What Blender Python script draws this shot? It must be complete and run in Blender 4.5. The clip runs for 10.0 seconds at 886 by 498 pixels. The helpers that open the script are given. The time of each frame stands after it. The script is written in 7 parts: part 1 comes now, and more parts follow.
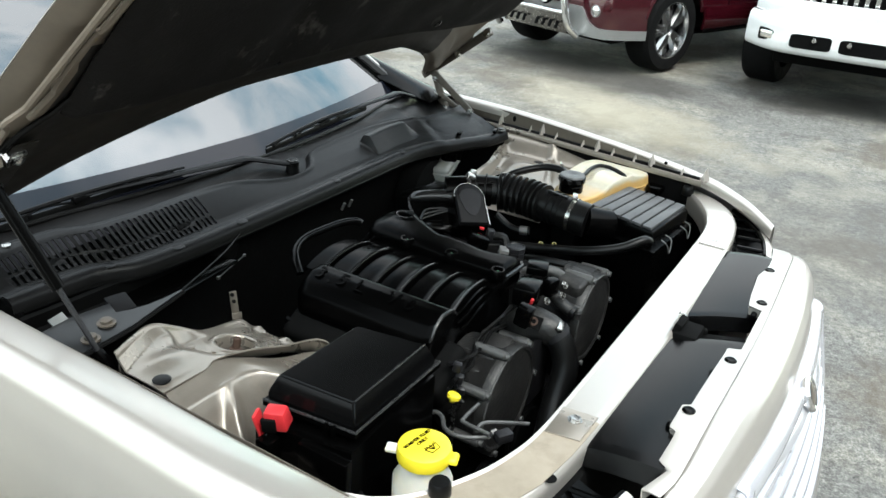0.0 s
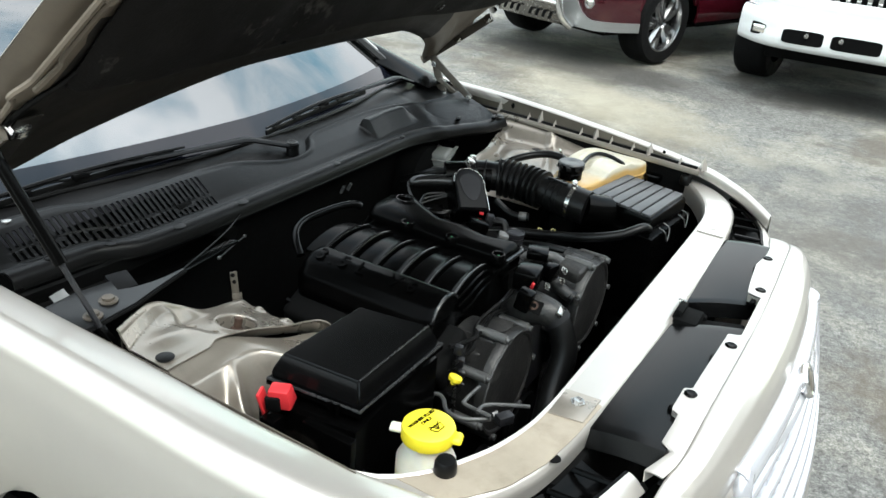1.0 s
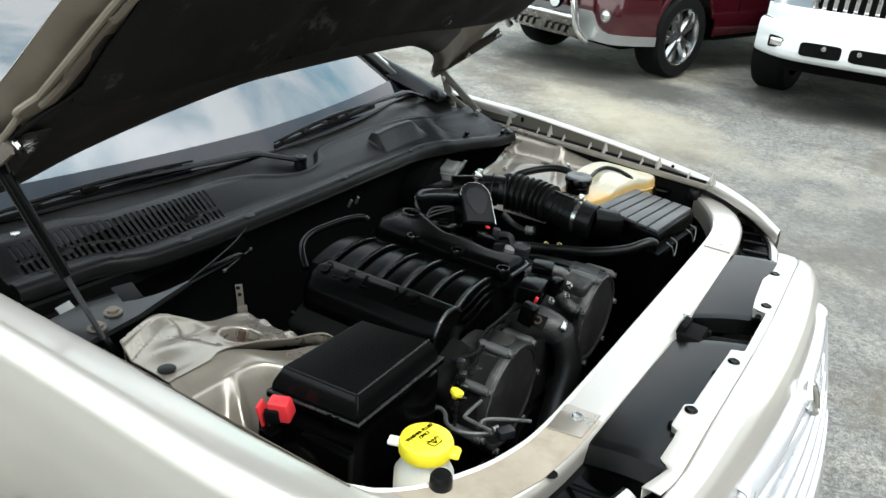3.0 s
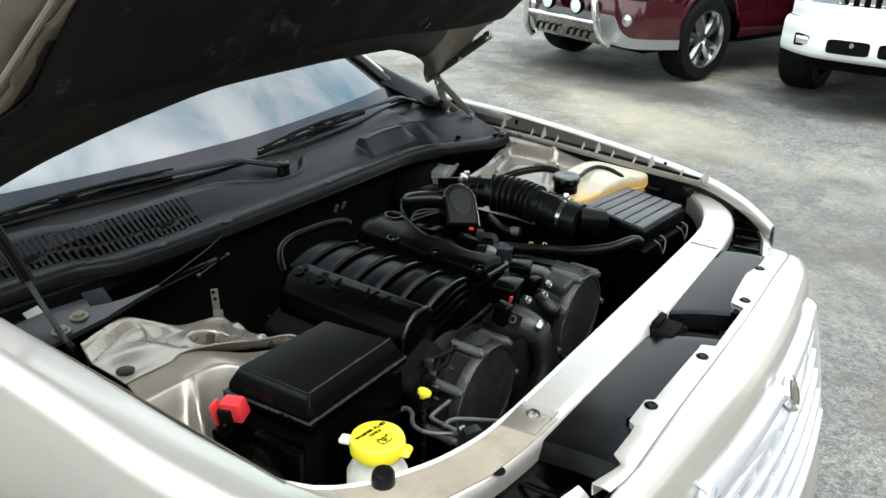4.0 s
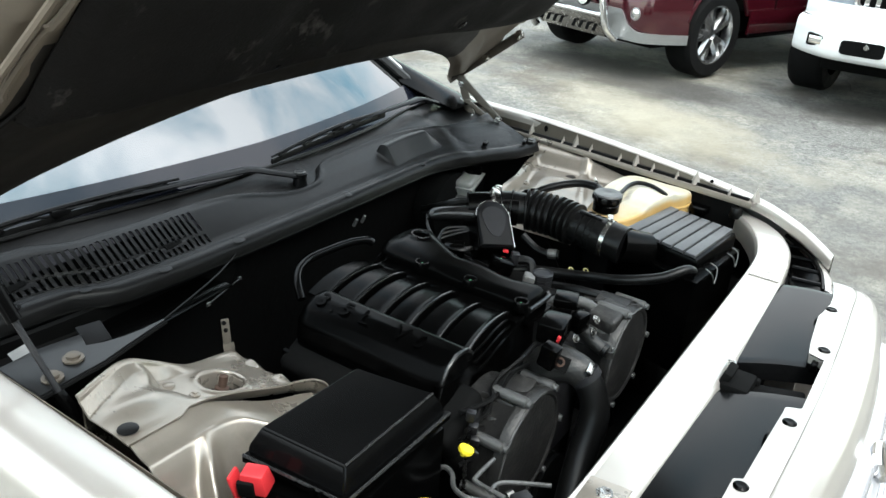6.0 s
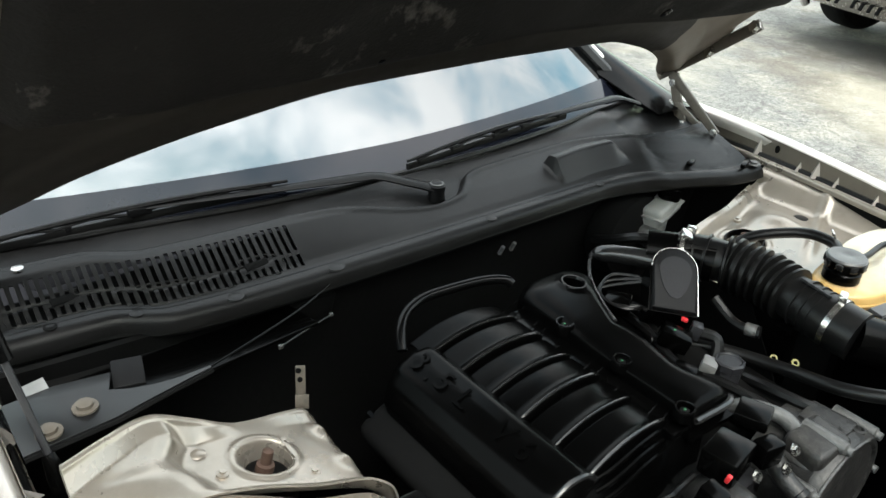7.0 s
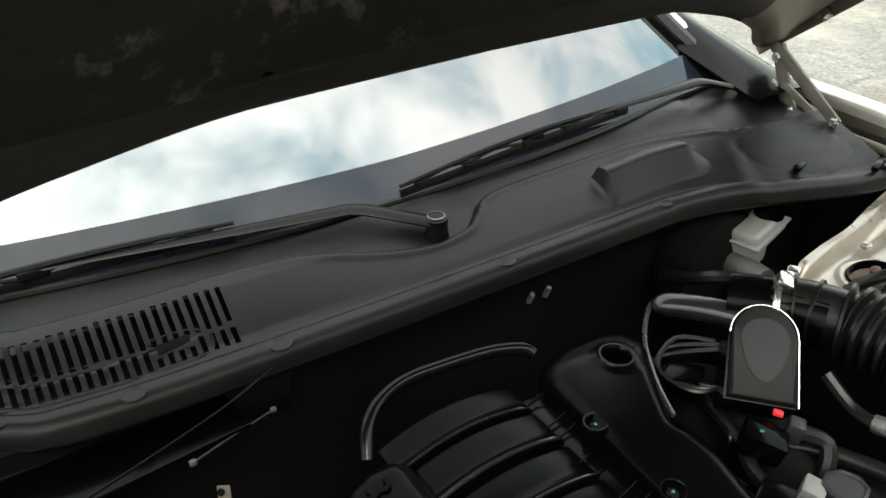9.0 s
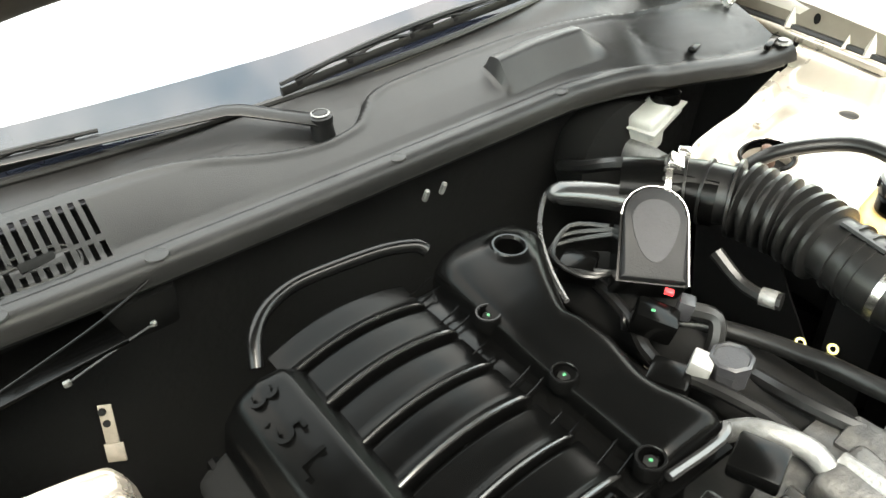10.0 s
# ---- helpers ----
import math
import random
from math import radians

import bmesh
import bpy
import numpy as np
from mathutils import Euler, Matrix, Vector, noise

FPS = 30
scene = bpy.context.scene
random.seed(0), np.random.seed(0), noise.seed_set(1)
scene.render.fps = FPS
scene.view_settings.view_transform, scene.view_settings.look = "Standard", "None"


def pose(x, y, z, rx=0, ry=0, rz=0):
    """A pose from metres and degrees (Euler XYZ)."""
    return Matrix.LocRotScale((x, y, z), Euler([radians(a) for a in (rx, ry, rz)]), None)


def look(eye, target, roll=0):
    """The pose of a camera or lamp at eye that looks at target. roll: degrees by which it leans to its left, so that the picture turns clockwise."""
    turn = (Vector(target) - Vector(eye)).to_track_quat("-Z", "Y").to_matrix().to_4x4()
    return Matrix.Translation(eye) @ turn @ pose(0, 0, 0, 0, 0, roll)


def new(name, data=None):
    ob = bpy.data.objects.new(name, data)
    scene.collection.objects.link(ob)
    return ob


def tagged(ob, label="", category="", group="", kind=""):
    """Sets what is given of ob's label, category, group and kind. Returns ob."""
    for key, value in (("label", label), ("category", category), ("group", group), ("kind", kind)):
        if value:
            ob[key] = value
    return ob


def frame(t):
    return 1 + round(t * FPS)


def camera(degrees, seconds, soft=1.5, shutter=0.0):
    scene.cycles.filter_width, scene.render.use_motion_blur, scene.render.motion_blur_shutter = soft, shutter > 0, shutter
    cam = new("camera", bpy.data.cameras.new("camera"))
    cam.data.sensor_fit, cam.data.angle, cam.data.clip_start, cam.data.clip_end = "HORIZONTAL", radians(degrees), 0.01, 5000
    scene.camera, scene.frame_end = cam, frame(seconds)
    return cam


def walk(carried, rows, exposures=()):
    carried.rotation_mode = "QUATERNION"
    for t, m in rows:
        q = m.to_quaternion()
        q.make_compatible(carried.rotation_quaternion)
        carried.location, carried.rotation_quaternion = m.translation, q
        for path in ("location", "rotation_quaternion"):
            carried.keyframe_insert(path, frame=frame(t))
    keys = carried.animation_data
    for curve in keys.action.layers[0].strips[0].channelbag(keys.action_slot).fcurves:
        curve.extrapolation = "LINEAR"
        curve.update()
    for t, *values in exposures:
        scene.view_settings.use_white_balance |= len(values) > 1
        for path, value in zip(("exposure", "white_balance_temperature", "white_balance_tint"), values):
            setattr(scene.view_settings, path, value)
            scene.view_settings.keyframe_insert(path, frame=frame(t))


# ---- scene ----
cam = camera(58.2, 10.0)
PATH = [
    (0, (0.386, -1.514, 1.742), (-0.513, 0.051, 0.882), 3.9),
    (0.5, (0.375, -1.536, 1.733), (-0.508, 0.048, 0.89), 4.4),
    (1, (0.364, -1.537, 1.725), (-0.501, 0.037, 0.847), 5.2),
    (1.5, (0.352, -1.544, 1.731), (-0.542, 0.036, 0.893), 4.8),
    (2, (0.361, -1.557, 1.733), (-0.563, 0.012, 0.906), 4.2),
    (3.3, (0.42, -1.505, 1.731), (-0.498, 0.051, 0.871), 5.1),
    (3.5, (0.448, -1.49, 1.722), (-0.495, 0.079, 0.916), 5.7),
    (4, (0.52, -1.442, 1.711), (-0.487, 0.073, 0.881), 2.2),
    (4.5, (0.515, -1.436, 1.722), (-0.587, 0.035, 0.933), -0.0),
    (5, (0.518, -1.416, 1.716), (-0.594, 0.042, 0.917), -0.3),
    (5.2, (0.514, -1.403, 1.713), (-0.576, 0.058, 0.89), -0.2),
    (6.3, (0.205, -1.249, 1.706), (-0.748, 0.281, 0.841), 5.1),
    (6.5, (0.162, -1.165, 1.689), (-0.833, 0.343, 0.831), 5.8),
    (7, (0.156, -0.904, 1.67), (-1.191, 0.216, 0.704), 3.5),
    (7.5, (0.168, -0.84, 1.68), (-1.385, 0.013, 0.752), -3.0),
    (8, (-0.007, -0.876, 1.691), (-1.28, 0.386, 0.804), 1.8),
    (8.3, (-0.067, -0.815, 1.689), (-1.049, 0.675, 0.787), 2.9),
    (8.5, (-0.09, -0.788, 1.663), (-1.199, 0.649, 0.822), 3.4),
    (8.7, (-0.093, -0.669, 1.67), (-1.268, 0.643, 0.721), 3.0),
    (9, (-0.05, -0.512, 1.593), (-1.541, 0.334, 0.563), -2.7),
    (9.5, (-0.047, -0.384, 1.569), (-1.514, 0.23, 0.357), -6.2),
    (10, (-0.036, -0.458, 1.546), (-1.336, 0.462, 0.337), -2.8),
]
EXPOSURES = [(0, 0.06), (5.2, 0.06), (6.5, 0.42), (7.0, 0.52), (7.5, 0.96), (8.0, 1.0), (8.5, 0.85), (9.0, 0.6), (9.5, 1.75), (10, 2.55)]
# white balance drifts warmer as the camera dives under the hood
KELVIN = {0: 6120, 5.2: 6120, 6.5: 6050, 7.0: 6350, 7.5: 6750, 8.0: 6750, 8.5: 6800, 9.0: 6750, 9.5: 6850, 10: 6950}
walk(cam, [(t, look(eye, target, roll)) for t, eye, target, roll in PATH], [(t, stops, KELVIN[t], 10.0) for t, stops in EXPOSURES])

# ---- world and light ----
world = bpy.data.worlds.new("overcast_sky")
scene.world = world
world.use_nodes = True


def sky_world():
    nt = world.node_tree
    nt.nodes.clear()
    N, L = nt.nodes.new, nt.links.new
    out, bg = N("ShaderNodeOutputWorld"), N("ShaderNodeBackground")
    sky = N("ShaderNodeTexSky")
    sky.sky_type, sky.sun_disc = "NISHITA", False
    sky.sun_elevation, sky.sun_rotation = radians(SUN_UP), radians(SUN_TURN)
    sky.air_density, sky.dust_density, sky.ozone_density = 1.2, 1.5, 2.0
    dim = N("ShaderNodeMixRGB")
    dim.blend_type, dim.inputs[0].default_value = "MULTIPLY", 1.0
    dim.inputs[2].default_value = (0.62, 0.66, 0.46, 1)
    L(sky.outputs[0], dim.inputs[1])
    co = N("ShaderNodeTexCoord")
    mp = N("ShaderNodeMapping")
    mp.inputs["Scale"].default_value = (1.0, 1.0, 2.2)
    mp.inputs["Rotation"].default_value = (0.3, 0.5, 0.9)
    mp.inputs["Location"].default_value = (1.7, 0.4, 0.0)
    L(co.outputs["Generated"], mp.inputs[0])
    nz = N("ShaderNodeTexNoise")
    nz.inputs["Scale"].default_value, nz.inputs["Detail"].default_value, nz.inputs["Roughness"].default_value = 2.6, 6.0, 0.55
    nz.inputs["Distortion"].default_value = 0.4
    L(mp.outputs[0], nz.inputs["Vector"])
    rp = N("ShaderNodeValToRGB")
    rp.color_ramp.elements[0].position, rp.color_ramp.elements[1].position = 0.36, 0.58
    rp.color_ramp.elements[0].color, rp.color_ramp.elements[1].color = (0.04, 0.04, 0.04, 1), (1, 1, 1, 1)
    L(nz.outputs[0], rp.inputs[0])
    # bright veil of cloud round the hidden sun
    sd = N("ShaderNodeVectorMath")
    sd.operation = "DOT_PRODUCT"
    sd.inputs[1].default_value = SUN_DIR
    L(co.outputs["Generated"], sd.inputs[0])
    mr = N("ShaderNodeMapRange")
    mr.inputs[1].default_value, mr.inputs[2].default_value = 0.2, 1.0
    mr.inputs[3].default_value, mr.inputs[4].default_value = 0.0, 1.0
    L(sd.outputs["Value"], mr.inputs[0])
    pw = N("ShaderNodeMath")
    pw.operation, pw.inputs[1].default_value = "POWER", 2.0
    L(mr.outputs[0], pw.inputs[0])
    ml = N("ShaderNodeMath")
    ml.operation, ml.inputs[1].default_value, ml.inputs[2].default_value = "MULTIPLY_ADD", VEIL, CLOUD
    L(pw.outputs[0], ml.inputs[0])
    cl = N("ShaderNodeMixRGB")
    cl.blend_type, cl.inputs[0].default_value = "MULTIPLY", 1.0
    cl.inputs[1].default_value = (1.0, 1.0, 0.965, 1)
    L(ml.outputs[0], cl.inputs[2])
    mix = N("ShaderNodeMixRGB")
    L(rp.outputs[0], mix.inputs[0])
    L(dim.outputs[0], mix.inputs[1])
    L(cl.outputs[0], mix.inputs[2])
    L(mix.outputs[0], bg.inputs[0])
    bg.inputs[1].default_value = 1.0
    L(bg.outputs[0], out.inputs[0])


SUN_UP, SUN_TURN = 60.0, 115.0
# the sky's rotation runs clockwise from +y
SUN_DIR = Vector((math.sin(radians(SUN_TURN)) * math.cos(radians(SUN_UP)), math.cos(radians(SUN_TURN)) * math.cos(radians(SUN_UP)), math.sin(radians(SUN_UP))))
CLOUD, VEIL = 2.35, 3.0
sky_world()
sun_data = bpy.data.lights.new("sun", "SUN")
sun_data.energy, sun_data.angle, sun_data.color = 2.0, radians(14), (1.0, 0.97, 0.92)
sun = new("sun", sun_data)
sun.matrix_world = look(SUN_DIR * 40, (0, 0, 0))


# ---- materials ----
def mat(name, color, rough=0.5, metal=0.0, coat=0.0, var=0.15, scale=6.0, bump=0.0, bump_scale=60.0, dirt=None, dirt_amount=0.0, spec=0.5, island=0.0, coat_rough=0.05, rvar=0.1, sub=0.0, ior=1.5):
    m = bpy.data.materials.new(name)
    m.use_nodes = True
    nt = m.node_tree
    N, L = nt.nodes.new, nt.links.new
    b = nt.nodes["Principled BSDF"]
    b.inputs["Metallic"].default_value = metal
    b.inputs["Coat Weight"].default_value, b.inputs["Coat Roughness"].default_value = coat, coat_rough
    b.inputs["Specular IOR Level"].default_value = spec
    b.inputs["IOR"].default_value = ior
    if sub:
        b.inputs["Subsurface Weight"].default_value = sub
        b.inputs["Subsurface Radius"].default_value = (0.02, 0.015, 0.008)
    co = N("ShaderNodeTexCoord")
    n1, n2 = N("ShaderNodeTexNoise"), N("ShaderNodeTexNoise")
    n1.inputs["Scale"].default_value, n1.inputs["Detail"].default_value = scale, 5
    n2.inputs["Scale"].default_value, n2.inputs["Detail"].default_value = scale * 9, 4
    L(co.outputs["Object"], n1.inputs[0])
    L(co.outputs["Object"], n2.inputs[0])
    add = N("ShaderNodeMath")
    add.operation = "MULTIPLY_ADD"
    add.inputs[1].default_value = 0.5
    L(n2.outputs[0], add.inputs[0])
    L(n1.outputs[0], add.inputs[2])
    mr = N("ShaderNodeMapRange")
    mr.inputs[1].default_value, mr.inputs[2].default_value = 0.45, 1.05
    mr.inputs[3].default_value, mr.inputs[4].default_value = 1 - var, 1 + var
    L(add.outputs[0], mr.inputs[0])
    mul = N("ShaderNodeMixRGB")
    mul.blend_type, mul.inputs[0].default_value = "MULTIPLY", 1.0
    mul.inputs[1].default_value = (*color, 1)
    L(mr.outputs[0], mul.inputs[2])
    last = mul
    if island:
        gm = N("ShaderNodeNewGeometry")
        m2 = N("ShaderNodeMapRange")
        m2.inputs[3].default_value, m2.inputs[4].default_value = 1 - island, 1 + island
        L(gm.outputs["Random Per Island"], m2.inputs[0])
        k = N("ShaderNodeMixRGB")
        k.blend_type, k.inputs[0].default_value = "MULTIPLY", 1.0
        L(last.outputs[0], k.inputs[1])
        L(m2.outputs[0], k.inputs[2])
        last = k
    if dirt:
        n3 = N("ShaderNodeTexNoise")
        n3.inputs["Scale"].default_value, n3.inputs["Detail"].default_value, n3.inputs["Roughness"].default_value = scale * 1.7, 8, 0.7
        L(co.outputs["Object"], n3.inputs[0])
        r3 = N("ShaderNodeMapRange")
        r3.inputs[1].default_value, r3.inputs[2].default_value = 0.5, 0.75
        r3.inputs[4].default_value = dirt_amount
        L(n3.outputs[0], r3.inputs[0])
        k = N("ShaderNodeMixRGB")
        L(r3.outputs[0], k.inputs[0])
        L(last.outputs[0], k.inputs[1])
        k.inputs[2].default_value = (*dirt, 1)
        last = k
    L(last.outputs[0], b.inputs["Base Color"])
    rr = N("ShaderNodeMapRange")
    rr.inputs[1].default_value, rr.inputs[2].default_value = 0.45, 1.05
    rr.inputs[3].default_value, rr.inputs[4].default_value = max(0.02, rough * (1 - rvar * 2)), min(1, rough * (1 + rvar * 2))
    L(add.outputs[0], rr.inputs[0])
    L(rr.outputs[0], b.inputs["Roughness"])
    if bump:
        nb = N("ShaderNodeTexNoise")
        nb.inputs["Scale"].default_value, nb.inputs["Detail"].default_value = bump_scale, 4
        L(co.outputs["Object"], nb.inputs[0])
        bp = N("ShaderNodeBump")
        bp.inputs["Strength"].default_value, bp.inputs["Distance"].default_value = bump, 0.002
        L(nb.outputs[0], bp.inputs["Height"])
        L(bp.outputs[0], b.inputs["Normal"])
    return m


GOLD = mat("champagne_paint", (0.45, 0.42, 0.385), 0.32, 0.5, 0.8, 0.03, 3.0, rvar=0.0, coat_rough=0.12)
GOLD_IN = mat("champagne_undercoat", (0.275, 0.245, 0.208), 0.30, 0.6, 0.25, 0.10, 5.0, dirt=(0.10, 0.088, 0.075), dirt_amount=0.45)
LINER = mat("black_felt", (0.0085, 0.0076, 0.0072), 0.95, 0, 0, 0.3, 8.0, 0.5, 180, dirt=(0.05, 0.046, 0.042), dirt_amount=0.12, spec=0.2)
COWL = mat("grained_grey_plastic", (0.0042, 0.0041, 0.0042), 0.35, 0, 0, 0.12, 7.0, 0.20, 700, dirt=(0.013, 0.0125, 0.0115), dirt_amount=0.35, spec=0.17)
BLACK = mat("black_plastic", (0.0008, 0.0008, 0.0008), 0.20, 0, 0, 0.2, 8.0, 0.04, 500, dirt=(0.0025, 0.0024, 0.0022), dirt_amount=0.25, spec=0.07)
GLOSSY = mat("smooth_black_plastic", (0.0024, 0.0024, 0.0025), 0.20, 0, 0.0, 0.15, 6.0, 0.02, 300, dirt=(0.007, 0.0068, 0.0065), dirt_amount=0.2, spec=0.15)
INTAKE = mat("moulded_black_nylon", (0.0008, 0.0008, 0.0008), 0.24, 0, 0, 0.2, 9.0, 0.04, 400, dirt=(0.002, 0.0019, 0.0018), dirt_amount=0.3, spec=0.042)
RUBBER = mat("black_rubber", (0.0035, 0.0035, 0.0035), 0.34, 0, 0, 0.2, 12.0, 0.1, 300, dirt=(0.010, 0.0095, 0.009), dirt_amount=0.3, spec=0.2)
# near-black for dark parts, and for holes and walls lost in shade
DARK = mat("dark_metal_and_shade", (0.004, 0.004, 0.004), 0.8, 0, 0, 0.3, 8.0, 0.4, 60, dirt=(0.005, 0.0045, 0.004), dirt_amount=0.4, spec=0.05)
ALU = mat("cast_aluminium", (0.11, 0.11, 0.108), 0.45, 0.6, 0, 0.25, 14.0, 0.5, 220, dirt=(0.018, 0.0165, 0.015), dirt_amount=0.85)
STEEL = mat("bright_steel", (0.55, 0.54, 0.52), 0.25, 1.0, 0, 0.15, 20.0, dirt=(0.2, 0.15, 0.1), dirt_amount=0.3)
CHROME = mat("chrome", (0.8, 0.8, 0.8), 0.08, 1.0, 0, 0.04, 9.0)
YELLOW = mat("yellow_plastic", (0.78, 0.64, 0.025), 0.4, 0, 0, 0.06, 10.0, sub=0.1)
RED = mat("red_plastic", (0.50, 0.025, 0.03), 0.4, 0, 0, 0.08, 10.0)
CREAM = mat("cloudy_white_plastic", (0.72, 0.70, 0.60), 0.45, 0, 0, 0.08, 9.0, sub=0.4)
WHITE = mat("white_plastic", (0.10, 0.10, 0.097), 0.45, 0, 0, 0.1, 12.0)
GREEN = mat("green_paint_dab", (0.012, 0.09, 0.035), 0.5, 0, 0, 0.1, 10.0)
CAPGREY = mat("dark_grey_plastic", (0.013, 0.013, 0.0145), 0.36, 0, 0, 0.15, 14.0, 0.3, 400, dirt=(0.03, 0.028, 0.026), dirt_amount=0.3, spec=0.3)
TYRE = mat("tyre_rubber", (0.004, 0.004, 0.004), 0.8, 0, 0, 0.25, 9.0, 0.4, 90, dirt=(0.010, 0.0095, 0.009), dirt_amount=0.3, spec=0.12)
MAROON = mat("maroon_paint", (0.048, 0.004, 0.008), 0.14, 0.35, 0.8, 0.06, 3.0)
SILVER = mat("silver_cladding", (0.22, 0.22, 0.215), 0.4, 0.4, 0.2, 0.08, 4.0)
TRUCK = mat("white_paint", (0.78, 0.78, 0.77), 0.22, 0, 0.8, 0.04, 3.0)
CAST = mat("grimy_cast_housing", (0.020, 0.0195, 0.019), 0.42, 0.35, 0, 0.35, 16.0, 0.6, 160, dirt=(0.085, 0.080, 0.073), dirt_amount=0.6, spec=0.4)
STUCCO = mat("light_block_grey", (0.16, 0.15, 0.14), 0.9, 0, 0, 0.2, 1.5, 0.4, 80)
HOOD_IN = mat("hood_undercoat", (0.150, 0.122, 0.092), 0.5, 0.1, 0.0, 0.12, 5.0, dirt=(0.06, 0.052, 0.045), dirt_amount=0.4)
# grey of the filter lid strips, also used for sky gloss on the cap
LIDGREY = mat("grey_lid_plastic", (0.046, 0.047, 0.049), 0.4, 0, 0, 0.12, 10.0, 0.15, 400)
MILKY = mat("aged_milky_plastic", (0.16, 0.16, 0.15), 0.45, 0, 0, 0.1, 12.0)
# grimy wing paint, darkened for the shade on its inner face
FLANGE = mat("shaded_wing_paint", (0.115, 0.10, 0.08), 0.42, 0.3, 0.1, 0.12, 6.0, dirt=(0.07, 0.06, 0.05), dirt_amount=0.5)
WIPER = mat("matt_black_metal", (0.003, 0.003, 0.0032), 0.36, 0, 0, 0.15, 10.0, 0.05, 300, spec=0.10)
RIM = mat("dull_alloy", (0.30, 0.30, 0.30), 0.22, 0.95, 0, 0.1, 9.0)
# hood undercoat again, with the shade across its rear put into the colour
HOOD_SHADED = mat("shaded_undercoat", (0.022, 0.0195, 0.017), 0.6, 0, 0, 0.15, 6.0, dirt=(0.04, 0.036, 0.03), dirt_amount=0.3, spec=0.25)
FRIT = mat("black_enamelled_glass", (0.006, 0.007, 0.011), 0.06, 0, 0.0, 0.05, 5.0, spec=0.28)
HINGE = mat("dusty_brown_paint", (0.10, 0.085, 0.068), 0.5, 0.2, 0, 0.2, 20.0, dirt=(0.03, 0.027, 0.022), dirt_amount=0.6)
RUST = mat("rusty_steel", (0.055, 0.030, 0.020), 0.7, 0.3, 0, 0.3, 40.0, dirt=(0.02, 0.015, 0.012), dirt_amount=0.5)
TAN = mat("grimy_tan_paint", (0.34, 0.29, 0.225), 0.42, 0.3, 0.1, 0.12, 9.0, dirt=(0.16, 0.13, 0.095), dirt_amount=0.5)
LIDDARK = mat("matt_dark_plastic", (0.0075, 0.0075, 0.0080), 0.5, 0, 0, 0.15, 14.0, 0.2, 400, spec=0.08)
PADGREY = mat("brushed_grey_pad", (0.017, 0.017, 0.0185), 0.55, 0, 0, 0.2, 18.0, 0.3, 300, spec=0.10)
# paler copy of the black plastic, with edge highlights put into the colour
EDGE = mat("edge_highlight_plastic", (0.020, 0.020, 0.0205), 0.26, 0, 0, 0.15, 20.0, spec=0.5)
# lighter, glossier black: lip and rim highlights are helped by the colour
LIP = mat("highlight_black_plastic", (0.008, 0.008, 0.008), 0.24, 0, 0, 0.15, 20.0, spec=0.5)
GRILLE = mat("satin_silver_plastic", (0.62, 0.62, 0.66), 0.22, 0.5, 0.5, 0.05, 9.0)
BRACE = mat("grey_primer_steel", (0.006, 0.006, 0.0065), 0.34, 0.15, 0, 0.2, 9.0, dirt=(0.014, 0.0135, 0.013), dirt_amount=0.4, spec=0.45)
STICKER = mat("faded_sticker", (0.20, 0.20, 0.20), 0.6, 0, 0, 0.1, 9.0)
CABIN = mat("dark_cabin", (0.035, 0.037, 0.045), 0.75, 0, 0, 0.2, 4.0)



def scuffs(m):
    """Pale rubbed marks, drawn out one way, on a dark felt."""
    nt = m.node_tree
    N, L = nt.nodes.new, nt.links.new
    b = nt.nodes["Principled BSDF"]
    was = b.inputs["Base Color"].links[0].from_socket
    co, mp, nz, r, k = N("ShaderNodeTexCoord"), N("ShaderNodeMapping"), N("ShaderNodeTexNoise"), N("ShaderNodeMapRange"), N("ShaderNodeMixRGB")
    mp.inputs["Rotation"].default_value = (0.2, 0.4, 0.7)
    mp.inputs["Scale"].default_value = (1.0, 1.7, 1.0)
    L(co.outputs["Object"], mp.inputs[0])
    nz.inputs["Scale"].default_value, nz.inputs["Detail"].default_value, nz.inputs["Roughness"].default_value = 8.0, 6, 0.66
    L(mp.outputs[0], nz.inputs["Vector"])
    r.inputs[1].default_value, r.inputs[2].default_value, r.inputs[4].default_value = 0.60, 0.70, 0.50
    L(nz.outputs[0], r.inputs[0])
    L(r.outputs[0], k.inputs[0])
    L(was, k.inputs[1])
    k.inputs[2].default_value = (0.13, 0.12, 0.11, 1)
    L(k.outputs[0], b.inputs["Base Color"])


scuffs(LINER)


def glass_material(name, tint, ior, see):
    m = bpy.data.materials.new(name)
    m.use_nodes = True
    nt = m.node_tree
    nt.nodes.clear()
    N, L = nt.nodes.new, nt.links.new
    o, mx, g, t, f = N("ShaderNodeOutputMaterial"), N("ShaderNodeMixShader"), N("ShaderNodeBsdfGlossy"), N("ShaderNodeBsdfTransparent"), N("ShaderNodeFresnel")
    g.inputs["Roughness"].default_value = 0.02
    g.inputs["Color"].default_value = (0.95, 0.98, 1.0, 1)
    t.inputs["Color"].default_value = (*[c * see for c in tint], 1)
    f.inputs["IOR"].default_value = ior
    L(f.outputs[0], mx.inputs[0])
    L(t.outputs[0], mx.inputs[1])
    L(g.outputs[0], mx.inputs[2])
    L(mx.outputs[0], o.inputs[0])
    return m


SCREEN = glass_material("windscreen_glass", (0.55, 0.70, 0.72), 2.6, 0.15)
LENS = glass_material("clear_lens", (0.95, 0.97, 1.0), 1.5, 0.95)


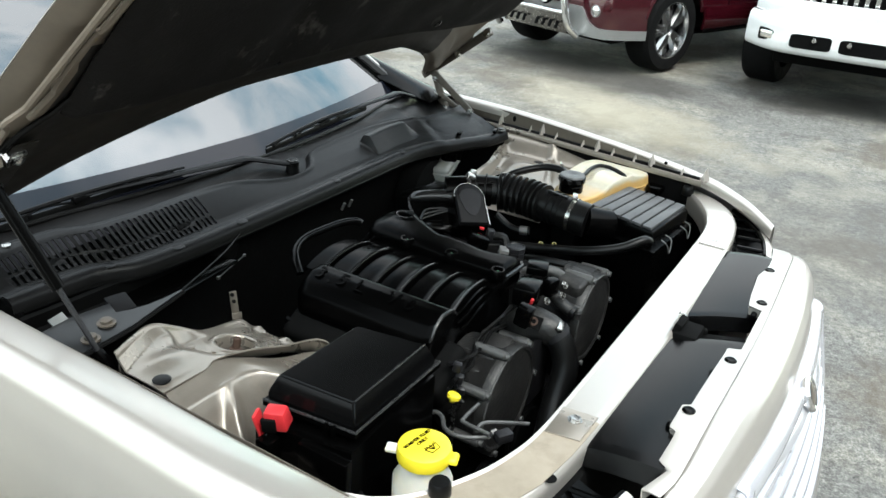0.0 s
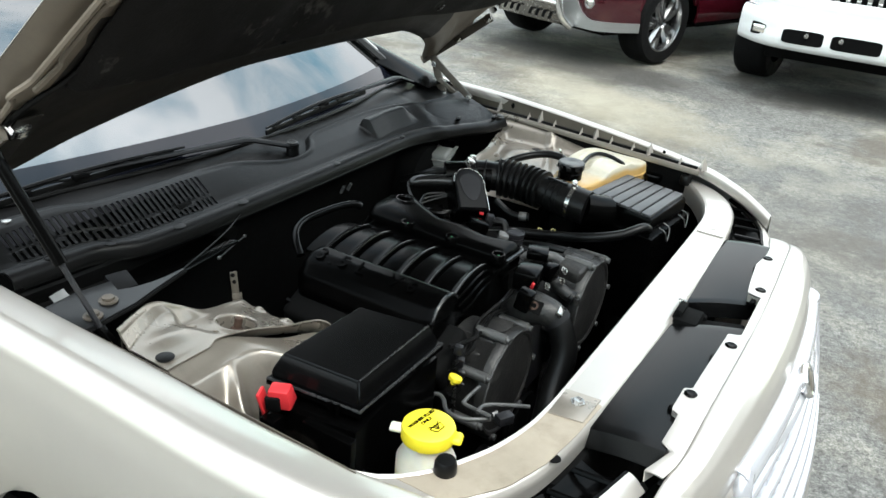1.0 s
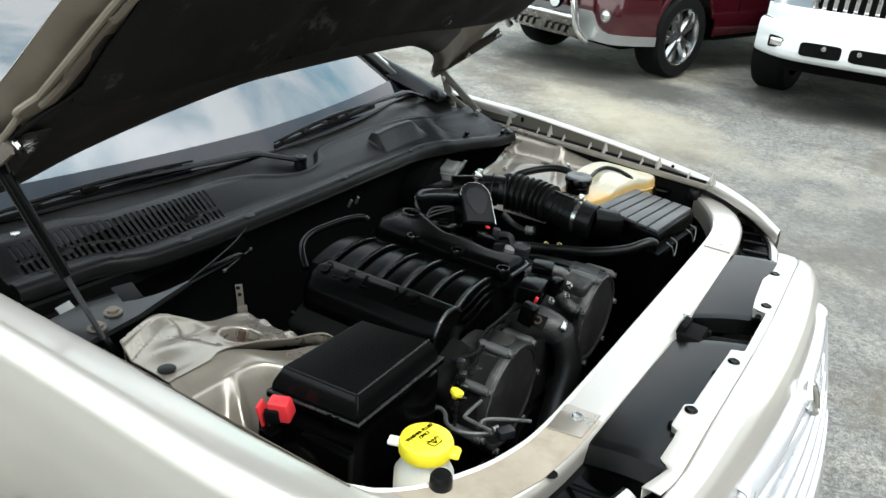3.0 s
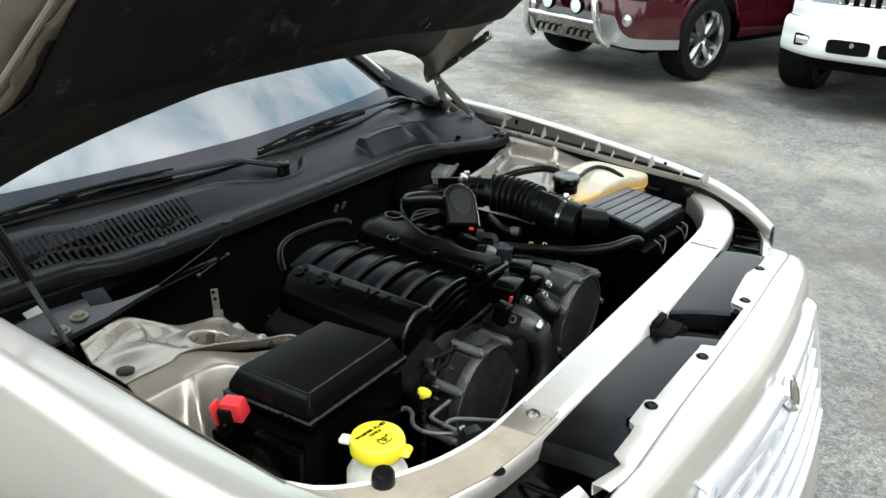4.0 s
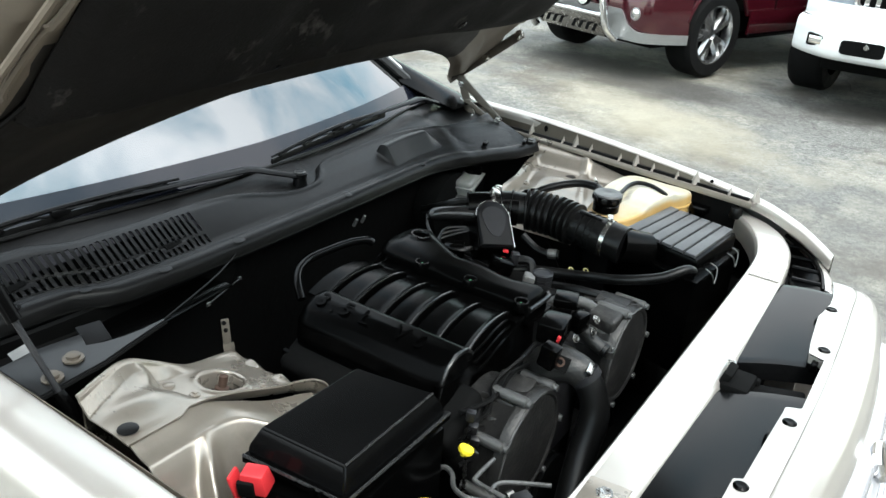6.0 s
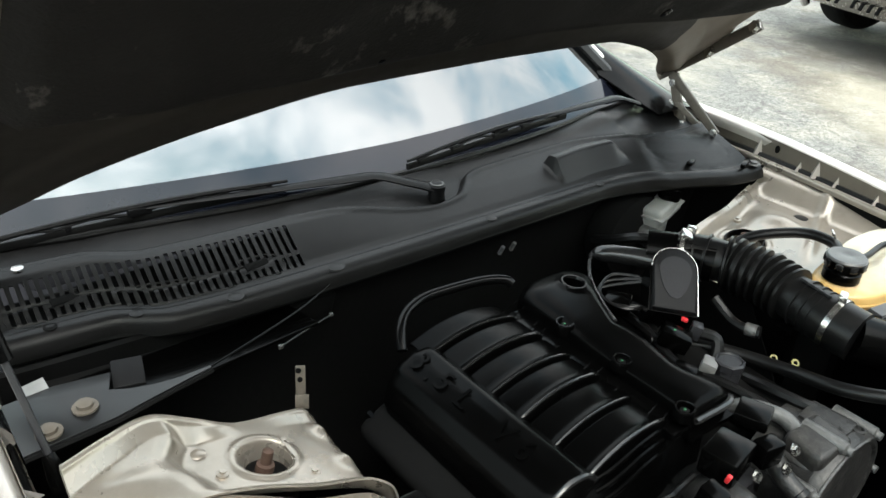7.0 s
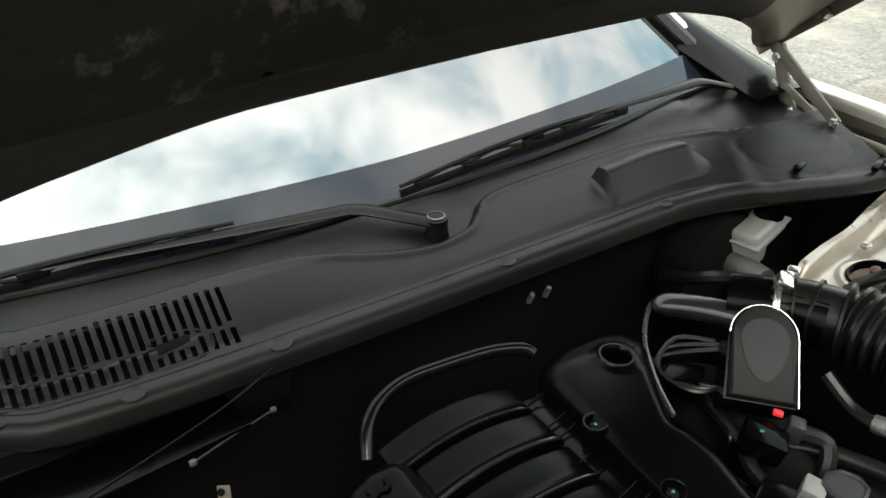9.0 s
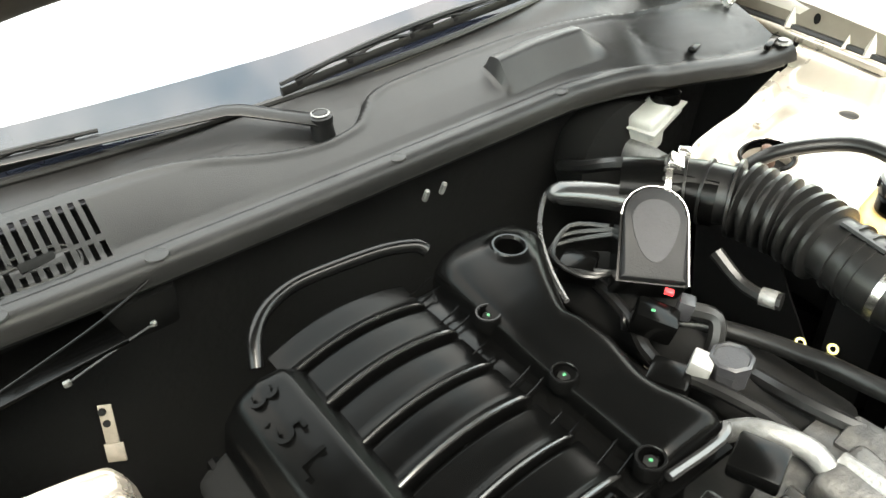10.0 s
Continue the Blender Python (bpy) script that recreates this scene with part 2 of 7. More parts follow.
def asphalt_material():
    m = mat("old_asphalt", (0.132, 0.130, 0.121), 0.9, 0, 0, 0.22, 0.30, 1.0, 160, dirt=(0.36, 0.335, 0.265), dirt_amount=0.9, spec=0.3)
    nt = m.node_tree
    N, L = nt.nodes.new, nt.links.new
    b = nt.nodes["Principled BSDF"]
    was = b.inputs["Base Color"].links[0].from_socket
    co = N("ShaderNodeTexCoord")
    sp = N("ShaderNodeTexNoise")
    sp.inputs["Scale"].default_value, sp.inputs["Detail"].default_value, sp.inputs["Roughness"].default_value = 170, 3, 0.7
    L(co.outputs["Object"], sp.inputs[0])
    r = N("ShaderNodeMapRange")
    r.inputs[1].default_value, r.inputs[2].default_value, r.inputs[3].default_value, r.inputs[4].default_value = 0.32, 0.68, 0.50, 1.55
    L(sp.outputs[0], r.inputs[0])
    k = N("ShaderNodeMixRGB")
    k.blend_type, k.inputs[0].default_value = "MULTIPLY", 1
    L(was, k.inputs[1])
    L(r.outputs[0], k.inputs[2])
    # dark oil stains
    s = N("ShaderNodeTexNoise")
    s.inputs["Scale"].default_value, s.inputs["Detail"].default_value, s.inputs["Roughness"].default_value = 1.1, 9, 0.72
    L(co.outputs["Object"], s.inputs[0])
    r2 = N("ShaderNodeMapRange")
    r2.inputs[1].default_value, r2.inputs[2].default_value, r2.inputs[4].default_value = 0.52, 0.66, 0.65
    L(s.outputs[0], r2.inputs[0])
    k2 = N("ShaderNodeMixRGB")
    L(r2.outputs[0], k2.inputs[0])
    L(k.outputs[0], k2.inputs[1])
    k2.inputs[2].default_value = (0.085, 0.082, 0.075, 1)
    # hair cracks
    c = N("ShaderNodeTexVoronoi")
    c.feature = "DISTANCE_TO_EDGE"
    c.inputs["Scale"].default_value = 0.55
    wv = N("ShaderNodeVectorMath")
    wv.operation = "MULTIPLY_ADD"
    wv.inputs[1].default_value = (0.5, 0.5, 0.5)
    L(s.outputs["Color"], wv.inputs[0])
    L(co.outputs["Object"], wv.inputs[2])
    L(wv.outputs[0], c.inputs[0])
    r3 = N("ShaderNodeMapRange")
    r3.inputs[1].default_value, r3.inputs[2].default_value, r3.inputs[3].default_value, r3.inputs[4].default_value = 0.0, 0.008, 0.6, 0.0
    L(c.outputs["Distance"], r3.inputs[0])
    k3 = N("ShaderNodeMixRGB")
    L(r3.outputs[0], k3.inputs[0])
    L(k2.outputs[0], k3.inputs[1])
    k3.inputs[2].default_value = (0.06, 0.058, 0.055, 1)
    # grit
    g = N("ShaderNodeTexNoise")
    g.inputs["Scale"].default_value, g.inputs["Detail"].default_value, g.inputs["Roughness"].default_value = 38, 5, 0.8
    L(co.outputs["Object"], g.inputs[0])
    r4 = N("ShaderNodeMapRange")
    r4.inputs[1].default_value, r4.inputs[2].default_value, r4.inputs[3].default_value, r4.inputs[4].default_value = 0.36, 0.64, 0.55, 1.45
    L(g.outputs[0], r4.inputs[0])
    k4 = N("ShaderNodeMixRGB")
    k4.blend_type, k4.inputs[0].default_value = "MULTIPLY", 1
    L(k3.outputs[0], k4.inputs[1])
    L(r4.outputs[0], k4.inputs[2])
    # pale sandy wash and brown earth patches
    last = k4
    for seed, scale, lo, hi, amount, tint in ((3.1, 0.42, 0.52, 0.60, 0.55, (0.29, 0.27, 0.215)), (8.6, 0.8, 0.52, 0.60, 0.72, (0.088, 0.074, 0.057)), (5.2, 3.5, 0.58, 0.66, 0.5, (0.070, 0.064, 0.056))):
        w = N("ShaderNodeTexNoise")
        w.noise_dimensions = "4D"
        w.inputs["W"].default_value = seed
        w.inputs["Scale"].default_value, w.inputs["Detail"].default_value, w.inputs["Roughness"].default_value = scale, 10, 0.66
        L(co.outputs["Object"], w.inputs[0])
        q = N("ShaderNodeMapRange")
        q.inputs[1].default_value, q.inputs[2].default_value, q.inputs[4].default_value = lo, hi, amount
        L(w.outputs[0], q.inputs[0])
        k5 = N("ShaderNodeMixRGB")
        L(q.outputs[0], k5.inputs[0])
        L(last.outputs[0], k5.inputs[1])
        k5.inputs[2].default_value = (*tint, 1)
        last = k5
    # ragged patches: sand washed across the lane, oil and painted shadow before parked cars
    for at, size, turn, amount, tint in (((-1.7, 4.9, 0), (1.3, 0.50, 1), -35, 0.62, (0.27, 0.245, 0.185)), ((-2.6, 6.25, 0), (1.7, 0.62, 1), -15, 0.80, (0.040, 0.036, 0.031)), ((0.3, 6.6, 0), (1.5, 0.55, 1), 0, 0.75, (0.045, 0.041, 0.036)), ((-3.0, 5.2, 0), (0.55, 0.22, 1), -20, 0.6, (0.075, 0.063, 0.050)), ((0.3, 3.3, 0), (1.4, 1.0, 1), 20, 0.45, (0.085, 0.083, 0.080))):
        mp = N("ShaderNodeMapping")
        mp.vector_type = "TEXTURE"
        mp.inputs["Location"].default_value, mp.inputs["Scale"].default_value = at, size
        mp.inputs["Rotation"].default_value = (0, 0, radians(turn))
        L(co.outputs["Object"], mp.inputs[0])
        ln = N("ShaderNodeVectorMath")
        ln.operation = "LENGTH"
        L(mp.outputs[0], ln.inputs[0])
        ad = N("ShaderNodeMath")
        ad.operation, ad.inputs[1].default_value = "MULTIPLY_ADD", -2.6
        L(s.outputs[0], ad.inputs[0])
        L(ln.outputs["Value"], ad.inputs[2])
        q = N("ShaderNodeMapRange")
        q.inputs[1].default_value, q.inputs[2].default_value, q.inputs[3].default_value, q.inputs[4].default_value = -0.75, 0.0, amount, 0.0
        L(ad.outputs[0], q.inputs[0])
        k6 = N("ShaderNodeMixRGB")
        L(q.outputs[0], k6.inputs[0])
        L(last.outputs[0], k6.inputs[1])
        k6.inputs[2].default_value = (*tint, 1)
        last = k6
    L(last.outputs[0], b.inputs["Base Color"])
    return m


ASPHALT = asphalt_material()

# ---- building helpers ----
WORLD_OF = {}


def thing(name, at, label, category, group="", kind=""):
    ob = new(name)
    ob.location = at
    ob.empty_display_size = 0.1
    WORLD_OF[ob] = Matrix.Translation(at)
    return tagged(ob, label, category, group, kind)


def link(name, me, parent, label="", m=None):
    ob = new(name, me)
    m = m or Matrix.Identity(4)
    WORLD_OF[ob] = m
    if parent:
        ob.parent = parent
        ob.matrix_parent_inverse = WORLD_OF[parent].inverted()
    ob.matrix_basis = m
    return tagged(ob, label)


def part(name, bm, material, parent, label="", m=None, smooth=40):
    me = bpy.data.meshes.new(name)
    bmesh.ops.recalc_face_normals(bm, faces=bm.faces)
    if smooth:
        lim = radians(smooth)
        for f in bm.faces:
            f.smooth = True
        for e in bm.edges:
            e.smooth = len(e.link_faces) == 2 and e.calc_face_angle(4) < lim
    bm.to_mesh(me)
    bm.free()
    me.materials.append(material)
    return link(name, me, parent, label, m)


def again(ob, name, parent, m, label=""):
    """The same mesh once more, at the pose m."""
    return link(name, ob.data, parent, label, m)


def box(size, at=(0, 0, 0), rot=(0, 0, 0), bevel=0.0, seg=2, bm=None, taper=None):
    """A box with its centre at a place; taper: how far the top is drawn in, in x and y."""
    bm = bm or bmesh.new()
    r = bmesh.ops.create_cube(bm, size=1)
    vs = r["verts"]
    for v in vs:
        v.co = Vector((v.co.x * size[0], v.co.y * size[1], v.co.z * size[2]))
        if taper and v.co.z > 0:
            v.co.x -= math.copysign(taper[0], v.co.x)
            v.co.y -= math.copysign(taper[1], v.co.y)
    if bevel:
        es = list({e for v in vs for e in v.link_edges})
        r = bmesh.ops.bevel(bm, geom=es, offset=bevel, segments=seg, affect="EDGES", profile=0.5)
        vs = list({v for v in r["verts"]} | {v for v in vs if v.is_valid})
    bmesh.ops.transform(bm, matrix=pose(*at, *rot), verts=vs)
    return bm


def sweep(path, radius, n=10, bm=None, close=True, smooth=0, squash=1.0):
    """A round bar along points; radius one number or one for each point; smooth: steps put between points."""
    bm = bm or bmesh.new()
    pts = [Vector(p) for p in path]
    rad = list(radius) if hasattr(radius, "__len__") else [radius] * len(pts)
    if smooth:
        out, ro = [], []
        for i in range(len(pts) - 1):
            p0, p1, p2, p3 = pts[max(i - 1, 0)], pts[i], pts[i + 1], pts[min(i + 2, len(pts) - 1)]
            for k in range(smooth):
                s = k / smooth
                out.append(0.5 * ((2 * p1) + (p2 - p0) * s + (2 * p0 - 5 * p1 + 4 * p2 - p3) * s * s + (3 * p1 - p0 - 3 * p2 + p3) * s ** 3))
                ro.append(rad[i] * (1 - s) + rad[i + 1] * s)
        pts, rad = out + [pts[-1]], ro + [rad[-1]]
    rings, side = [], None
    for i, p in enumerate(pts):
        d = (pts[min(i + 1, len(pts) - 1)] - pts[max(i - 1, 0)]).normalized()
        if side is None:
            side = d.cross(Vector((0, 0, 1)))
            if side.length < 1e-3:
                side = d.cross(Vector((1, 0, 0)))
        side = (side - d * side.dot(d)).normalized()
        up = side.cross(d)
        rings.append([bm.verts.new(p + rad[i] * (math.cos(a) * side + squash * math.sin(a) * up)) for a in (2 * math.pi * k / n for k in range(n))])
    for a, b in zip(rings, rings[1:]):
        for k in range(n):
            bm.faces.new((a[k], a[(k + 1) % n], b[(k + 1) % n], b[k]))
    if close:
        bm.faces.new(rings[0][::-1])
        bm.faces.new(rings[-1])
    return bm


def lathe(profile, n=24, m=None, bm=None):
    """A turned form round z from (radius, height) pairs, bottom to top."""
    bm = bm or bmesh.new()
    rings = []
    made = []
    for r, z in profile:
        if r < 1e-6:
            rings.append([bm.verts.new((0, 0, z))])
        else:
            rings.append([bm.verts.new((r * math.cos(2 * math.pi * k / n), r * math.sin(2 * math.pi * k / n), z)) for k in range(n)])
        made += rings[-1]
    for a, b in zip(rings, rings[1:]):
        for k in range(n):
            q = [a[k % len(a)], a[(k + 1) % len(a)], b[(k + 1) % len(b)], b[k % len(b)]]
            q = list(dict.fromkeys(q))
            if len(q) > 2:
                bm.faces.new(q)
    if m is not None:
        bmesh.ops.transform(bm, matrix=m, verts=made)
    return bm


def prism(outline, z0, z1, bm=None, m=None, bevel=0.0):
    """A plate from a flat outline (x, y), between two heights."""
    bm = bm or bmesh.new()
    lo = [bm.verts.new((x, y, z0)) for x, y in outline]
    hi = [bm.verts.new((x, y, z1)) for x, y in outline]
    n = len(lo)
    top = bm.faces.new(hi)
    bm.faces.new(lo[::-1])
    for k in range(n):
        bm.faces.new((lo[k], lo[(k + 1) % n], hi[(k + 1) % n], hi[k]))
    vs = lo + hi
    if bevel:
        r = bmesh.ops.bevel(bm, geom=list(top.edges), offset=bevel, segments=2, affect="EDGES", profile=0.5)
        vs = list({v for v in r["verts"]} | {v for v in vs if v.is_valid})
    if m is not None:
        bmesh.ops.transform(bm, matrix=m, verts=vs)
    return bm


def sheet(f, nu, nv, thick=0.0, bm=None):
    """A curved panel from f(s, t) with s and t from 0 to 1; thick: its thickness, laid to the back."""
    bm = bm or bmesh.new()
    g = [[Vector(f(i / nu, j / nv)) for j in range(nv + 1)] for i in range(nu + 1)]
    top = [[bm.verts.new(p) for p in row] for row in g]
    for i in range(nu):
        for j in range(nv):
            bm.faces.new((top[i][j], top[i + 1][j], top[i + 1][j + 1], top[i][j + 1]))
    if thick:
        low = []
        for i in range(nu + 1):
            row = []
            for j in range(nv + 1):
                du = g[min(i + 1, nu)][j] - g[max(i - 1, 0)][j]
                dv = g[i][min(j + 1, nv)] - g[i][max(j - 1, 0)]
                nn = du.cross(dv)
                nn = nn.normalized() if nn.length > 1e-9 else Vector((0, 0, 1))
                row.append(bm.verts.new(g[i][j] - nn * thick))
            low.append(row)
        for i in range(nu):
            for j in range(nv):
                bm.faces.new((low[i][j + 1], low[i + 1][j + 1], low[i + 1][j], low[i][j]))
        rim = [(i, 0) for i in range(nu)] + [(nu, j) for j in range(nv)] + [(i, nv) for i in range(nu, 0, -1)] + [(0, j) for j in range(nv, 0, -1)]
        for (a, b), (c, d) in zip(rim, rim[1:] + rim[:1]):
            bm.faces.new((top[a][b], low[a][b], low[c][d], top[c][d]))
    return bm


def lerp(xs, ys, x):
    return float(np.interp(x, xs, ys))


def bend(xs, ys, x):
    """A smooth curve through points, level where it turns."""
    x = min(max(x, xs[0]), xs[-1])
    i = 0
    while i < len(xs) - 2 and x > xs[i + 1]:
        i += 1

    def slope(k):
        if k <= 0 or k >= len(xs) - 1:
            return 0.0 if len(xs) < 3 else (ys[min(k, len(xs) - 2) + 1] - ys[min(k, len(xs) - 2)]) / (xs[min(k, len(xs) - 2) + 1] - xs[min(k, len(xs) - 2)])
        a, b = (ys[k] - ys[k - 1]) / (xs[k] - xs[k - 1]), (ys[k + 1] - ys[k]) / (xs[k + 1] - xs[k])
        return 0.0 if a * b <= 0 else 2 * a * b / (a + b)

    h = xs[i + 1] - xs[i]
    s = (x - xs[i]) / h
    return ys[i] * (1 + 2 * s) * (1 - s) ** 2 + ys[i + 1] * s * s * (3 - 2 * s) + h * (slope(i) * s * (1 - s) ** 2 - slope(i + 1) * s * s * (1 - s))


def bolt(r=0.008, h=0.006):
    bm = lathe([(0, 0), (r * 1.5, 0), (r * 1.5, h * 0.3), (r, h * 0.3), (r, h), (r * 0.6, h), (0, h * 0.8)], 6)
    return bm

# ---- ground ----
def ground():
    def f(s, t):
        # finer near the cars, reaching far out
        a, b = 2 * s - 1, 2 * t - 1
        x, y = math.copysign(abs(a) ** 3, a) * 900, math.copysign(abs(b) ** 3, b) * 900
        return (x, y, 0.012 * noise.noise((x * 0.25, y * 0.25, 0)) - 0.012)

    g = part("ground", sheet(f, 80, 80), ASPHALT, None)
    tagged(g, "worn pale grey asphalt lot with stains, fine cracks and painted car shadow", "ground", "", "structure")


ground()


def light_block_wall():
    """Unseen plain wall added ahead of the open car to block low sky light."""
    w = part("wall_east", box((0.3, 26.0, 7.0), (7.5, -4.0, 3.48), bevel=0.02), STUCCO, None)
    tagged(w, "unseen plain grey wall, added to block low light", "wall", "", "structure")


light_block_wall()

# ---- the open car ----
car = thing("car", (-2.0, 0, 0), "champagne gold sedan parked on asphalt, hood propped open", "car")
CREST_Y, CREST_Z = 0.868, 0.985


def fender(sign):
    """Front wing: inner gutter, rolled crest and outer side with its wheel arch."""
    name = "fender"

    def crest_y(x):
        # the wing turns in towards the lamp at the front
        if sign > 0:
            return bend((-1.28, -0.8, -0.62, -0.45, -0.22, -0.05, 0.05, 0.13, 0.16), (0.90, 0.890, 0.874, 0.850, 0.82, 0.80, 0.765, 0.70, 0.668), x)
        return bend((-1.28, -0.35, -0.15, 0.0, 0.10, 0.16), (CREST_Y, CREST_Y, 0.855, 0.815, 0.75, 0.70), x)

    def crest_z(x):
        if sign > 0:
            return bend((-1.28, -0.8, -0.62, -0.45, -0.22, -0.05, 0.05, 0.13, 0.16), (1.03, 1.018, 1.010, 1.002, 0.985, 0.962, 0.940, 0.922, 0.915), x)
        return bend((-1.28, -0.6, -0.1, 0.05, 0.16), (CREST_Z + 0.012, CREST_Z, CREST_Z - 0.025, 0.93, 0.875), x)

    if sign > 0:
        prof = ((-0.012, -0.026), (-0.011, -0.010), (-0.009, -0.003), (-0.004, 0.0), (0.004, 0.0015), (0.014, 0.002), (0.026, 0.000), (0.045, -0.012), (0.062, -0.035), (0.08, -0.09), (0.088, -0.20), (0.08, -0.33), (0.07, -0.48), (0.055, -0.66))
    else:
        prof = ((-0.022, -0.075), (-0.020, -0.020), (-0.012, -0.005), (0.0, 0.0), (0.030, 0.010), (0.062, 0.017), (0.088, 0.006), (0.106, -0.06), (0.114, -0.14), (0.105, -0.26), (0.095, -0.33), (0.09, -0.45), (0.085, -0.62), (0.07, -0.72))

    def f(s, t):
        x = -1.28 + 1.44 * s
        k = t * (len(prof) - 1)
        i = min(int(k), len(prof) - 2)
        w = k - i
        dy = prof[i][0] * (1 - w) + prof[i + 1][0] * w
        dz = prof[i][1] * (1 - w) + prof[i + 1][1] * w
        y, z = crest_y(x) + dy, crest_z(x) + dz
        # wheel arch
        if z < 0.70 and abs(x + 0.55) < 0.40:
            z = max(z, 0.33 + math.sqrt(max(0.0, 0.40 ** 2 - (x + 0.55) ** 2)))
        return (x, sign * y, z)

    return part(name, sheet(f, 72, 39, 0.002), GOLD, car, smooth=50)


fender(-1)
fender(1)


RAIL_Z = {-1: 0.912, 1: 0.965}


def rail_y(x, sign):
    """How far out the foot of the wing flange runs."""
    if sign > 0:
        return bend((-1.12, -0.80, -0.62, -0.45, -0.22, -0.03), (0.892, 0.876, 0.858, 0.832, 0.800, 0.775), x)
    return 0.8385


def gutter(sign):
    """Painted channel inside the wing crest, with its skirt."""
    pr = ((0.008, 0.003), (0.0, 0.0), (-0.008, -0.002), (-0.011, -0.005), (-0.012, -0.012), (-0.012, -0.016))

    def f(s, t):
        x = -1.12 + 1.05 * s
        k = t * (len(pr) - 1)
        i = min(int(k), len(pr) - 2)
        w = k - i
        return (x, sign * (rail_y(x, sign) + pr[i][0] * (1 - w) + pr[i + 1][0] * w), RAIL_Z[sign] + pr[i][1] * (1 - w) + pr[i + 1][1] * w)

    part("wheel_house", sheet(lambda s, t: (-1.10 + 1.0 * s, sign * (rail_y(-1.10 + 1.0 * s, sign) - 0.008), RAIL_Z[sign] - 0.014 - 0.34 * t), 20, 6, 0.002), DARK, car, "dark inner wheel housing")
    return part("gutter_rail", sheet(f, 36, 10, 0.002), GOLD_IN, car, "dusty champagne inner wing rail")


for sgn in (-1, 1):
    gutter(sgn)


def inner_flange(sign):
    """Inner face of the wing crest, with the weather strip along its foot."""
    def f(s, t):
        x = -1.10 + (1.04 if sign > 0 else 0.98) * s
        top = bend((-1.28, -0.8, -0.62, -0.45, -0.22, -0.05), (1.026, 1.014, 1.006, 0.998, 0.981, 0.958), x) if sign > 0 else CREST_Z - 0.012 - 0.018 * max(0, s - 0.5)
        return (x, sign * (rail_y(x, sign) + 0.006 - 0.004 * t), top + (RAIL_Z[sign] - top) * t)

    # the hood's shade on this face is painted in as a darker tone
    fl = part("inner_flange", sheet(f, 30, 3, 0.0015), FLANGE, car, "champagne inner wing face, shade in its colour")
    part("weather_strip", sweep([(x, sign * (rail_y(x, sign) - 0.002), RAIL_Z[sign] + 0.003) for x in np.linspace(-1.08, -0.08, 20)], 0.006, 6), RUBBER, fl)
    hole = part("hole", lathe([(0, 0), (0.005, 0), (0.005, 0.002), (0, 0.002)], 10), DARK, fl, m=pose(-0.19, sign * (rail_y(-0.19, sign) + 0.001), RAIL_Z[sign] + 0.022, 90, 0, 0))
    again(hole, "slot", fl, pose(-0.74, sign * (rail_y(-0.74, sign) + 0.001), RAIL_Z[sign] + 0.030, 90, 0, 0) @ Matrix.Diagonal((1.2, 2.0, 1, 1)))
    return fl


def gusset(x, y, z, w, h, sign, parent):
    bm = bmesh.new()
    a = [bm.verts.new((-w / 2, 0, 0)), bm.verts.new((w / 2, 0, 0)), bm.verts.new((0, 0.001, h)), bm.verts.new((0, -0.020, 0))]
    for q in ((0, 1, 2), (0, 3, 2), (1, 3, 2), (0, 1, 3)):
        bm.faces.new([a[k] for k in q])
    return part("gusset", bm, GOLD, parent, m=pose(x, sign * y, z) @ Matrix.Diagonal((1, sign, 1, 1)), smooth=0)


for sgn in (-1, 1):
    wing = inner_flange(sgn)
    for k, x in enumerate((-0.79, -0.673, -0.628, -0.573, -0.473, -0.42, -0.365, -0.29, -0.235, -0.135, -0.065)):
        big = k in (0, 2, 5, 8, 10)
        if sgn < 0 and x > -0.3:
            continue
        gusset(x, rail_y(x, sgn) + 0.002, RAIL_Z[sgn] + 0.002, 0.028 if big else 0.018, 0.038 if big else 0.021, sgn, wing)


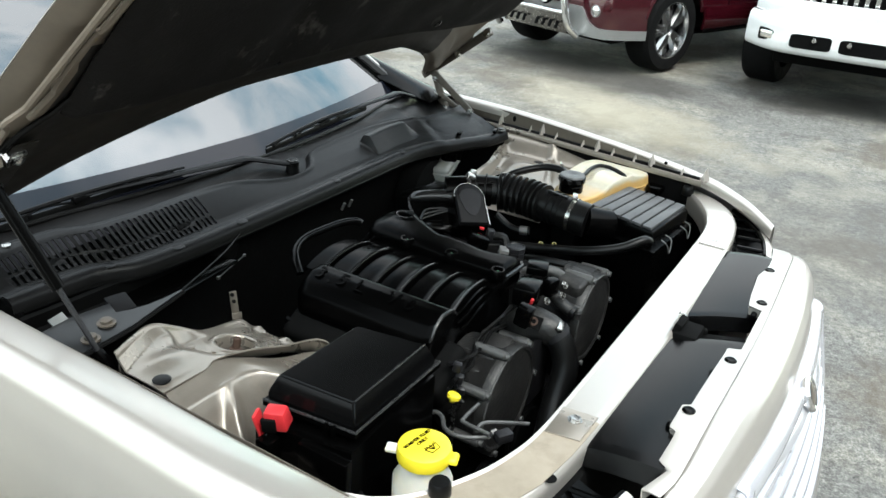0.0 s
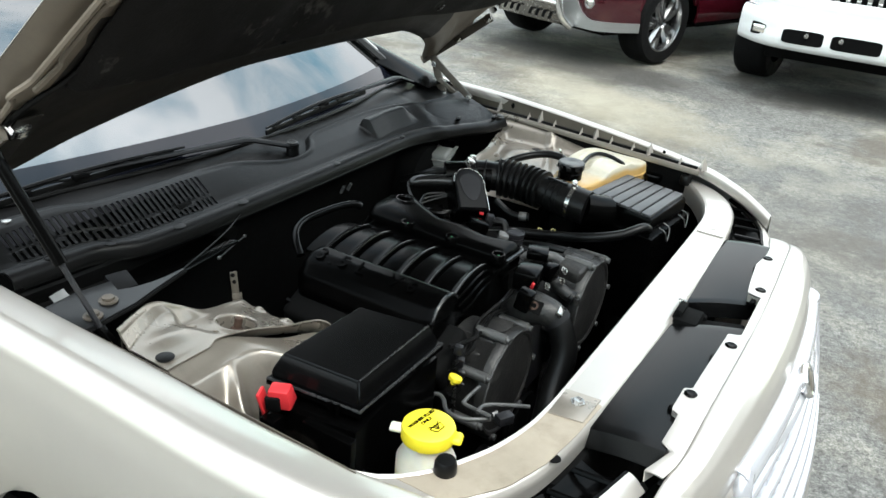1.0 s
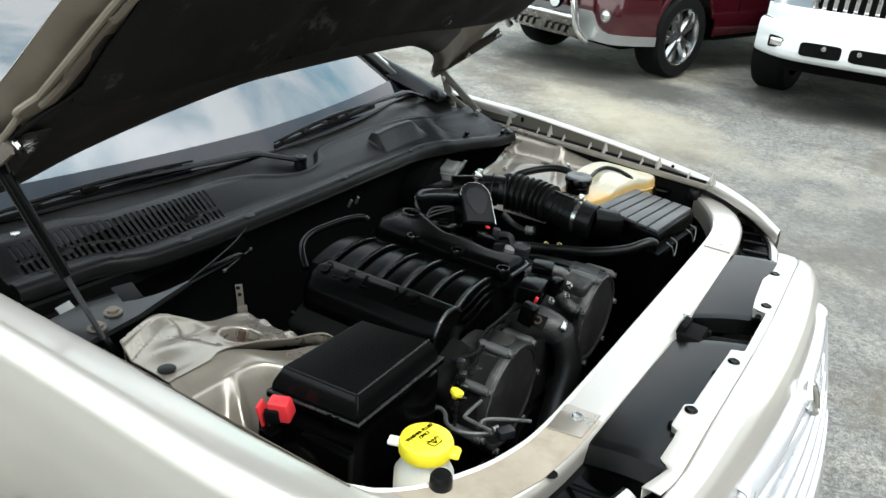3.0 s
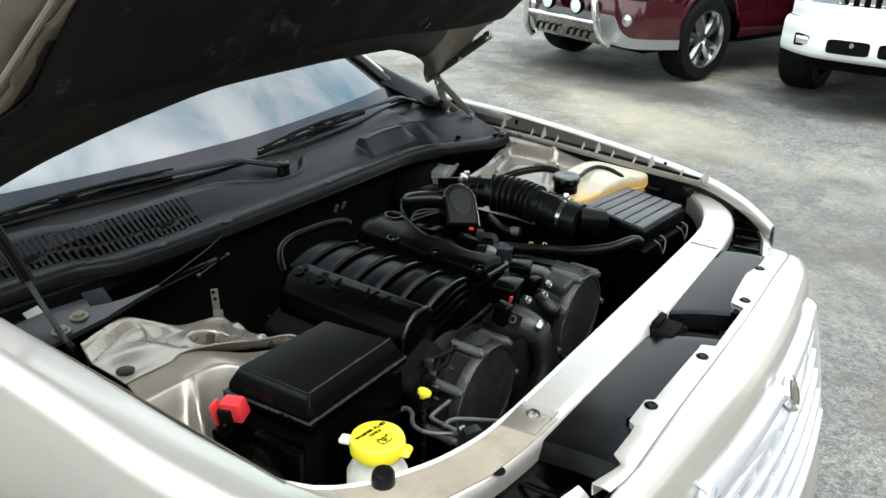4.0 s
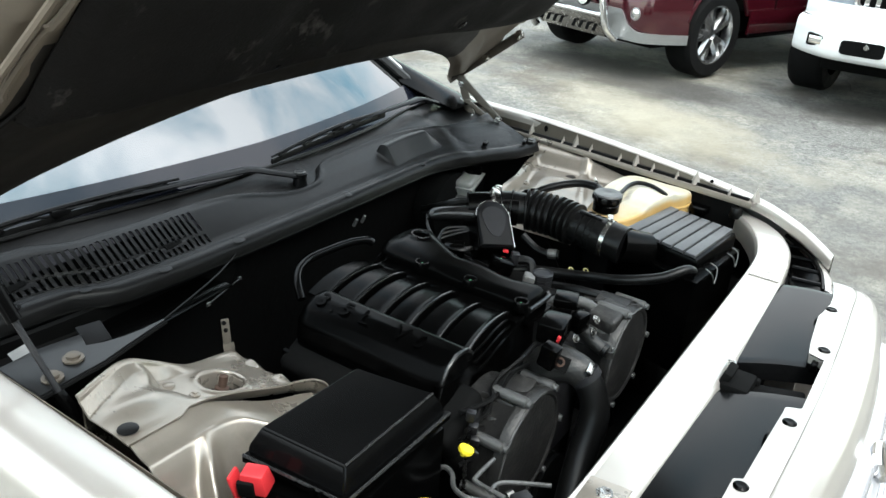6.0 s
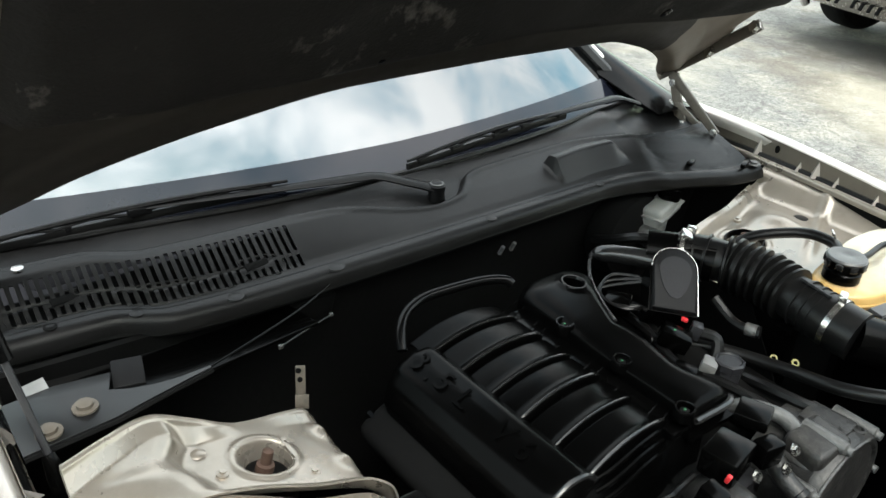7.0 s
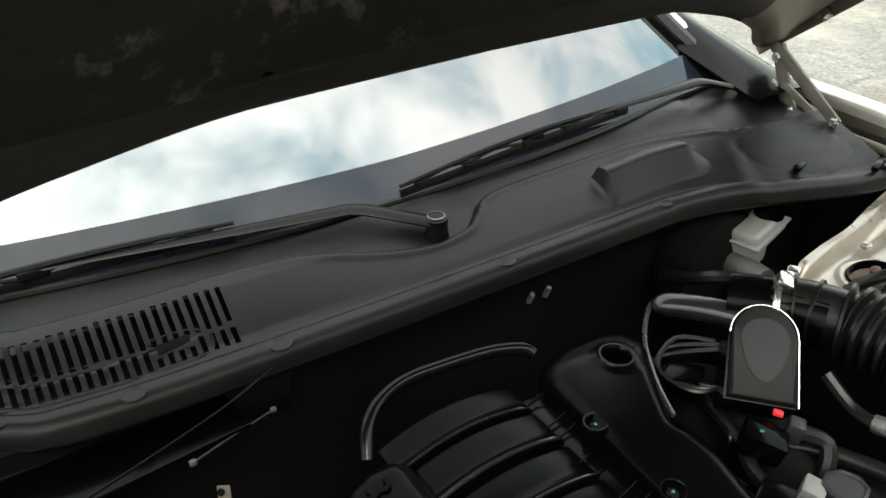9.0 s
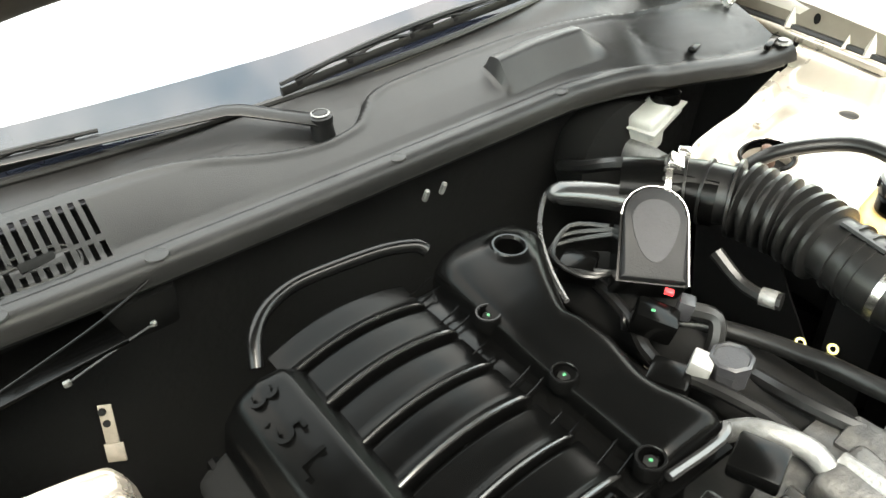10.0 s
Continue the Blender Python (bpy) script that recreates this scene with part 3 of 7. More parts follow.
def front_rail():
    """Radiator tie bar: a bowed painted channel with corner plates."""
    ys = (-0.83, -0.80, -0.76, -0.70, -0.62, -0.53, -0.45, -0.24, 0, 0.24, 0.45, 0.53, 0.62, 0.70, 0.76, 0.80, 0.83)
    inner = (-0.24, -0.135, -0.085, -0.045, -0.010, 0.009, 0.013, 0.014, 0.014, 0.014, 0.013, 0.009, -0.010, -0.045, -0.085, -0.135, -0.24)
    outer = (-0.10, -0.05, 0.005, 0.048, 0.074, 0.086, 0.091, 0.098, 0.101, 0.098, 0.091, 0.086, 0.074, 0.048, 0.005, -0.05, -0.10)
    pr = ((0, -0.05), (0, 0), (0.05, 0.008), (0.12, 0.004), (0.5, 0.004), (0.88, 0.004), (0.95, 0.0), (1, -0.006), (1, -0.035))

    def f(s, t):
        y = -0.83 + 1.66 * s
        xi, xo = bend(ys, inner, y), bend(ys, outer, y)
        k = t * (len(pr) - 1)
        i = min(int(k), len(pr) - 2)
        w = k - i
        a = pr[i][0] * (1 - w) + pr[i + 1][0] * w
        return (xi + (xo - xi) * a, y, 0.912 + pr[i][1] * (1 - w) + pr[i + 1][1] * w)

    rail = part("tie_bar", sheet(f, 90, 24, 0.0025), GOLD, car, "champagne painted radiator tie bar")
    hole = lathe([(0, 0.0), (0.017, 0.0), (0.019, 0.001), (0, 0.0015)], 16)
    h0 = part("hole", hole, DARK, rail, m=pose(0.0, -0.68, 0.9165))
    again(h0, "hole", rail, pose(0.0, 0.68, 0.9165) @ Matrix.Diagonal((0.75, 0.75, 1, 1)))
    again(h0, "hole", rail, pose(0.075, -0.60, 0.9165) @ Matrix.Diagonal((0.6, 0.6, 1, 1)))
    b = part("bolt", bolt(0.009, 0.006), STEEL, rail, m=pose(0.052, -0.45, 0.9222))
    again(b, "bolt", rail, pose(0.052, 0.47, 0.917))
    # lapped corner plates with seams
    for sg in (-1, 1):
        def g(s, t, sg=sg):
            y = 0.43 + (0.35 if sg < 0 else 0.10) * s
            xi, xo = lerp(ys, inner, sg * y), lerp(ys, outer, sg * y)
            return (xi + 0.003 + (xo - xi - 0.006) * t, sg * y, 0.9195)
        part("corner_plate", sheet(g, 24, 3, 0.002), TAN if sg < 0 else GOLD, rail)
    part("bolt_plate", prism([(0.022, -0.505), (0.020, -0.425), (0.082, -0.418), (0.080, -0.495)], 0.9195, 0.9222, bevel=0.001), GOLD_IN, rail, "dusty lapped bracket plate")
    # rubber hood rest
    rest = lathe([(0.016, 0), (0.018, 0.004), (0.017, 0.024), (0.014, 0.029), (0, 0.030)], 18)
    r0 = part("bump_stop", rest, RUBBER, car, "black rubber hood bump stop", m=pose(-0.045, -0.725, 0.912))
    again(r0, "bump_stop", car, pose(-0.105, 0.775, 0.912), "black rubber hood bump stop")


front_rail()


def front_cover():
    """Black closing panels between tie bar and nose, split at the latch."""
    def panel(y0, y1, name):
        def f(s, t):
            y = (y0 + 0.06 * t * (y0 > 0)) + (y1 + 0.058 * t * (y1 < 0) - y0 - 0.06 * t * (y0 > 0)) * s
            xi = lerp((-0.56, -0.24, 0, 0.24, 0.56), (0.082, 0.098, 0.102, 0.098, 0.080), y)
            xo = lerp((-0.56, -0.3, 0, 0.3, 0.56), (0.205, 0.235, 0.245, 0.235, 0.20), y)
            z = 0.905 + 0.004 * math.sin(math.pi * t) + 0.014 * t + 0.004 * math.sin(math.pi * s)
            edge = min(s, 1 - s)
            if edge < 0.02:
                z -= 0.03
            return (xi + (xo - xi) * t, y, z)
        return part(name, sheet(f, 40, 8, 0.003), GLOSSY, car, "smooth black plastic radiator cover")

    panel(-0.495, -0.052, "closing_panel")
    panel(0.045, 0.46, "closing_panel")
    # latch in the gap
    la = part("hood_latch", box((0.05, 0.07, 0.05), (0.125, -0.02, 0.895), bevel=0.006), DARK, car)
    part("hook", box((0.016, 0.05, 0.03), (0.105, -0.02, 0.920), (0, 15, 0), bevel=0.004), DARK, la)
    part("lever", box((0.045, 0.012, 0.016), (0.135, 0.008, 0.903), (0, 0, 25), bevel=0.003), DARK, la)
    part("crossbar", box((0.11, 0.030, 0.020), (0.180, 0.010, 0.893), (0, -8, 8), bevel=0.005), DARK, la)
    part("spring", sweep([(0.10 + 0.007 * math.cos(k * 1.2), 0.01 + 0.007 * math.sin(k * 1.2), 0.905 + 0.0012 * k) for k in range(26)], 0.0018, 6), STEEL, la)
    part("latch_plate", box((0.12, 0.10, 0.004), (0.185, -0.005, 0.878), bevel=0.001), BLACK, la)


front_cover()


def nose_z(y):
    return bend((0, 0.2, 0.4, 0.6), (0.950, 0.947, 0.932, 0.898), abs(y))


def seam_x(y):
    return bend((0, 0.15, 0.37, 0.48, 0.62), (0.257, 0.255, 0.247, 0.242, 0.195), abs(y))


def nose_end(y):
    """Where the painted nose meets the grille surround."""
    return 0.342 - 0.17 * y * y - 0.25 * max(0.0, abs(y) - 0.45) ** 1.5


def nose():
    """Painted nose: notched flange with fasteners, a seam, then the roll down to the grille."""
    def inner(y):
        return lerp((-0.62, -0.55, -0.480, -0.468, -0.42, -0.395, -0.388, -0.325, -0.317, -0.125, -0.106, -0.095, 0.092, 0.100, 0.15, 0.27, 0.30, 0.36, 0.42, 0.52, 0.62),
                    (0.155, 0.192, 0.222, 0.203, 0.206, 0.206, 0.193, 0.195, 0.208, 0.217, 0.217, 0.241, 0.241, 0.212, 0.206, 0.197, 0.201, 0.206, 0.203, 0.190, 0.155), y)

    def flange(s, t):
        y = -0.535 + 1.07 * s
        a, b = inner(y), seam_x(y) - 0.0015
        return (a + (b - a) * t, y, nose_z(y) + 0.0015 * math.sin(math.pi * t))

    fl = part("nose_flange", sheet(flange, 300, 6, 0.003), GOLD, car)
    part("flange_lip", sheet(lambda s, t: (inner(-0.535 + 1.07 * s) + 0.002 * t, -0.535 + 1.07 * s, nose_z(-0.535 + 1.07 * s) - 0.002 - 0.016 * t), 300, 2, 0.002), GOLD, fl)
    pr = ((0.0, -0.010), (0.0, -0.001), (0.012, 0.001), (0.25, 0.001), (0.48, -0.004), (0.68, -0.015), (0.84, -0.033), (0.95, -0.055), (1.0, -0.078), (1.0, -0.095))

    def f(s, t):
        y = -0.57 + 1.14 * s
        k = t * (len(pr) - 1)
        i = min(int(k), len(pr) - 2)
        w = k - i
        a, b = seam_x(y) + 0.0015, nose_end(y)
        return (a + (b - a) * (pr[i][0] * (1 - w) + pr[i + 1][0] * w), y, nose_z(y) + (pr[i][1] * (1 - w) + pr[i + 1][1] * w) * lerp((0.3, 0.6), (1.0, 0.75), abs(y)) - bend((0.52, 0.57), (0.0, 0.055), abs(y)))

    part("nose_panel", sheet(f, 90, 45, 0.003), GOLD, car)
    part("seam_backing", sheet(lambda s, t: (seam_x(-0.535 + 1.07 * s) - 0.008 + 0.016 * t, -0.535 + 1.07 * s, nose_z(-0.535 + 1.07 * s) - 0.013), 60, 2, 0.002), DARK, fl)
    p0 = None
    for x, y in ((0.209, -0.335), (0.232, -0.147), (0.233, 0.125), (0.213, 0.324)):
        m = pose(x, y, nose_z(y) + 0.001)
        if p0:
            again(p0, "push_pin", fl, m, "black push pin")
        else:
            p0 = part("push_pin", lathe([(0.0115, 0), (0.0115, 0.004), (0.008, 0.0065), (0.004, 0.0062), (0, 0.0052)], 16), BLACK, fl, "black push pin", m=m)
        part("clip", box((0.012, 0.022, 0.020), (inner(y - 0.03) - 0.003, y - 0.035, nose_z(y) - 0.016), bevel=0.003), BLACK, fl)

    # cheeks between grille and headlights
    for sg in (-1, 1):
        def cheek(s, t, sg=sg):
            y = 0.398 + 0.164 * s
            top = nose_z(y) - 0.090 * lerp((0.3, 0.6), (1.0, 0.75), y)
            return (nose_end(y) + 0.06 * t ** 0.7 - 0.035 * s * s * (1 - t), sg * y, top + (0.60 - top) * t)
        part("nose_cheek", sheet(cheek, 10, 12, 0.003), GOLD, car)
    # bumper skin below and beside the grille
    def g(s, t):
        y = -0.94 + 1.88 * s
        x = lerp((-0.94, -0.90, -0.80, -0.6, -0.3, 0, 0.3, 0.6, 0.80, 0.90, 0.94), (-0.16, 0.02, 0.21, 0.345, 0.415, 0.430, 0.415, 0.345, 0.21, 0.02, -0.16), y)
        z = 0.60 - 0.36 * t
        return (x + 0.03 * math.sin(math.pi * t), y, z)
    part("bumper_skin", sheet(g, 60, 12, 0.003), GOLD, car)
    part("lower_lip", sheet(lambda s, t: (g(s, 1)[0] - 0.0 + 0.025 * t, g(s, 1)[1], 0.27 - 0.09 * t), 60, 3, 0.004), BLACK, car, "black rubber chin spoiler")

    # grille: broad top band, winged badge, shelf slats and dividers
    def band(y, d, z):
        return (nose_end(y) + d, y, z - 0.05 * max(0.0, abs(y) - 0.40) ** 1.2)

    prof = ((-0.006, 0.866), (0.002, 0.870), (0.011, 0.868), (0.020, 0.860), (0.025, 0.848), (0.024, 0.838))

    def top(s, t):
        k = t * (len(prof) - 1)
        i = min(int(k), len(prof) - 2)
        w = k - i
        return band(-0.395 + 0.79 * s, prof[i][0] * (1 - w) + prof[i + 1][0] * w, prof[i][1] * (1 - w) + prof[i + 1][1] * w)

    gr = part("grille_frame", sheet(top, 60, 15, 0.003), GRILLE, car, "bright chrome grille surround")
    for sg in (-1, 1):
        part("side_bar", sweep([band(sg * 0.372, 0.008, 0.862), band(sg * 0.388, 0.014, 0.845), band(sg * 0.392, 0.022, 0.81), band(sg * 0.386, 0.050, 0.71), band(sg * 0.370, 0.075, 0.605)], 0.017, 10, smooth=5), GRILLE, gr)
        # blade that tapers from the badge
        part("badge_wing", sheet(lambda s, t, sg=sg: band(sg * (0.012 + 0.27 * s), 0.020 + 0.020 * t * (1 - s * s), 0.834 - 0.016 * t + 0.004 * math.sin(math.pi * t)), 24, 6, 0.004), GRILLE, gr)
    # rolled slats, each standing a little ahead of the one above, with upright dividers between
    def ahead(k):
        return 0.030 + 0.0150 * k

    roll = ((-0.030, 0.004), (-0.012, 0.007), (-0.003, 0.006), (0.001, 0.001), (0.000, -0.006), (-0.004, -0.011), (-0.012, -0.012))
    for k in range(5):
        z, h = 0.800 - 0.047 * k, 0.382 - 0.004 * k

        def slat(s, t, z=z, h=h, k=k):
            q = t * (len(roll) - 1)
            i = min(int(q), len(roll) - 2)
            w = q - i
            return band(h * (2 * s - 1), ahead(k) + roll[i][0] * (1 - w) + roll[i + 1][0] * w, z + roll[i][1] * (1 - w) + roll[i + 1][1] * w)
        part("slat", sheet(slat, 40, 18, 0.003), GRILLE, gr, smooth=60)
    for k in range(5):
        z = 0.800 - 0.047 * k
        for j in range(-4, 5):
            y = 0.085 * j
            if abs(y) > 0.37 - 0.004 * k:
                continue
            x = nose_end(y) + ahead(k) - 0.022 - 0.009
            part("divider", box((0.030, 0.007, 0.040), (x, y, z + 0.024), (0, -20, 0), bevel=0.002), GRILLE, gr)
    part("mesh_backing", sheet(lambda s, t: band(-0.385 + 0.77 * s, -0.022 + 0.075 * t, 0.85 - 0.26 * t), 20, 4, 0.004), DARK, gr)
    bm = Matrix.Translation((nose_end(0) + 0.034, 0, 0.852)) @ Euler((0, radians(68), 0)).to_matrix().to_4x4()
    em = part("badge", lathe([(0.0, -0.010), (0.034, -0.010), (0.038, -0.004), (0.036, 0.004), (0.030, 0.006), (0.026, 0.003), (0, 0.003)], 30, bm @ Matrix.Diagonal((1.0, 0.80, 1, 1))), CHROME, gr, "oval chrome badge with gold centre")
    part("badge_centre", lathe([(0.024, 0.0035), (0.018, 0.006), (0, 0.007)], 24, bm @ Matrix.Diagonal((1.0, 0.80, 1, 1))), GOLD_IN, em)


nose()


def headlight(sign):
    def f(s, t):
        # wraps from beside the grille round to the wing
        y = 0.49 + 0.395 * s
        x = bend((0.49, 0.56, 0.66, 0.76, 0.84, 0.885), (0.300, 0.285, 0.240, 0.155, 0.04, -0.08), y)
        return (x - 0.085 * (1 - t) ** 2, sign * y, 0.63 + 0.238 * (1 - t * t * 0.35 - t * 0.65) - 0.012 * s)
    hl = part("headlight", sheet(lambda s, t: tuple(Vector(f(s, t)) - Vector((0.022, 0, 0.012))), 16, 8, 0.004), CHROME, car, "clear lensed headlight")
    part("lens", sheet(f, 20, 10, 0.003), LENS, hl).visible_shadow = False
    part("reflector", lathe([(0.01, 0), (0.04, 0.01), (0.06, 0.035), (0.066, 0.06)], 20, pose(0.10, sign * 0.68, 0.73, 0, 80, 0)), CHROME, hl)
    # black tray over the lamp, with ribs
    def tray(s, t):
        y = 0.53 + 0.28 * t
        xi = lerp((0.53, 0.62, 0.70, 0.76, 0.81), (0.098, 0.085, 0.05, 0.008, -0.05), y)
        xo = lerp((0.53, 0.62, 0.70, 0.76, 0.81), (0.175, 0.155, 0.120, 0.075, 0.03), y)
        return (xi + (xo - xi) * s, sign * y, 0.875 - 0.012 * math.sin(math.pi * s))
    tr = part("lamp_tray", sheet(tray, 8, 14, 0.003), BLACK, car, "ribbed black plastic lamp tray")
    for t in (0.12, 0.36, 0.58, 0.8):
        a, b = tray(0.05, t), tray(0.97, t)
        part("rib", sweep([(a[0], a[1], a[2] + 0.008), (b[0], b[1], b[2] + 0.012)], 0.005, 6), BLACK, tr)
    part("lamp_edge", sheet(lambda s, t: tuple(Vector(tray(1.0, t)) + Vector((0.030 * s, sign * 0.004 * s, 0.016 - 0.004 * s - 0.016 * s * s))), 5, 16, 0.003), GOLD, tr)
    part("rim", sweep([tuple(Vector(tray(0.97, t)) + Vector((0, 0, 0.014))) for t in np.linspace(0.0, 1.0, 12)], 0.006, 6), BLACK, tr)


for sgn in (-1, 1):
    headlight(sgn)

# ---- hood ----
HX, HZ, HA = -1.10, 1.055, radians(41.5)
HD, HN = Vector((math.cos(HA), 0, math.sin(HA))), Vector((-math.sin(HA), 0, math.cos(HA)))


def hood_edge(v):
    """How far up the hood its rear edge lies."""
    return bend((0, 0.28, 0.47, 0.65, 0.76, 0.86, 0.89), (0.37, 0.36, 0.30, 0.20, 0.10, 0.05, 0.05), abs(v))


def hood_at(u, v, lift=0.0):
    crown = 0.035 * (1 - (v / 0.89) ** 2) * lerp((0.0, 0.45, 0.9), (0.0, 0.0, 1.0), u) + lerp((0, 0.5, 0.9, 1.36), (0, 0.004, 0.02, -0.02), u)
    return Vector((HX, 0, HZ)) + HD * u + HN * (crown + lift) + Vector((0, v, 0))


def hood_side(u, way=1.0):
    """Half width of the open hood; the near edge flares a little."""
    return (lerp((0.1, 0.45, 0.65, 0.9, 1.3), (0.022, 0.022, 0.008, -0.010, -0.016), u) if way < 0 else 0.0) + lerp((0, 0.25, 0.5, 0.65, 0.8, 1.2, 1.36), (0.868, 0.856, 0.846, 0.839, 0.825, 0.76, 0.62), u)


def hood_front(v):
    return 1.36 - 0.14 * (abs(v) / 0.8) ** 2.5


hood = part("hood", sheet(lambda s, t: hood_at(lerp((0, 1), (hood_edge((2 * t - 1) * 0.89), hood_front((2 * t - 1) * 0.8)), s), (2 * t - 1) * hood_side(lerp((0, 1), (hood_edge((2 * t - 1) * 0.89), hood_front((2 * t - 1) * 0.8)), s), t - 0.5), bend((0, 0.15, 0.5), (0.009, 0.028, 0.036), min(s, 1 - s, t, 1 - t) * 2) + bend((0, 0.10, 0.2), (0.034, 0.010, 0.0), min(t, 1 - t)) * min(1.0, 5 * s)), 48, 60, 0.0015), GOLD, car, "champagne hood seen from below")


def hood_frame():
    """Pressed inner panel: flat rim, then a step up."""
    def f(s, t):
        w = 2 * t - 1
        u = lerp((0, 1), (hood_edge(w * 0.89), hood_front(w * 0.8)), s)
        v = w * hood_side(u, w)
        ds = hood_side(u, w) - abs(v)
        d = min(ds, (u - hood_edge(v)) * 0.9, hood_front(v) - u)
        lift = lerp((0, 0.004, 0.012, 0.022, 0.05, 0.06, 0.10, 0.12), (0.006, 0.002, -0.002, -0.004, -0.004, -0.001, 0.003, 0.012), d)
        # outer facet tips up towards the sides, with pressed steps
        lift += bend((0, 0.025, 0.060, 0.070), (0.034, 0.022, 0.004, 0.0), ds) * min(1.0, max(0.0, (u - hood_edge(v)) / 0.12))
        lift += 0.006 * (math.sin(u * 23) > 0.55) * (0.03 < ds < 0.08)
        return hood_at(u, v, lift)
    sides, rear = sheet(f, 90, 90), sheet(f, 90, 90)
    # undercoat across the rear is darkened for its shade, the rest is body colour
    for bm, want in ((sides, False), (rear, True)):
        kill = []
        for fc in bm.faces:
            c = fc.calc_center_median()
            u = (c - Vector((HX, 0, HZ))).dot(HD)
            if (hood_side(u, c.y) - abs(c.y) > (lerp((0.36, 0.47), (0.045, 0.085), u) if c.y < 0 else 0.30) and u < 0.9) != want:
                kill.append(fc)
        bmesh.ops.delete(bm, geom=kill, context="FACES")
    part("rear_band", rear, HOOD_SHADED, hood, "rear hood band, shade in its colour")
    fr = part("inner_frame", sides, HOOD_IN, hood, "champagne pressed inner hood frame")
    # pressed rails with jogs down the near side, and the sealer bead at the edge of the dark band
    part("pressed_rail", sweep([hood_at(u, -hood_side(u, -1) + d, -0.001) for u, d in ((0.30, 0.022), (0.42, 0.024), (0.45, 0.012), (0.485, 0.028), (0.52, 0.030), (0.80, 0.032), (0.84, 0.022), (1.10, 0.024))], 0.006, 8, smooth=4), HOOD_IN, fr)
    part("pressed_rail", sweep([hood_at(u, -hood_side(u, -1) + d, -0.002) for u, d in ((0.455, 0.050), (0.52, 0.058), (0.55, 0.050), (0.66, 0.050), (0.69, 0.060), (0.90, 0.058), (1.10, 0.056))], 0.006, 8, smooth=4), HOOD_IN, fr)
    part("sealer", sweep([hood_at(u, -hood_side(u, -1) + d, -0.003) for u, d in ((0.12, 0.042), (0.30, 0.045), (0.38, 0.048), (0.43, 0.068), (0.46, 0.088), (0.50, 0.100))], 0.005, 8, smooth=4), RUBBER, fr)
    return fr


hood_frame()


def hood_liner():
    def f(s, t):
        w = 2 * t - 1
        v = w * 0.767
        u0 = lerp((0, 0.25, 0.4, 0.6, 0.75, 0.80), (0.480, 0.462, 0.445, 0.43, 0.44, 0.47), abs(v))
        u = u0 + (1.20 - 0.12 * w * w - u0) * s
        d = min((1 - abs(w)) * 0.775, (u - u0), (1 - s) * 0.7)
        sag = 0.012 * noise.noise((u * 3.0, v * 3.0, 1.7)) + 0.006 * noise.noise((u * 9, v * 9, 0.3))
        puff = lerp((0, 0.012, 0.03), (0.0, -0.012, -0.016), d)
        dent = 0
        for c in (-0.33, 0.33):
            dent += 0.012 * math.exp(-((v - c) / 0.05) ** 2) * lerp((0.05, 0.15), (0, 1), d)
        return hood_at(u, v * lerp((0.6, 0.9, 1.2), (1.0, 0.985, 0.91), u), puff + min(sag, 0.008) * lerp((0, 0.05), (0, 1), d) + dent)
    ln = part("insulation_liner", sheet(f, 70, 80, 0.006), LINER, hood, "black felt hood insulation with pale scuffs", smooth=60)
    # plastic clips round the edge
    c0 = None
    for u, v in ((0.52, -0.72), (0.5, 0.72), (0.49, -0.3), (0.5, 0.3), (0.85, -0.74), (0.85, 0.74)):
        m = Matrix.Translation(hood_at(u, v, -0.019)) @ Euler((math.pi, -HA, 0)).to_matrix().to_4x4()
        if c0:
            again(c0, "clip", ln, m)
        else:
            c0 = part("clip", lathe([(0.013, 0), (0.012, 0.002), (0.004, 0.004), (0, 0.004)], 12), BLACK, ln, m=m)


hood_liner()

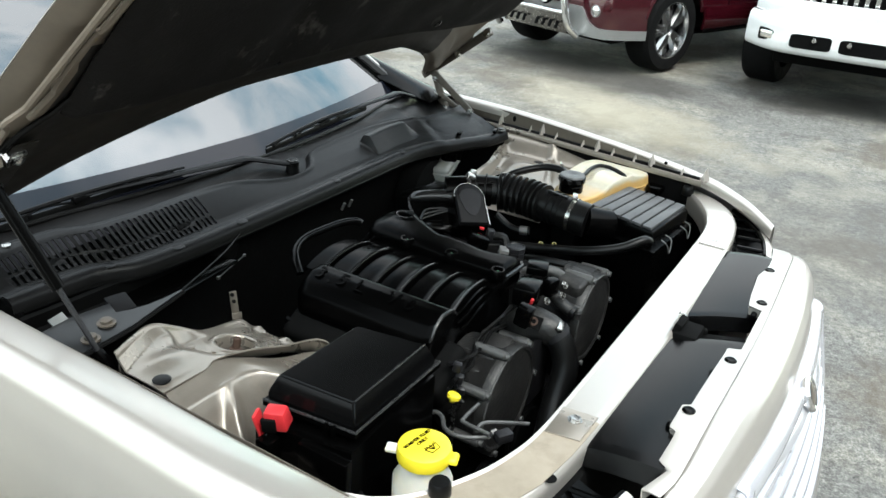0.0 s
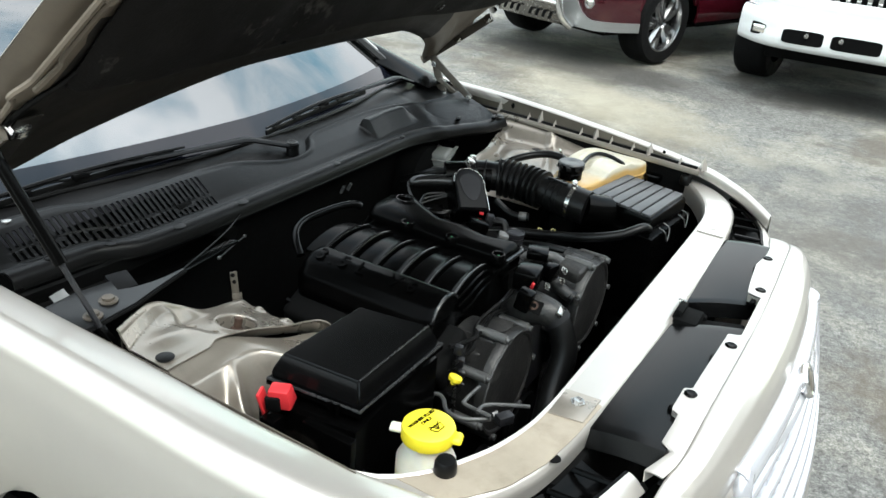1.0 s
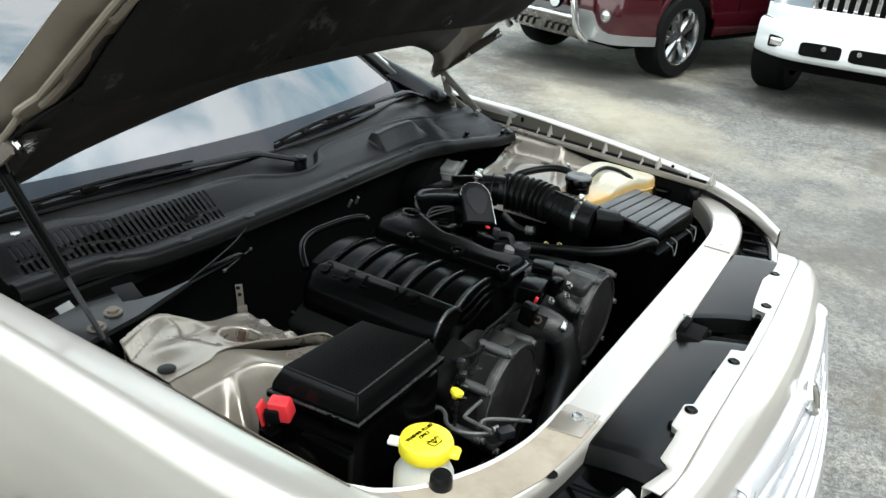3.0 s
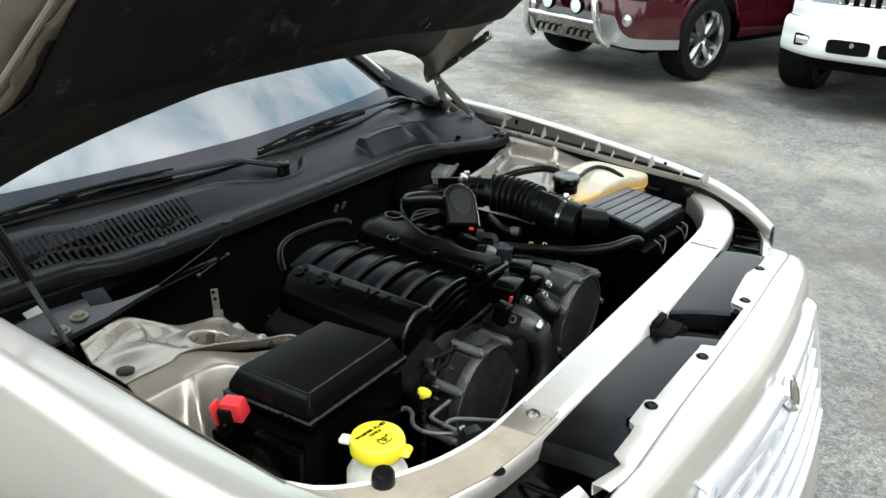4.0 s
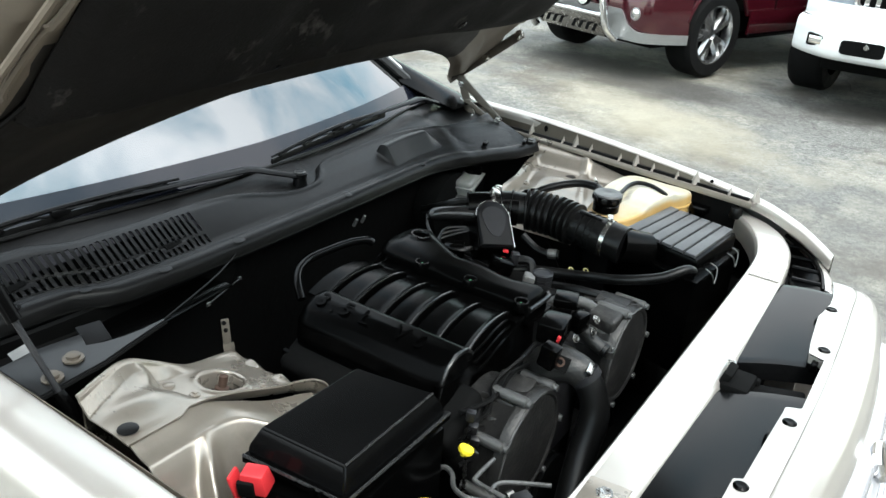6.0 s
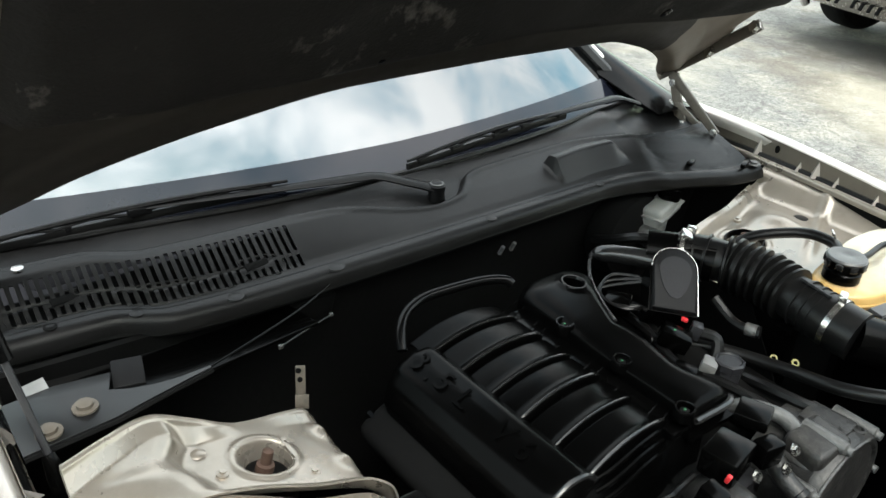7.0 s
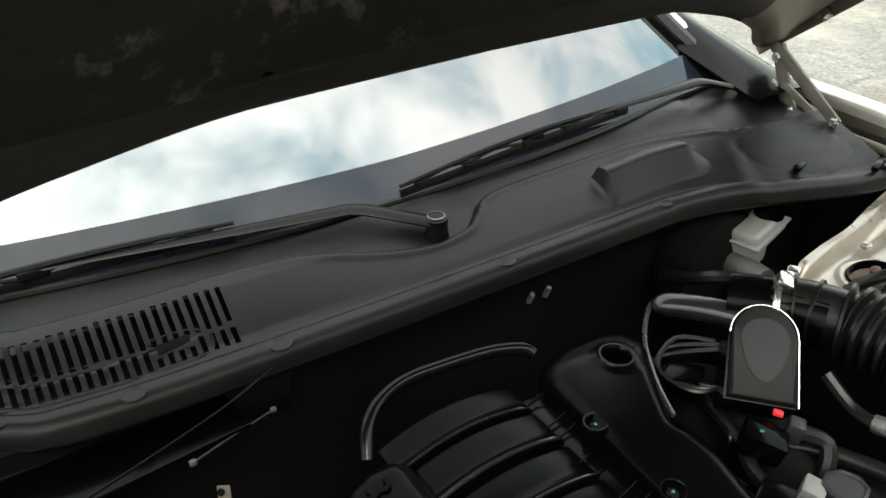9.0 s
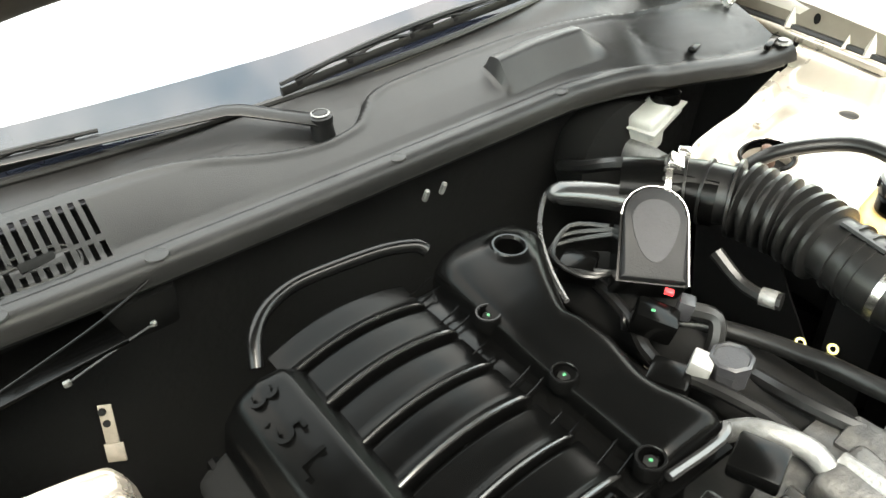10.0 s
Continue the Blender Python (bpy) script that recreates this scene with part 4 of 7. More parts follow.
# hinges, bolted under the hood corners
def hinge(sign):
    y = sign * (0.80 if sign > 0 else 0.848)
    hg = part("hinge", sweep([(-1.068, y, 1.100), (-0.95, y, 1.186), (-0.82, y, 1.284)], 0.007, 6, squash=2.2), HINGE, car, "dusty brown painted hood hinge")
    part("flange", sweep([(-1.06, y - sign * 0.012, 1.114), (-0.83, y - sign * 0.012, 1.288)], 0.004, 4, squash=0.5), HINGE, hg)
    part("arm", sweep([(-1.022, y, 1.118), (-1.000, y, 1.06), (-0.972, y, 0.995)], (0.006, 0.006, 0.007), 6, squash=2.6), HINGE, hg)
    if sign > 0:
        part("arm", sweep([(-1.022, y - sign * 0.010, 1.118), (-0.94, y - sign * 0.010, 1.062), (-0.862, y - sign * 0.010, 1.008)], (0.006, 0.0055, 0.005), 6, squash=2.4), HINGE, hg)
        part("link", sweep([(-1.035, y - sign * 0.006, 1.030), (-0.985, y - sign * 0.006, 1.045), (-0.915, y - sign * 0.006, 1.010)], 0.004, 6, squash=2.2), HINGE, hg)
        part("base_plate", box((0.24, 0.035, 0.006), (-0.955, sign * 0.80, 0.982), (0, 9, 0), bevel=0.002), HINGE, hg)
        part("upstand", box((0.19, 0.005, 0.045), (-0.975, sign * 0.815, 1.0), (0, 9, 0), bevel=0.002), HINGE, hg)
    b0 = part("bolt", bolt(0.010, 0.010), STEEL, hg, m=pose(-0.93, y - sign * 0.010, 1.196, sign * 70, 0, 0))
    again(b0, "bolt", hg, pose(-0.828, y - sign * 0.010, 1.278, sign * 70, 0, 0))
    for x, z in ((-1.012, 1.098), (-1.005, 1.045), (-0.965, 1.005), (-0.868, 1.012))[:4 if sign > 0 else 2]:
        again(b0, "rivet", hg, pose(x, y - sign * 0.014, z, sign * 90, 0, 0) @ Matrix.Diagonal((0.7, 0.7, 0.6, 1)))
    for x in (-1.04, -0.90, -0.855) if sign > 0 else ():
        again(b0, "bolt", hg, pose(x, sign * 0.795, 0.986 - 0.16 * (x + 0.955), 0, 9, 0) @ Matrix.Diagonal((0.8, 0.8, 0.8, 1)))


    if sign < 0:
        turn = Euler((math.pi, -HA, 0)).to_matrix().to_4x4()
        pl = part("mount_plate", box((0.21, 0.048, 0.004), bevel=0.0015), HOOD_SHADED, hg, m=Matrix.Translation(hood_at(0.265, -0.796, -0.005)) @ turn)
        for u in (0.331, 0.209):
            nut = Matrix.Translation(hood_at(u, -0.801, -0.007)) @ turn
            part("washer", lathe([(0.019, 0), (0.019, 0.003), (0.012, 0.004), (0, 0.004)], 20), STEEL, pl, m=nut)
            part("nut", lathe([(0.0125, 0.003), (0.0125, 0.011), (0.007, 0.013), (0.005, 0.016), (0, 0.016)], 6), STEEL, pl, m=nut)


for sgn in (-1, 1):
    hinge(sgn)


def gas_strut(sign):
    lo, mid = Vector((-0.685, sign * 0.800, 0.925)), Vector((-0.762, sign * 0.818, 1.058))
    up = lo + (mid - lo) * 2.35
    st = part("gas_strut", sweep([mid, up], 0.0115, 14), BLACK, car, "black gas strut propping the hood")
    part("rod", sweep([lo, mid], 0.005, 10), CAPGREY, st)
    part("end_socket", sweep([lo + Vector((0.006, 0, -0.018)), lo, lo + (mid - lo).normalized() * 0.03], (0.013, 0.014, 0.009), 10), BLACK, st)
    part("end_socket", sweep([up - (up - mid).normalized() * 0.02, up, up + Vector((0, 0, 0.015))], (0.011, 0.014, 0.010), 10), BLACK, st)


gas_strut(-1)

# ---- cowl, windscreen and cabin ----
def cowl_front(y):
    return bend((-0.82, -0.66, -0.57, -0.40, 0, 0.36, 0.47, 0.53, 0.62, 0.70, 0.80), (-0.912, -0.900, -0.856, -0.843, -0.838, -0.838, -0.822, -0.800, -0.768, -0.742, -0.728), y)


def cowl_rear(y):
    return -1.03 - 0.105 * (y / 0.82) ** 2


# height against the way back from the lip: steep below the intake grid, gentler beyond it
GRID_D, GRID_Z = (0, 0.002, 0.006, 0.014, 0.026, 0.034, 0.042, 0.053, 0.073, 0.112, 0.125, 0.145, 0.30), (0.955, 0.967, 0.974, 0.979, 0.980, 0.975, 0.976, 0.981, 0.996, 1.025, 1.028, 1.024, 1.038)
PLAIN_D, PLAIN_Z = (0, 0.002, 0.006, 0.014, 0.026, 0.034, 0.042, 0.055, 0.095, 0.140, 0.165, 0.185, 0.30), (0.955, 0.967, 0.974, 0.979, 0.980, 0.975, 0.976, 0.983, 1.000, 1.016, 1.022, 1.028, 1.036)


def cowl_z(y, a):
    """Height of the cowl at a, from 0 at its front lip to 1 at the glass."""
    d = a * (cowl_front(y) - cowl_rear(y))
    k = bend((-0.34, 0.02), (0.0, 1.0), y)
    side = 0.010 * bend((0.55, 0.80), (0.0, 1.0), y)
    return lerp(GRID_D, GRID_Z, d) * (1 - k) + lerp(PLAIN_D, PLAIN_Z, d) * k - side


def cowl_at(y, a, up=0.0):
    x = cowl_front(y) + (cowl_rear(y) - cowl_front(y)) * a
    return Vector((x, y, cowl_z(y, a) + up))


def cowl_back(y, d, up=0.0):
    """A place on the cowl, d behind its lip."""
    return cowl_at(y, d / (cowl_front(y) - cowl_rear(y)), up)


def cowl():
    nu, nv = 240, 84

    def lift(y, a):
        z = 0.0
        d = a * (cowl_front(y) - cowl_rear(y))
        # wedge-shaped pad: sloped face, crest, short fall behind
        if 0.280 < y < 0.50:
            face = lerp((0.050, 0.056, 0.083, 0.088, 0.104, 0.116), (0, 0.005, 0.032, 0.032, 0.024, 0.0), d - 0.06 * (y - 0.29) * (y > 0.29))
            z += face * max(0.0, min(1.0, (y - 0.286) / 0.007, (0.50 - y) / 0.035))
        # stepped edge behind which the wiper tray lies lower
        def step(q):
            return bend((-0.82, -0.36, -0.24, -0.02, 0.030, 0.060, 0.085, 0.13, 0.55, 0.82), (0.145, 0.142, 0.132, 0.092, 0.098, 0.118, 0.140, 0.152, 0.165, 0.20), q)
        slope = (step(y + 0.004) - step(y - 0.004)) / 0.008
        e = (d - step(y)) / math.hypot(1, slope)
        k = max(0.0, min(1.0, (e + 0.005) / 0.011))
        z += 0.003 * math.exp(-((e + 0.008) / 0.005) ** 2)
        z -= 0.015 * k * k * (3 - 2 * k) * bend((0.0, 0.05, 0.10), (1.0, 0.6, 0.25), max(0.0, e))
        # crease across the access lid, and its joint
        z -= 0.005 * bend((-0.02, 0.02), (0.0, 1.0), y - 0.535 - 0.25 * d)
        q = math.hypot((y - 0.675) / 0.105, (d - 0.105) / 0.062)
        if abs(q - 1) < 0.02:
            z -= 0.0014
        # intake lid stands a little sunk in its joint
        if -0.785 < y < -0.385 and (abs(d - 0.0695) < 0.0014 or abs(d - 0.0455) < 0.0014):
            z -= 0.002
        return z

    def f(s, t):
        y = -0.82 + 1.63 * s
        p = cowl_at(y, t)
        p.z += lift(y, t)
        return p

    bm = sheet(f, nu, nv)
    # slots of the air intake, in two rows
    kill = []
    for fc in bm.faces:
        c = fc.calc_center_median()
        if not -0.780 < c.y < -0.333:
            continue
        d = cowl_front(c.y) - c.x
        j = int((c.y + 0.82) / 1.63 * nu)
        grip = abs(c.y + 0.415) < 0.026 or abs(c.y + 0.70) < 0.026
        if j % 2 == 0 and (0.0475 < d < (0.060 if grip else 0.0665) or 0.0725 < d < bend((-0.78, -0.5), (0.102, 0.114), c.y)):
            kill.append(fc)
    bmesh.ops.delete(bm, geom=kill, context="FACES")
    cw = part("cowl_panel", bm, COWL, car, "grained dark grey plastic cowl with slotted intake")
    sol = cw.modifiers.new("wall", "SOLIDIFY")
    sol.thickness, sol.offset = 0.003, 1.0
    # low rounded studs along the lip
    s0 = None
    for y, d, r in ((-0.297, 0.014, 0.015), (-0.478, 0.014, 0.015), (-0.62, 0.016, 0.012), (0.05, 0.015, 0.013), (0.36, 0.014, 0.012)):
        m = Matrix.Translation(cowl_back(y, d, 0.0005))
        s0 = again(s0, "stud", cw, m @ Matrix.Diagonal((r / 0.016, r / 0.016, 1, 1))) if s0 else part("stud", lathe([(0.016, 0), (0.015, 0.0022), (0.010, 0.0035), (0, 0.004)], 18), COWL, cw, m=m)
    part("screw", lathe([(0.009, 0), (0.009, 0.003), (0, 0.004)], 12), STEEL, cw, m=Matrix.Translation(cowl_back(-0.745, 0.125, 0.002)))
    part("screw_hole", lathe([(0.010, 0), (0.010, 0.0015), (0.004, 0.001), (0, 0.001)], 14), DARK, cw, m=Matrix.Translation(cowl_back(-0.735, 0.020, 0.002)))
    part("clip", box((0.014, 0.030, 0.008), cowl_back(0.637, 0.055, 0.004), (0, 0, 20), bevel=0.002), BLACK, cw)
    part("clip", box((0.012, 0.05, 0.010), cowl_back(0.765, 0.022, 0.006), (0, 0, 20), bevel=0.002), BLACK, cw)
    part("washer", lathe([(0.017, 0), (0.016, 0.002), (0.009, 0.0025), (0.009, 0.006), (0, 0.006)], 16), ALU, cw, m=Matrix.Translation(cowl_back(0.790, 0.018, 0.003)))
    # finger grips: hollows between the slot rows, painted as near-black blocks
    for y in (-0.415, -0.70):
        part("grip", box((0.013, 0.042, 0.006), cowl_back(y, 0.068, 0.0015), (0, 38, 4), bevel=0.002), DARK, cw)
    loop = [cowl_back(y, d, 0.001) for y, d in ((-0.785, 0.0445), (-0.785, 0.069), (-0.735, 0.0695), (-0.725, 0.078), (-0.68, 0.078), (-0.67, 0.0695), (-0.455, 0.0695), (-0.445, 0.079), (-0.395, 0.079), (-0.372, 0.070), (-0.370, 0.056), (-0.385, 0.046), (-0.45, 0.045), (-0.6, 0.0445), (-0.785, 0.0445))]
    part("lid_rim", sweep(loop, 0.0018, 6, smooth=3), COWL, cw)
    # rubber seal tucked under the lip
    part("seal", sweep([cowl_at(y, 0.0, -0.008) + Vector((-0.010, 0, 0)) for y in np.linspace(-0.80, 0.79, 40)], 0.007, 8), RUBBER, cw, "black rubber bulkhead seal")
    # raised edge under the glass
    part("glass_seal", sweep([cowl_at(y, 1.0, 0.0) for y in np.linspace(-0.80, 0.80, 40)], 0.006, 8), RUBBER, cw)
    # dark duct below the slots
    part("intake_duct", box((0.18, 0.52, 0.09), (-0.975, -0.54, 0.90), (0, 20, 0), bevel=0.01), DARK, cw)


cowl()


def screen_at(s, t):
    """Windscreen: s across, t up from the cowl to the roof."""
    y = (2 * s - 1) * lerp((0, 1), (0.80, 0.60), t)
    w = 2 * s - 1
    x = -1.035 - 0.11 * w * w - 0.83 * t + 0.03 * math.sin(math.pi * t)
    z = 1.030 + 0.40 * t + 0.035 * math.sin(math.pi * t) - 0.012 * w * w
    return Vector((x, y, z))


sc = part("windscreen", sheet(lambda s, t: screen_at(s, t), 40, 24, 0.005), SCREEN, car, "curved windscreen mirroring the cloudy sky")
sc.visible_shadow = False
part("ceramic_border", sheet(lambda s, t: screen_at(s, t * (0.075 + 0.015 * abs(2 * s - 1))) + Vector((0.002, 0, 0.003)), 40, 4), FRIT, sc)


def cabin():
    # dashboard behind the glass
    part("dashboard", sheet(lambda s, t: (-1.20 - 0.42 * t, (2 * s - 1) * 0.70, 0.99 + 0.05 * math.sin(math.pi * min(1, t * 1.2)) + 0.02 * t), 20, 10, 0.02), CABIN, car, "dark dashboard top")
    part("cabin_floor", box((1.9, 1.5, 0.05), (-2.2, 0, 0.45)), CABIN, car)
    st = None
    for y in (-0.38, 0.38):
        m = pose(-2.05, y, 0.80, 0, -12, 0)
        st = again(st, "seat_back", car, m) if st else part("seat_back", box((0.14, 0.48, 0.75), bevel=0.05, seg=3), CABIN, car, m=m)
    for sg in (-1, 1):
        part("pillar", sweep([tuple(screen_at(0.5 + 0.5 * sg, t) + Vector((0.0, 0.02 * sg, 0.004))) for t in np.linspace(-0.05, 1.0, 12)], 0.016, 8, squash=0.6), GOLD, car)
        part("pillar_trim", sweep([tuple(screen_at(0.5 + 0.49 * sg, t) + Vector((0.0, 0.0, 0.014))) for t in np.linspace(0.0, 1.0, 12)], 0.014, 6), RUBBER, car)
        # side of the body behind the wing
        def side(s, t, sg=sg):
            x = -1.285 - 3.2 * s
            pr = ((0.89, 0.99), (0.93, 0.96), (0.955, 0.90), (0.96, 0.75), (0.945, 0.55), (0.92, 0.35), (0.88, 0.25))
            k = t * 6
            i = min(int(k), 5)
            w = k - i
            y, z = pr[i][0] * (1 - w) + pr[i + 1][0] * w, pr[i][1] * (1 - w) + pr[i + 1][1] * w
            y *= lerp((0, 0.75, 1), (1, 1, 0.86), s)
            if z < 0.72 and abs(x + 3.60) < 0.40:
                z = max(z, 0.33 + math.sqrt(max(0.0, 0.40 ** 2 - (x + 3.60) ** 2)))
            return (x, sg * y, z)
        part("body_side", sheet(side, 60, 18, 0.003), GOLD, car)
        # side glass
        part("side_glass", sheet(lambda s, t, sg=sg: (-1.45 - 1.9 * s - 0.30 * t * (1 - s) + 0.1 * t * s, sg * (0.885 - 0.24 * t), 0.99 + 0.42 * t * lerp((0, 0.2, 1), (0.35, 1, 0.9), s)), 14, 6, 0.004), SCREEN, car).visible_shadow = False
        # trim between wing and pillar
        if sg > 0:
            part("cowl_end_trim", sheet(lambda s, t: (-0.985 - 0.33 * s, 0.745 + 0.145 * t - 0.03 * (1 - s) * (1 - t), 1.030 + 0.060 * s - 0.010 * t + 0.024 * math.sin(math.pi * t) * (0.4 + s) - 0.012 * (t > 0.85)), 14, 10, 0.004), BLACK, car, "black plastic cowl end trim")
        else:
            part("cowl_end_trim", sheet(lambda s, t: (-1.13 - 0.19 * s, -0.76 - 0.10 * t, 1.030 + 0.05 * s - 0.02 * t + 0.022 * math.sin(math.pi * t)), 8, 6, 0.004), BLACK, car, "black plastic cowl end trim")
    part("roof", sheet(lambda s, t: (-1.86 - 1.5 * s, (2 * t - 1) * (0.62 + 0.03 * math.sin(math.pi * s)), 1.440 + 0.05 * math.sin(math.pi * (0.15 + 0.75 * s)) + 0.03 * (1 - (2 * t - 1) ** 2) - 0.03), 20, 16, 0.02), GOLD, car)
    part("roof_edge", sweep([tuple(screen_at(s, 1.0) + Vector((-0.005, 0, 0.002))) for s in np.linspace(0, 1, 20)], 0.006, 6), BLACK, car)
    part("rear_deck", sheet(lambda s, t: (-3.36 - 1.15 * s, (2 * t - 1) * (0.66 + 0.15 * min(1, s * 2)), lerp((0, 0.45, 1), (1.44, 1.06, 1.0), s) + 0.02 * (1 - (2 * t - 1) ** 2)), 20, 12, 0.01), GOLD, car)
    part("tail", box((0.12, 1.7, 0.75), (-4.45, 0, 0.62), bevel=0.05, seg=3), GOLD, car)
    part("underbody", box((4.2, 1.5, 0.05), (-2.2, 0, 0.22), bevel=0.01), DARK, car)


cabin()


def wiper(spindle, elbow, tip, b0, b1):
    """Flat pressed arm from its spindle over an elbow to the blade."""
    sp, el, tp = Vector(spindle), Vector(elbow), Vector(tip)
    back = (sp - el).normalized()
    path = [sp + back * 0.012, sp, sp.lerp(el, 0.45), el - (el - sp).normalized() * 0.012, el + (tp - el).normalized() * 0.012, el.lerp(tp, 0.5), tp]
    w = part("wiper_arm", sweep([tuple(p) for p in path], (0.012, 0.017, 0.0155, 0.0155, 0.0150, 0.0105, 0.006), 8, squash=0.40), WIPER, car, "matt black wiper arm")
    part("pivot", lathe([(0.018, -0.024), (0.016, -0.006), (0.015, 0.0)], 18), WIPER, w, m=Matrix.Translation(sp))
    part("spindle_nut", lathe([(0.017, -0.006), (0.0175, 0.004), (0.012, 0.007), (0.010, 0.007), (0.010, 0.009), (0.006, 0.010), (0, 0.010)], 16), WIPER, w, m=Matrix.Translation(sp + Vector((0, 0, 0.004))))
    part("nut_ring", lathe([(0.0125, 0), (0.0140, 0.0015), (0.0125, 0.0025), (0.0115, 0.0025), (0.0115, 0)], 18), ALU, w, m=Matrix.Translation(sp + Vector((0, 0, 0.0105))))
    a, b = Vector(b0), Vector(b1)
    pts = [a.lerp(b, k / 16) + Vector((0, 0, 0.003 * math.sin(math.pi * k / 16))) for k in range(17)]
    bl = part("wiper_blade", sweep([p + Vector((0, 0, -0.008)) for p in pts], 0.004, 6, squash=2.0), RUBBER, w)
    part("frame", sweep([p + Vector((0, 0, 0.004 + 0.008 * math.sin(math.pi * k / 16))) for k, p in enumerate(pts)], [0.003 + 0.002 * math.sin(math.pi * k / 16) for k in range(17)], 6), WIPER, bl)
    for k0, k1 in ((1, 5), (4, 8), (8, 12), (11, 15)):
        part("yoke", sweep([tuple(pts[k0] + Vector((0, 0, -0.002))), tuple(pts[(k0 + k1) // 2] + Vector((0, 0, 0.007))), tuple(pts[k1] + Vector((0, 0, -0.002)))], 0.003, 6, smooth=3), WIPER, bl)
    for k in (1, 5, 8, 12, 15):
        part("claw", box((0.009, 0.010, 0.010), pts[k] + Vector((0, 0, -0.003)), bevel=0.002), WIPER, bl)
    part("joint", box((0.014, 0.040, 0.014), tuple(tp.lerp(pts[8], 0.5)), bevel=0.003), WIPER, bl)
    return w


wiper((-0.950, -0.010, 1.020), (-1.012, -0.110, 1.048), (-1.082, -0.53, 1.058), (-1.118, -0.82, 1.038), (-1.052, -0.28, 1.056))
wiper((-1.055, 0.775, 1.022), (-1.062, 0.640, 1.068), (-1.052, 0.26, 1.066), (-1.058, 0.455, 1.062), (-1.022, -0.03, 1.052))


def wheel(parent, x, y, z, r, wdt, rim_r, side, spokes=5, deep=0.02, rim_mat=None, stout=1.0, hub=0.065):
    """Wheel on its axle along y; side: the outward way."""
    m = pose(x, y, z) @ Matrix.Diagonal((1, side, 1, 1)) @ pose(0, 0, 0, -90, 0, 0)
    pr = [(rim_r * 0.98, -wdt / 2), (rim_r + 0.02, -wdt / 2 - 0.004), (r - 0.03, -wdt / 2 - 0.004), (r - 0.006, -wdt / 2 + 0.025), (r, -wdt / 2 + 0.05), (r, wdt / 2 - 0.05), (r - 0.006, wdt / 2 - 0.025), (r - 0.03, wdt / 2 + 0.004), (rim_r + 0.02, wdt / 2 + 0.004), (rim_r * 0.98, wdt / 2)]
    wh = part("wheel", lathe([(rim_r * 0.55, -0.02), (rim_r * 0.97, -0.06), (rim_r * 0.97, wdt / 2 - 0.01), (rim_r * 1.0, wdt / 2), (rim_r * 0.94, wdt / 2 + 0.002), (rim_r * 0.90, wdt / 2 - 0.03), (rim_r * 0.90, -0.05)], 36), rim_mat or CHROME, parent, m=m)
    part("tyre", lathe(pr, 44), TYRE, wh, m=m)
    bm = bmesh.new()
    for k in range(spokes):
        a = 2 * math.pi * k / spokes
        for da in (-0.14 * stout, 0.14 * stout):
            p0 = Vector((0.05 * math.cos(a), 0.05 * math.sin(a), wdt / 2 - deep))
            p1 = Vector((rim_r * 0.93 * math.cos(a + da), rim_r * 0.93 * math.sin(a + da), wdt / 2 - deep - 0.005))
            sweep([p0, p0.lerp(p1, 0.55) + Vector((0, 0, 0.012 * (stout - 1))), p1], (0.034 * stout, 0.028 * stout, 0.026 * stout), 6, bm=bm)
    lathe([(0.0, wdt / 2 - deep + 0.03), (hub * 0.60, wdt / 2 - deep + 0.029), (hub * 0.66, wdt / 2 - deep + 0.020), (hub * 0.80, wdt / 2 - deep + 0.024), (hub, wdt / 2 - deep + 0.01), (hub, wdt / 2 - deep - 0.04)], 20, bm=bm)
    part("rim", bm, rim_mat or CHROME, wh, m=m)
    part("brake", lathe([(0, 0.0), (rim_r * 0.75, 0.0), (rim_r * 0.75, 0.02), (0, 0.03)], 24), DARK, wh, m=m)
    return wh


for wx in (-0.55, -3.60):
    for sgn in (-1, 1):
        wheel(car, wx, sgn * 0.80, 0.35, 0.35, 0.22, 0.235, sgn)

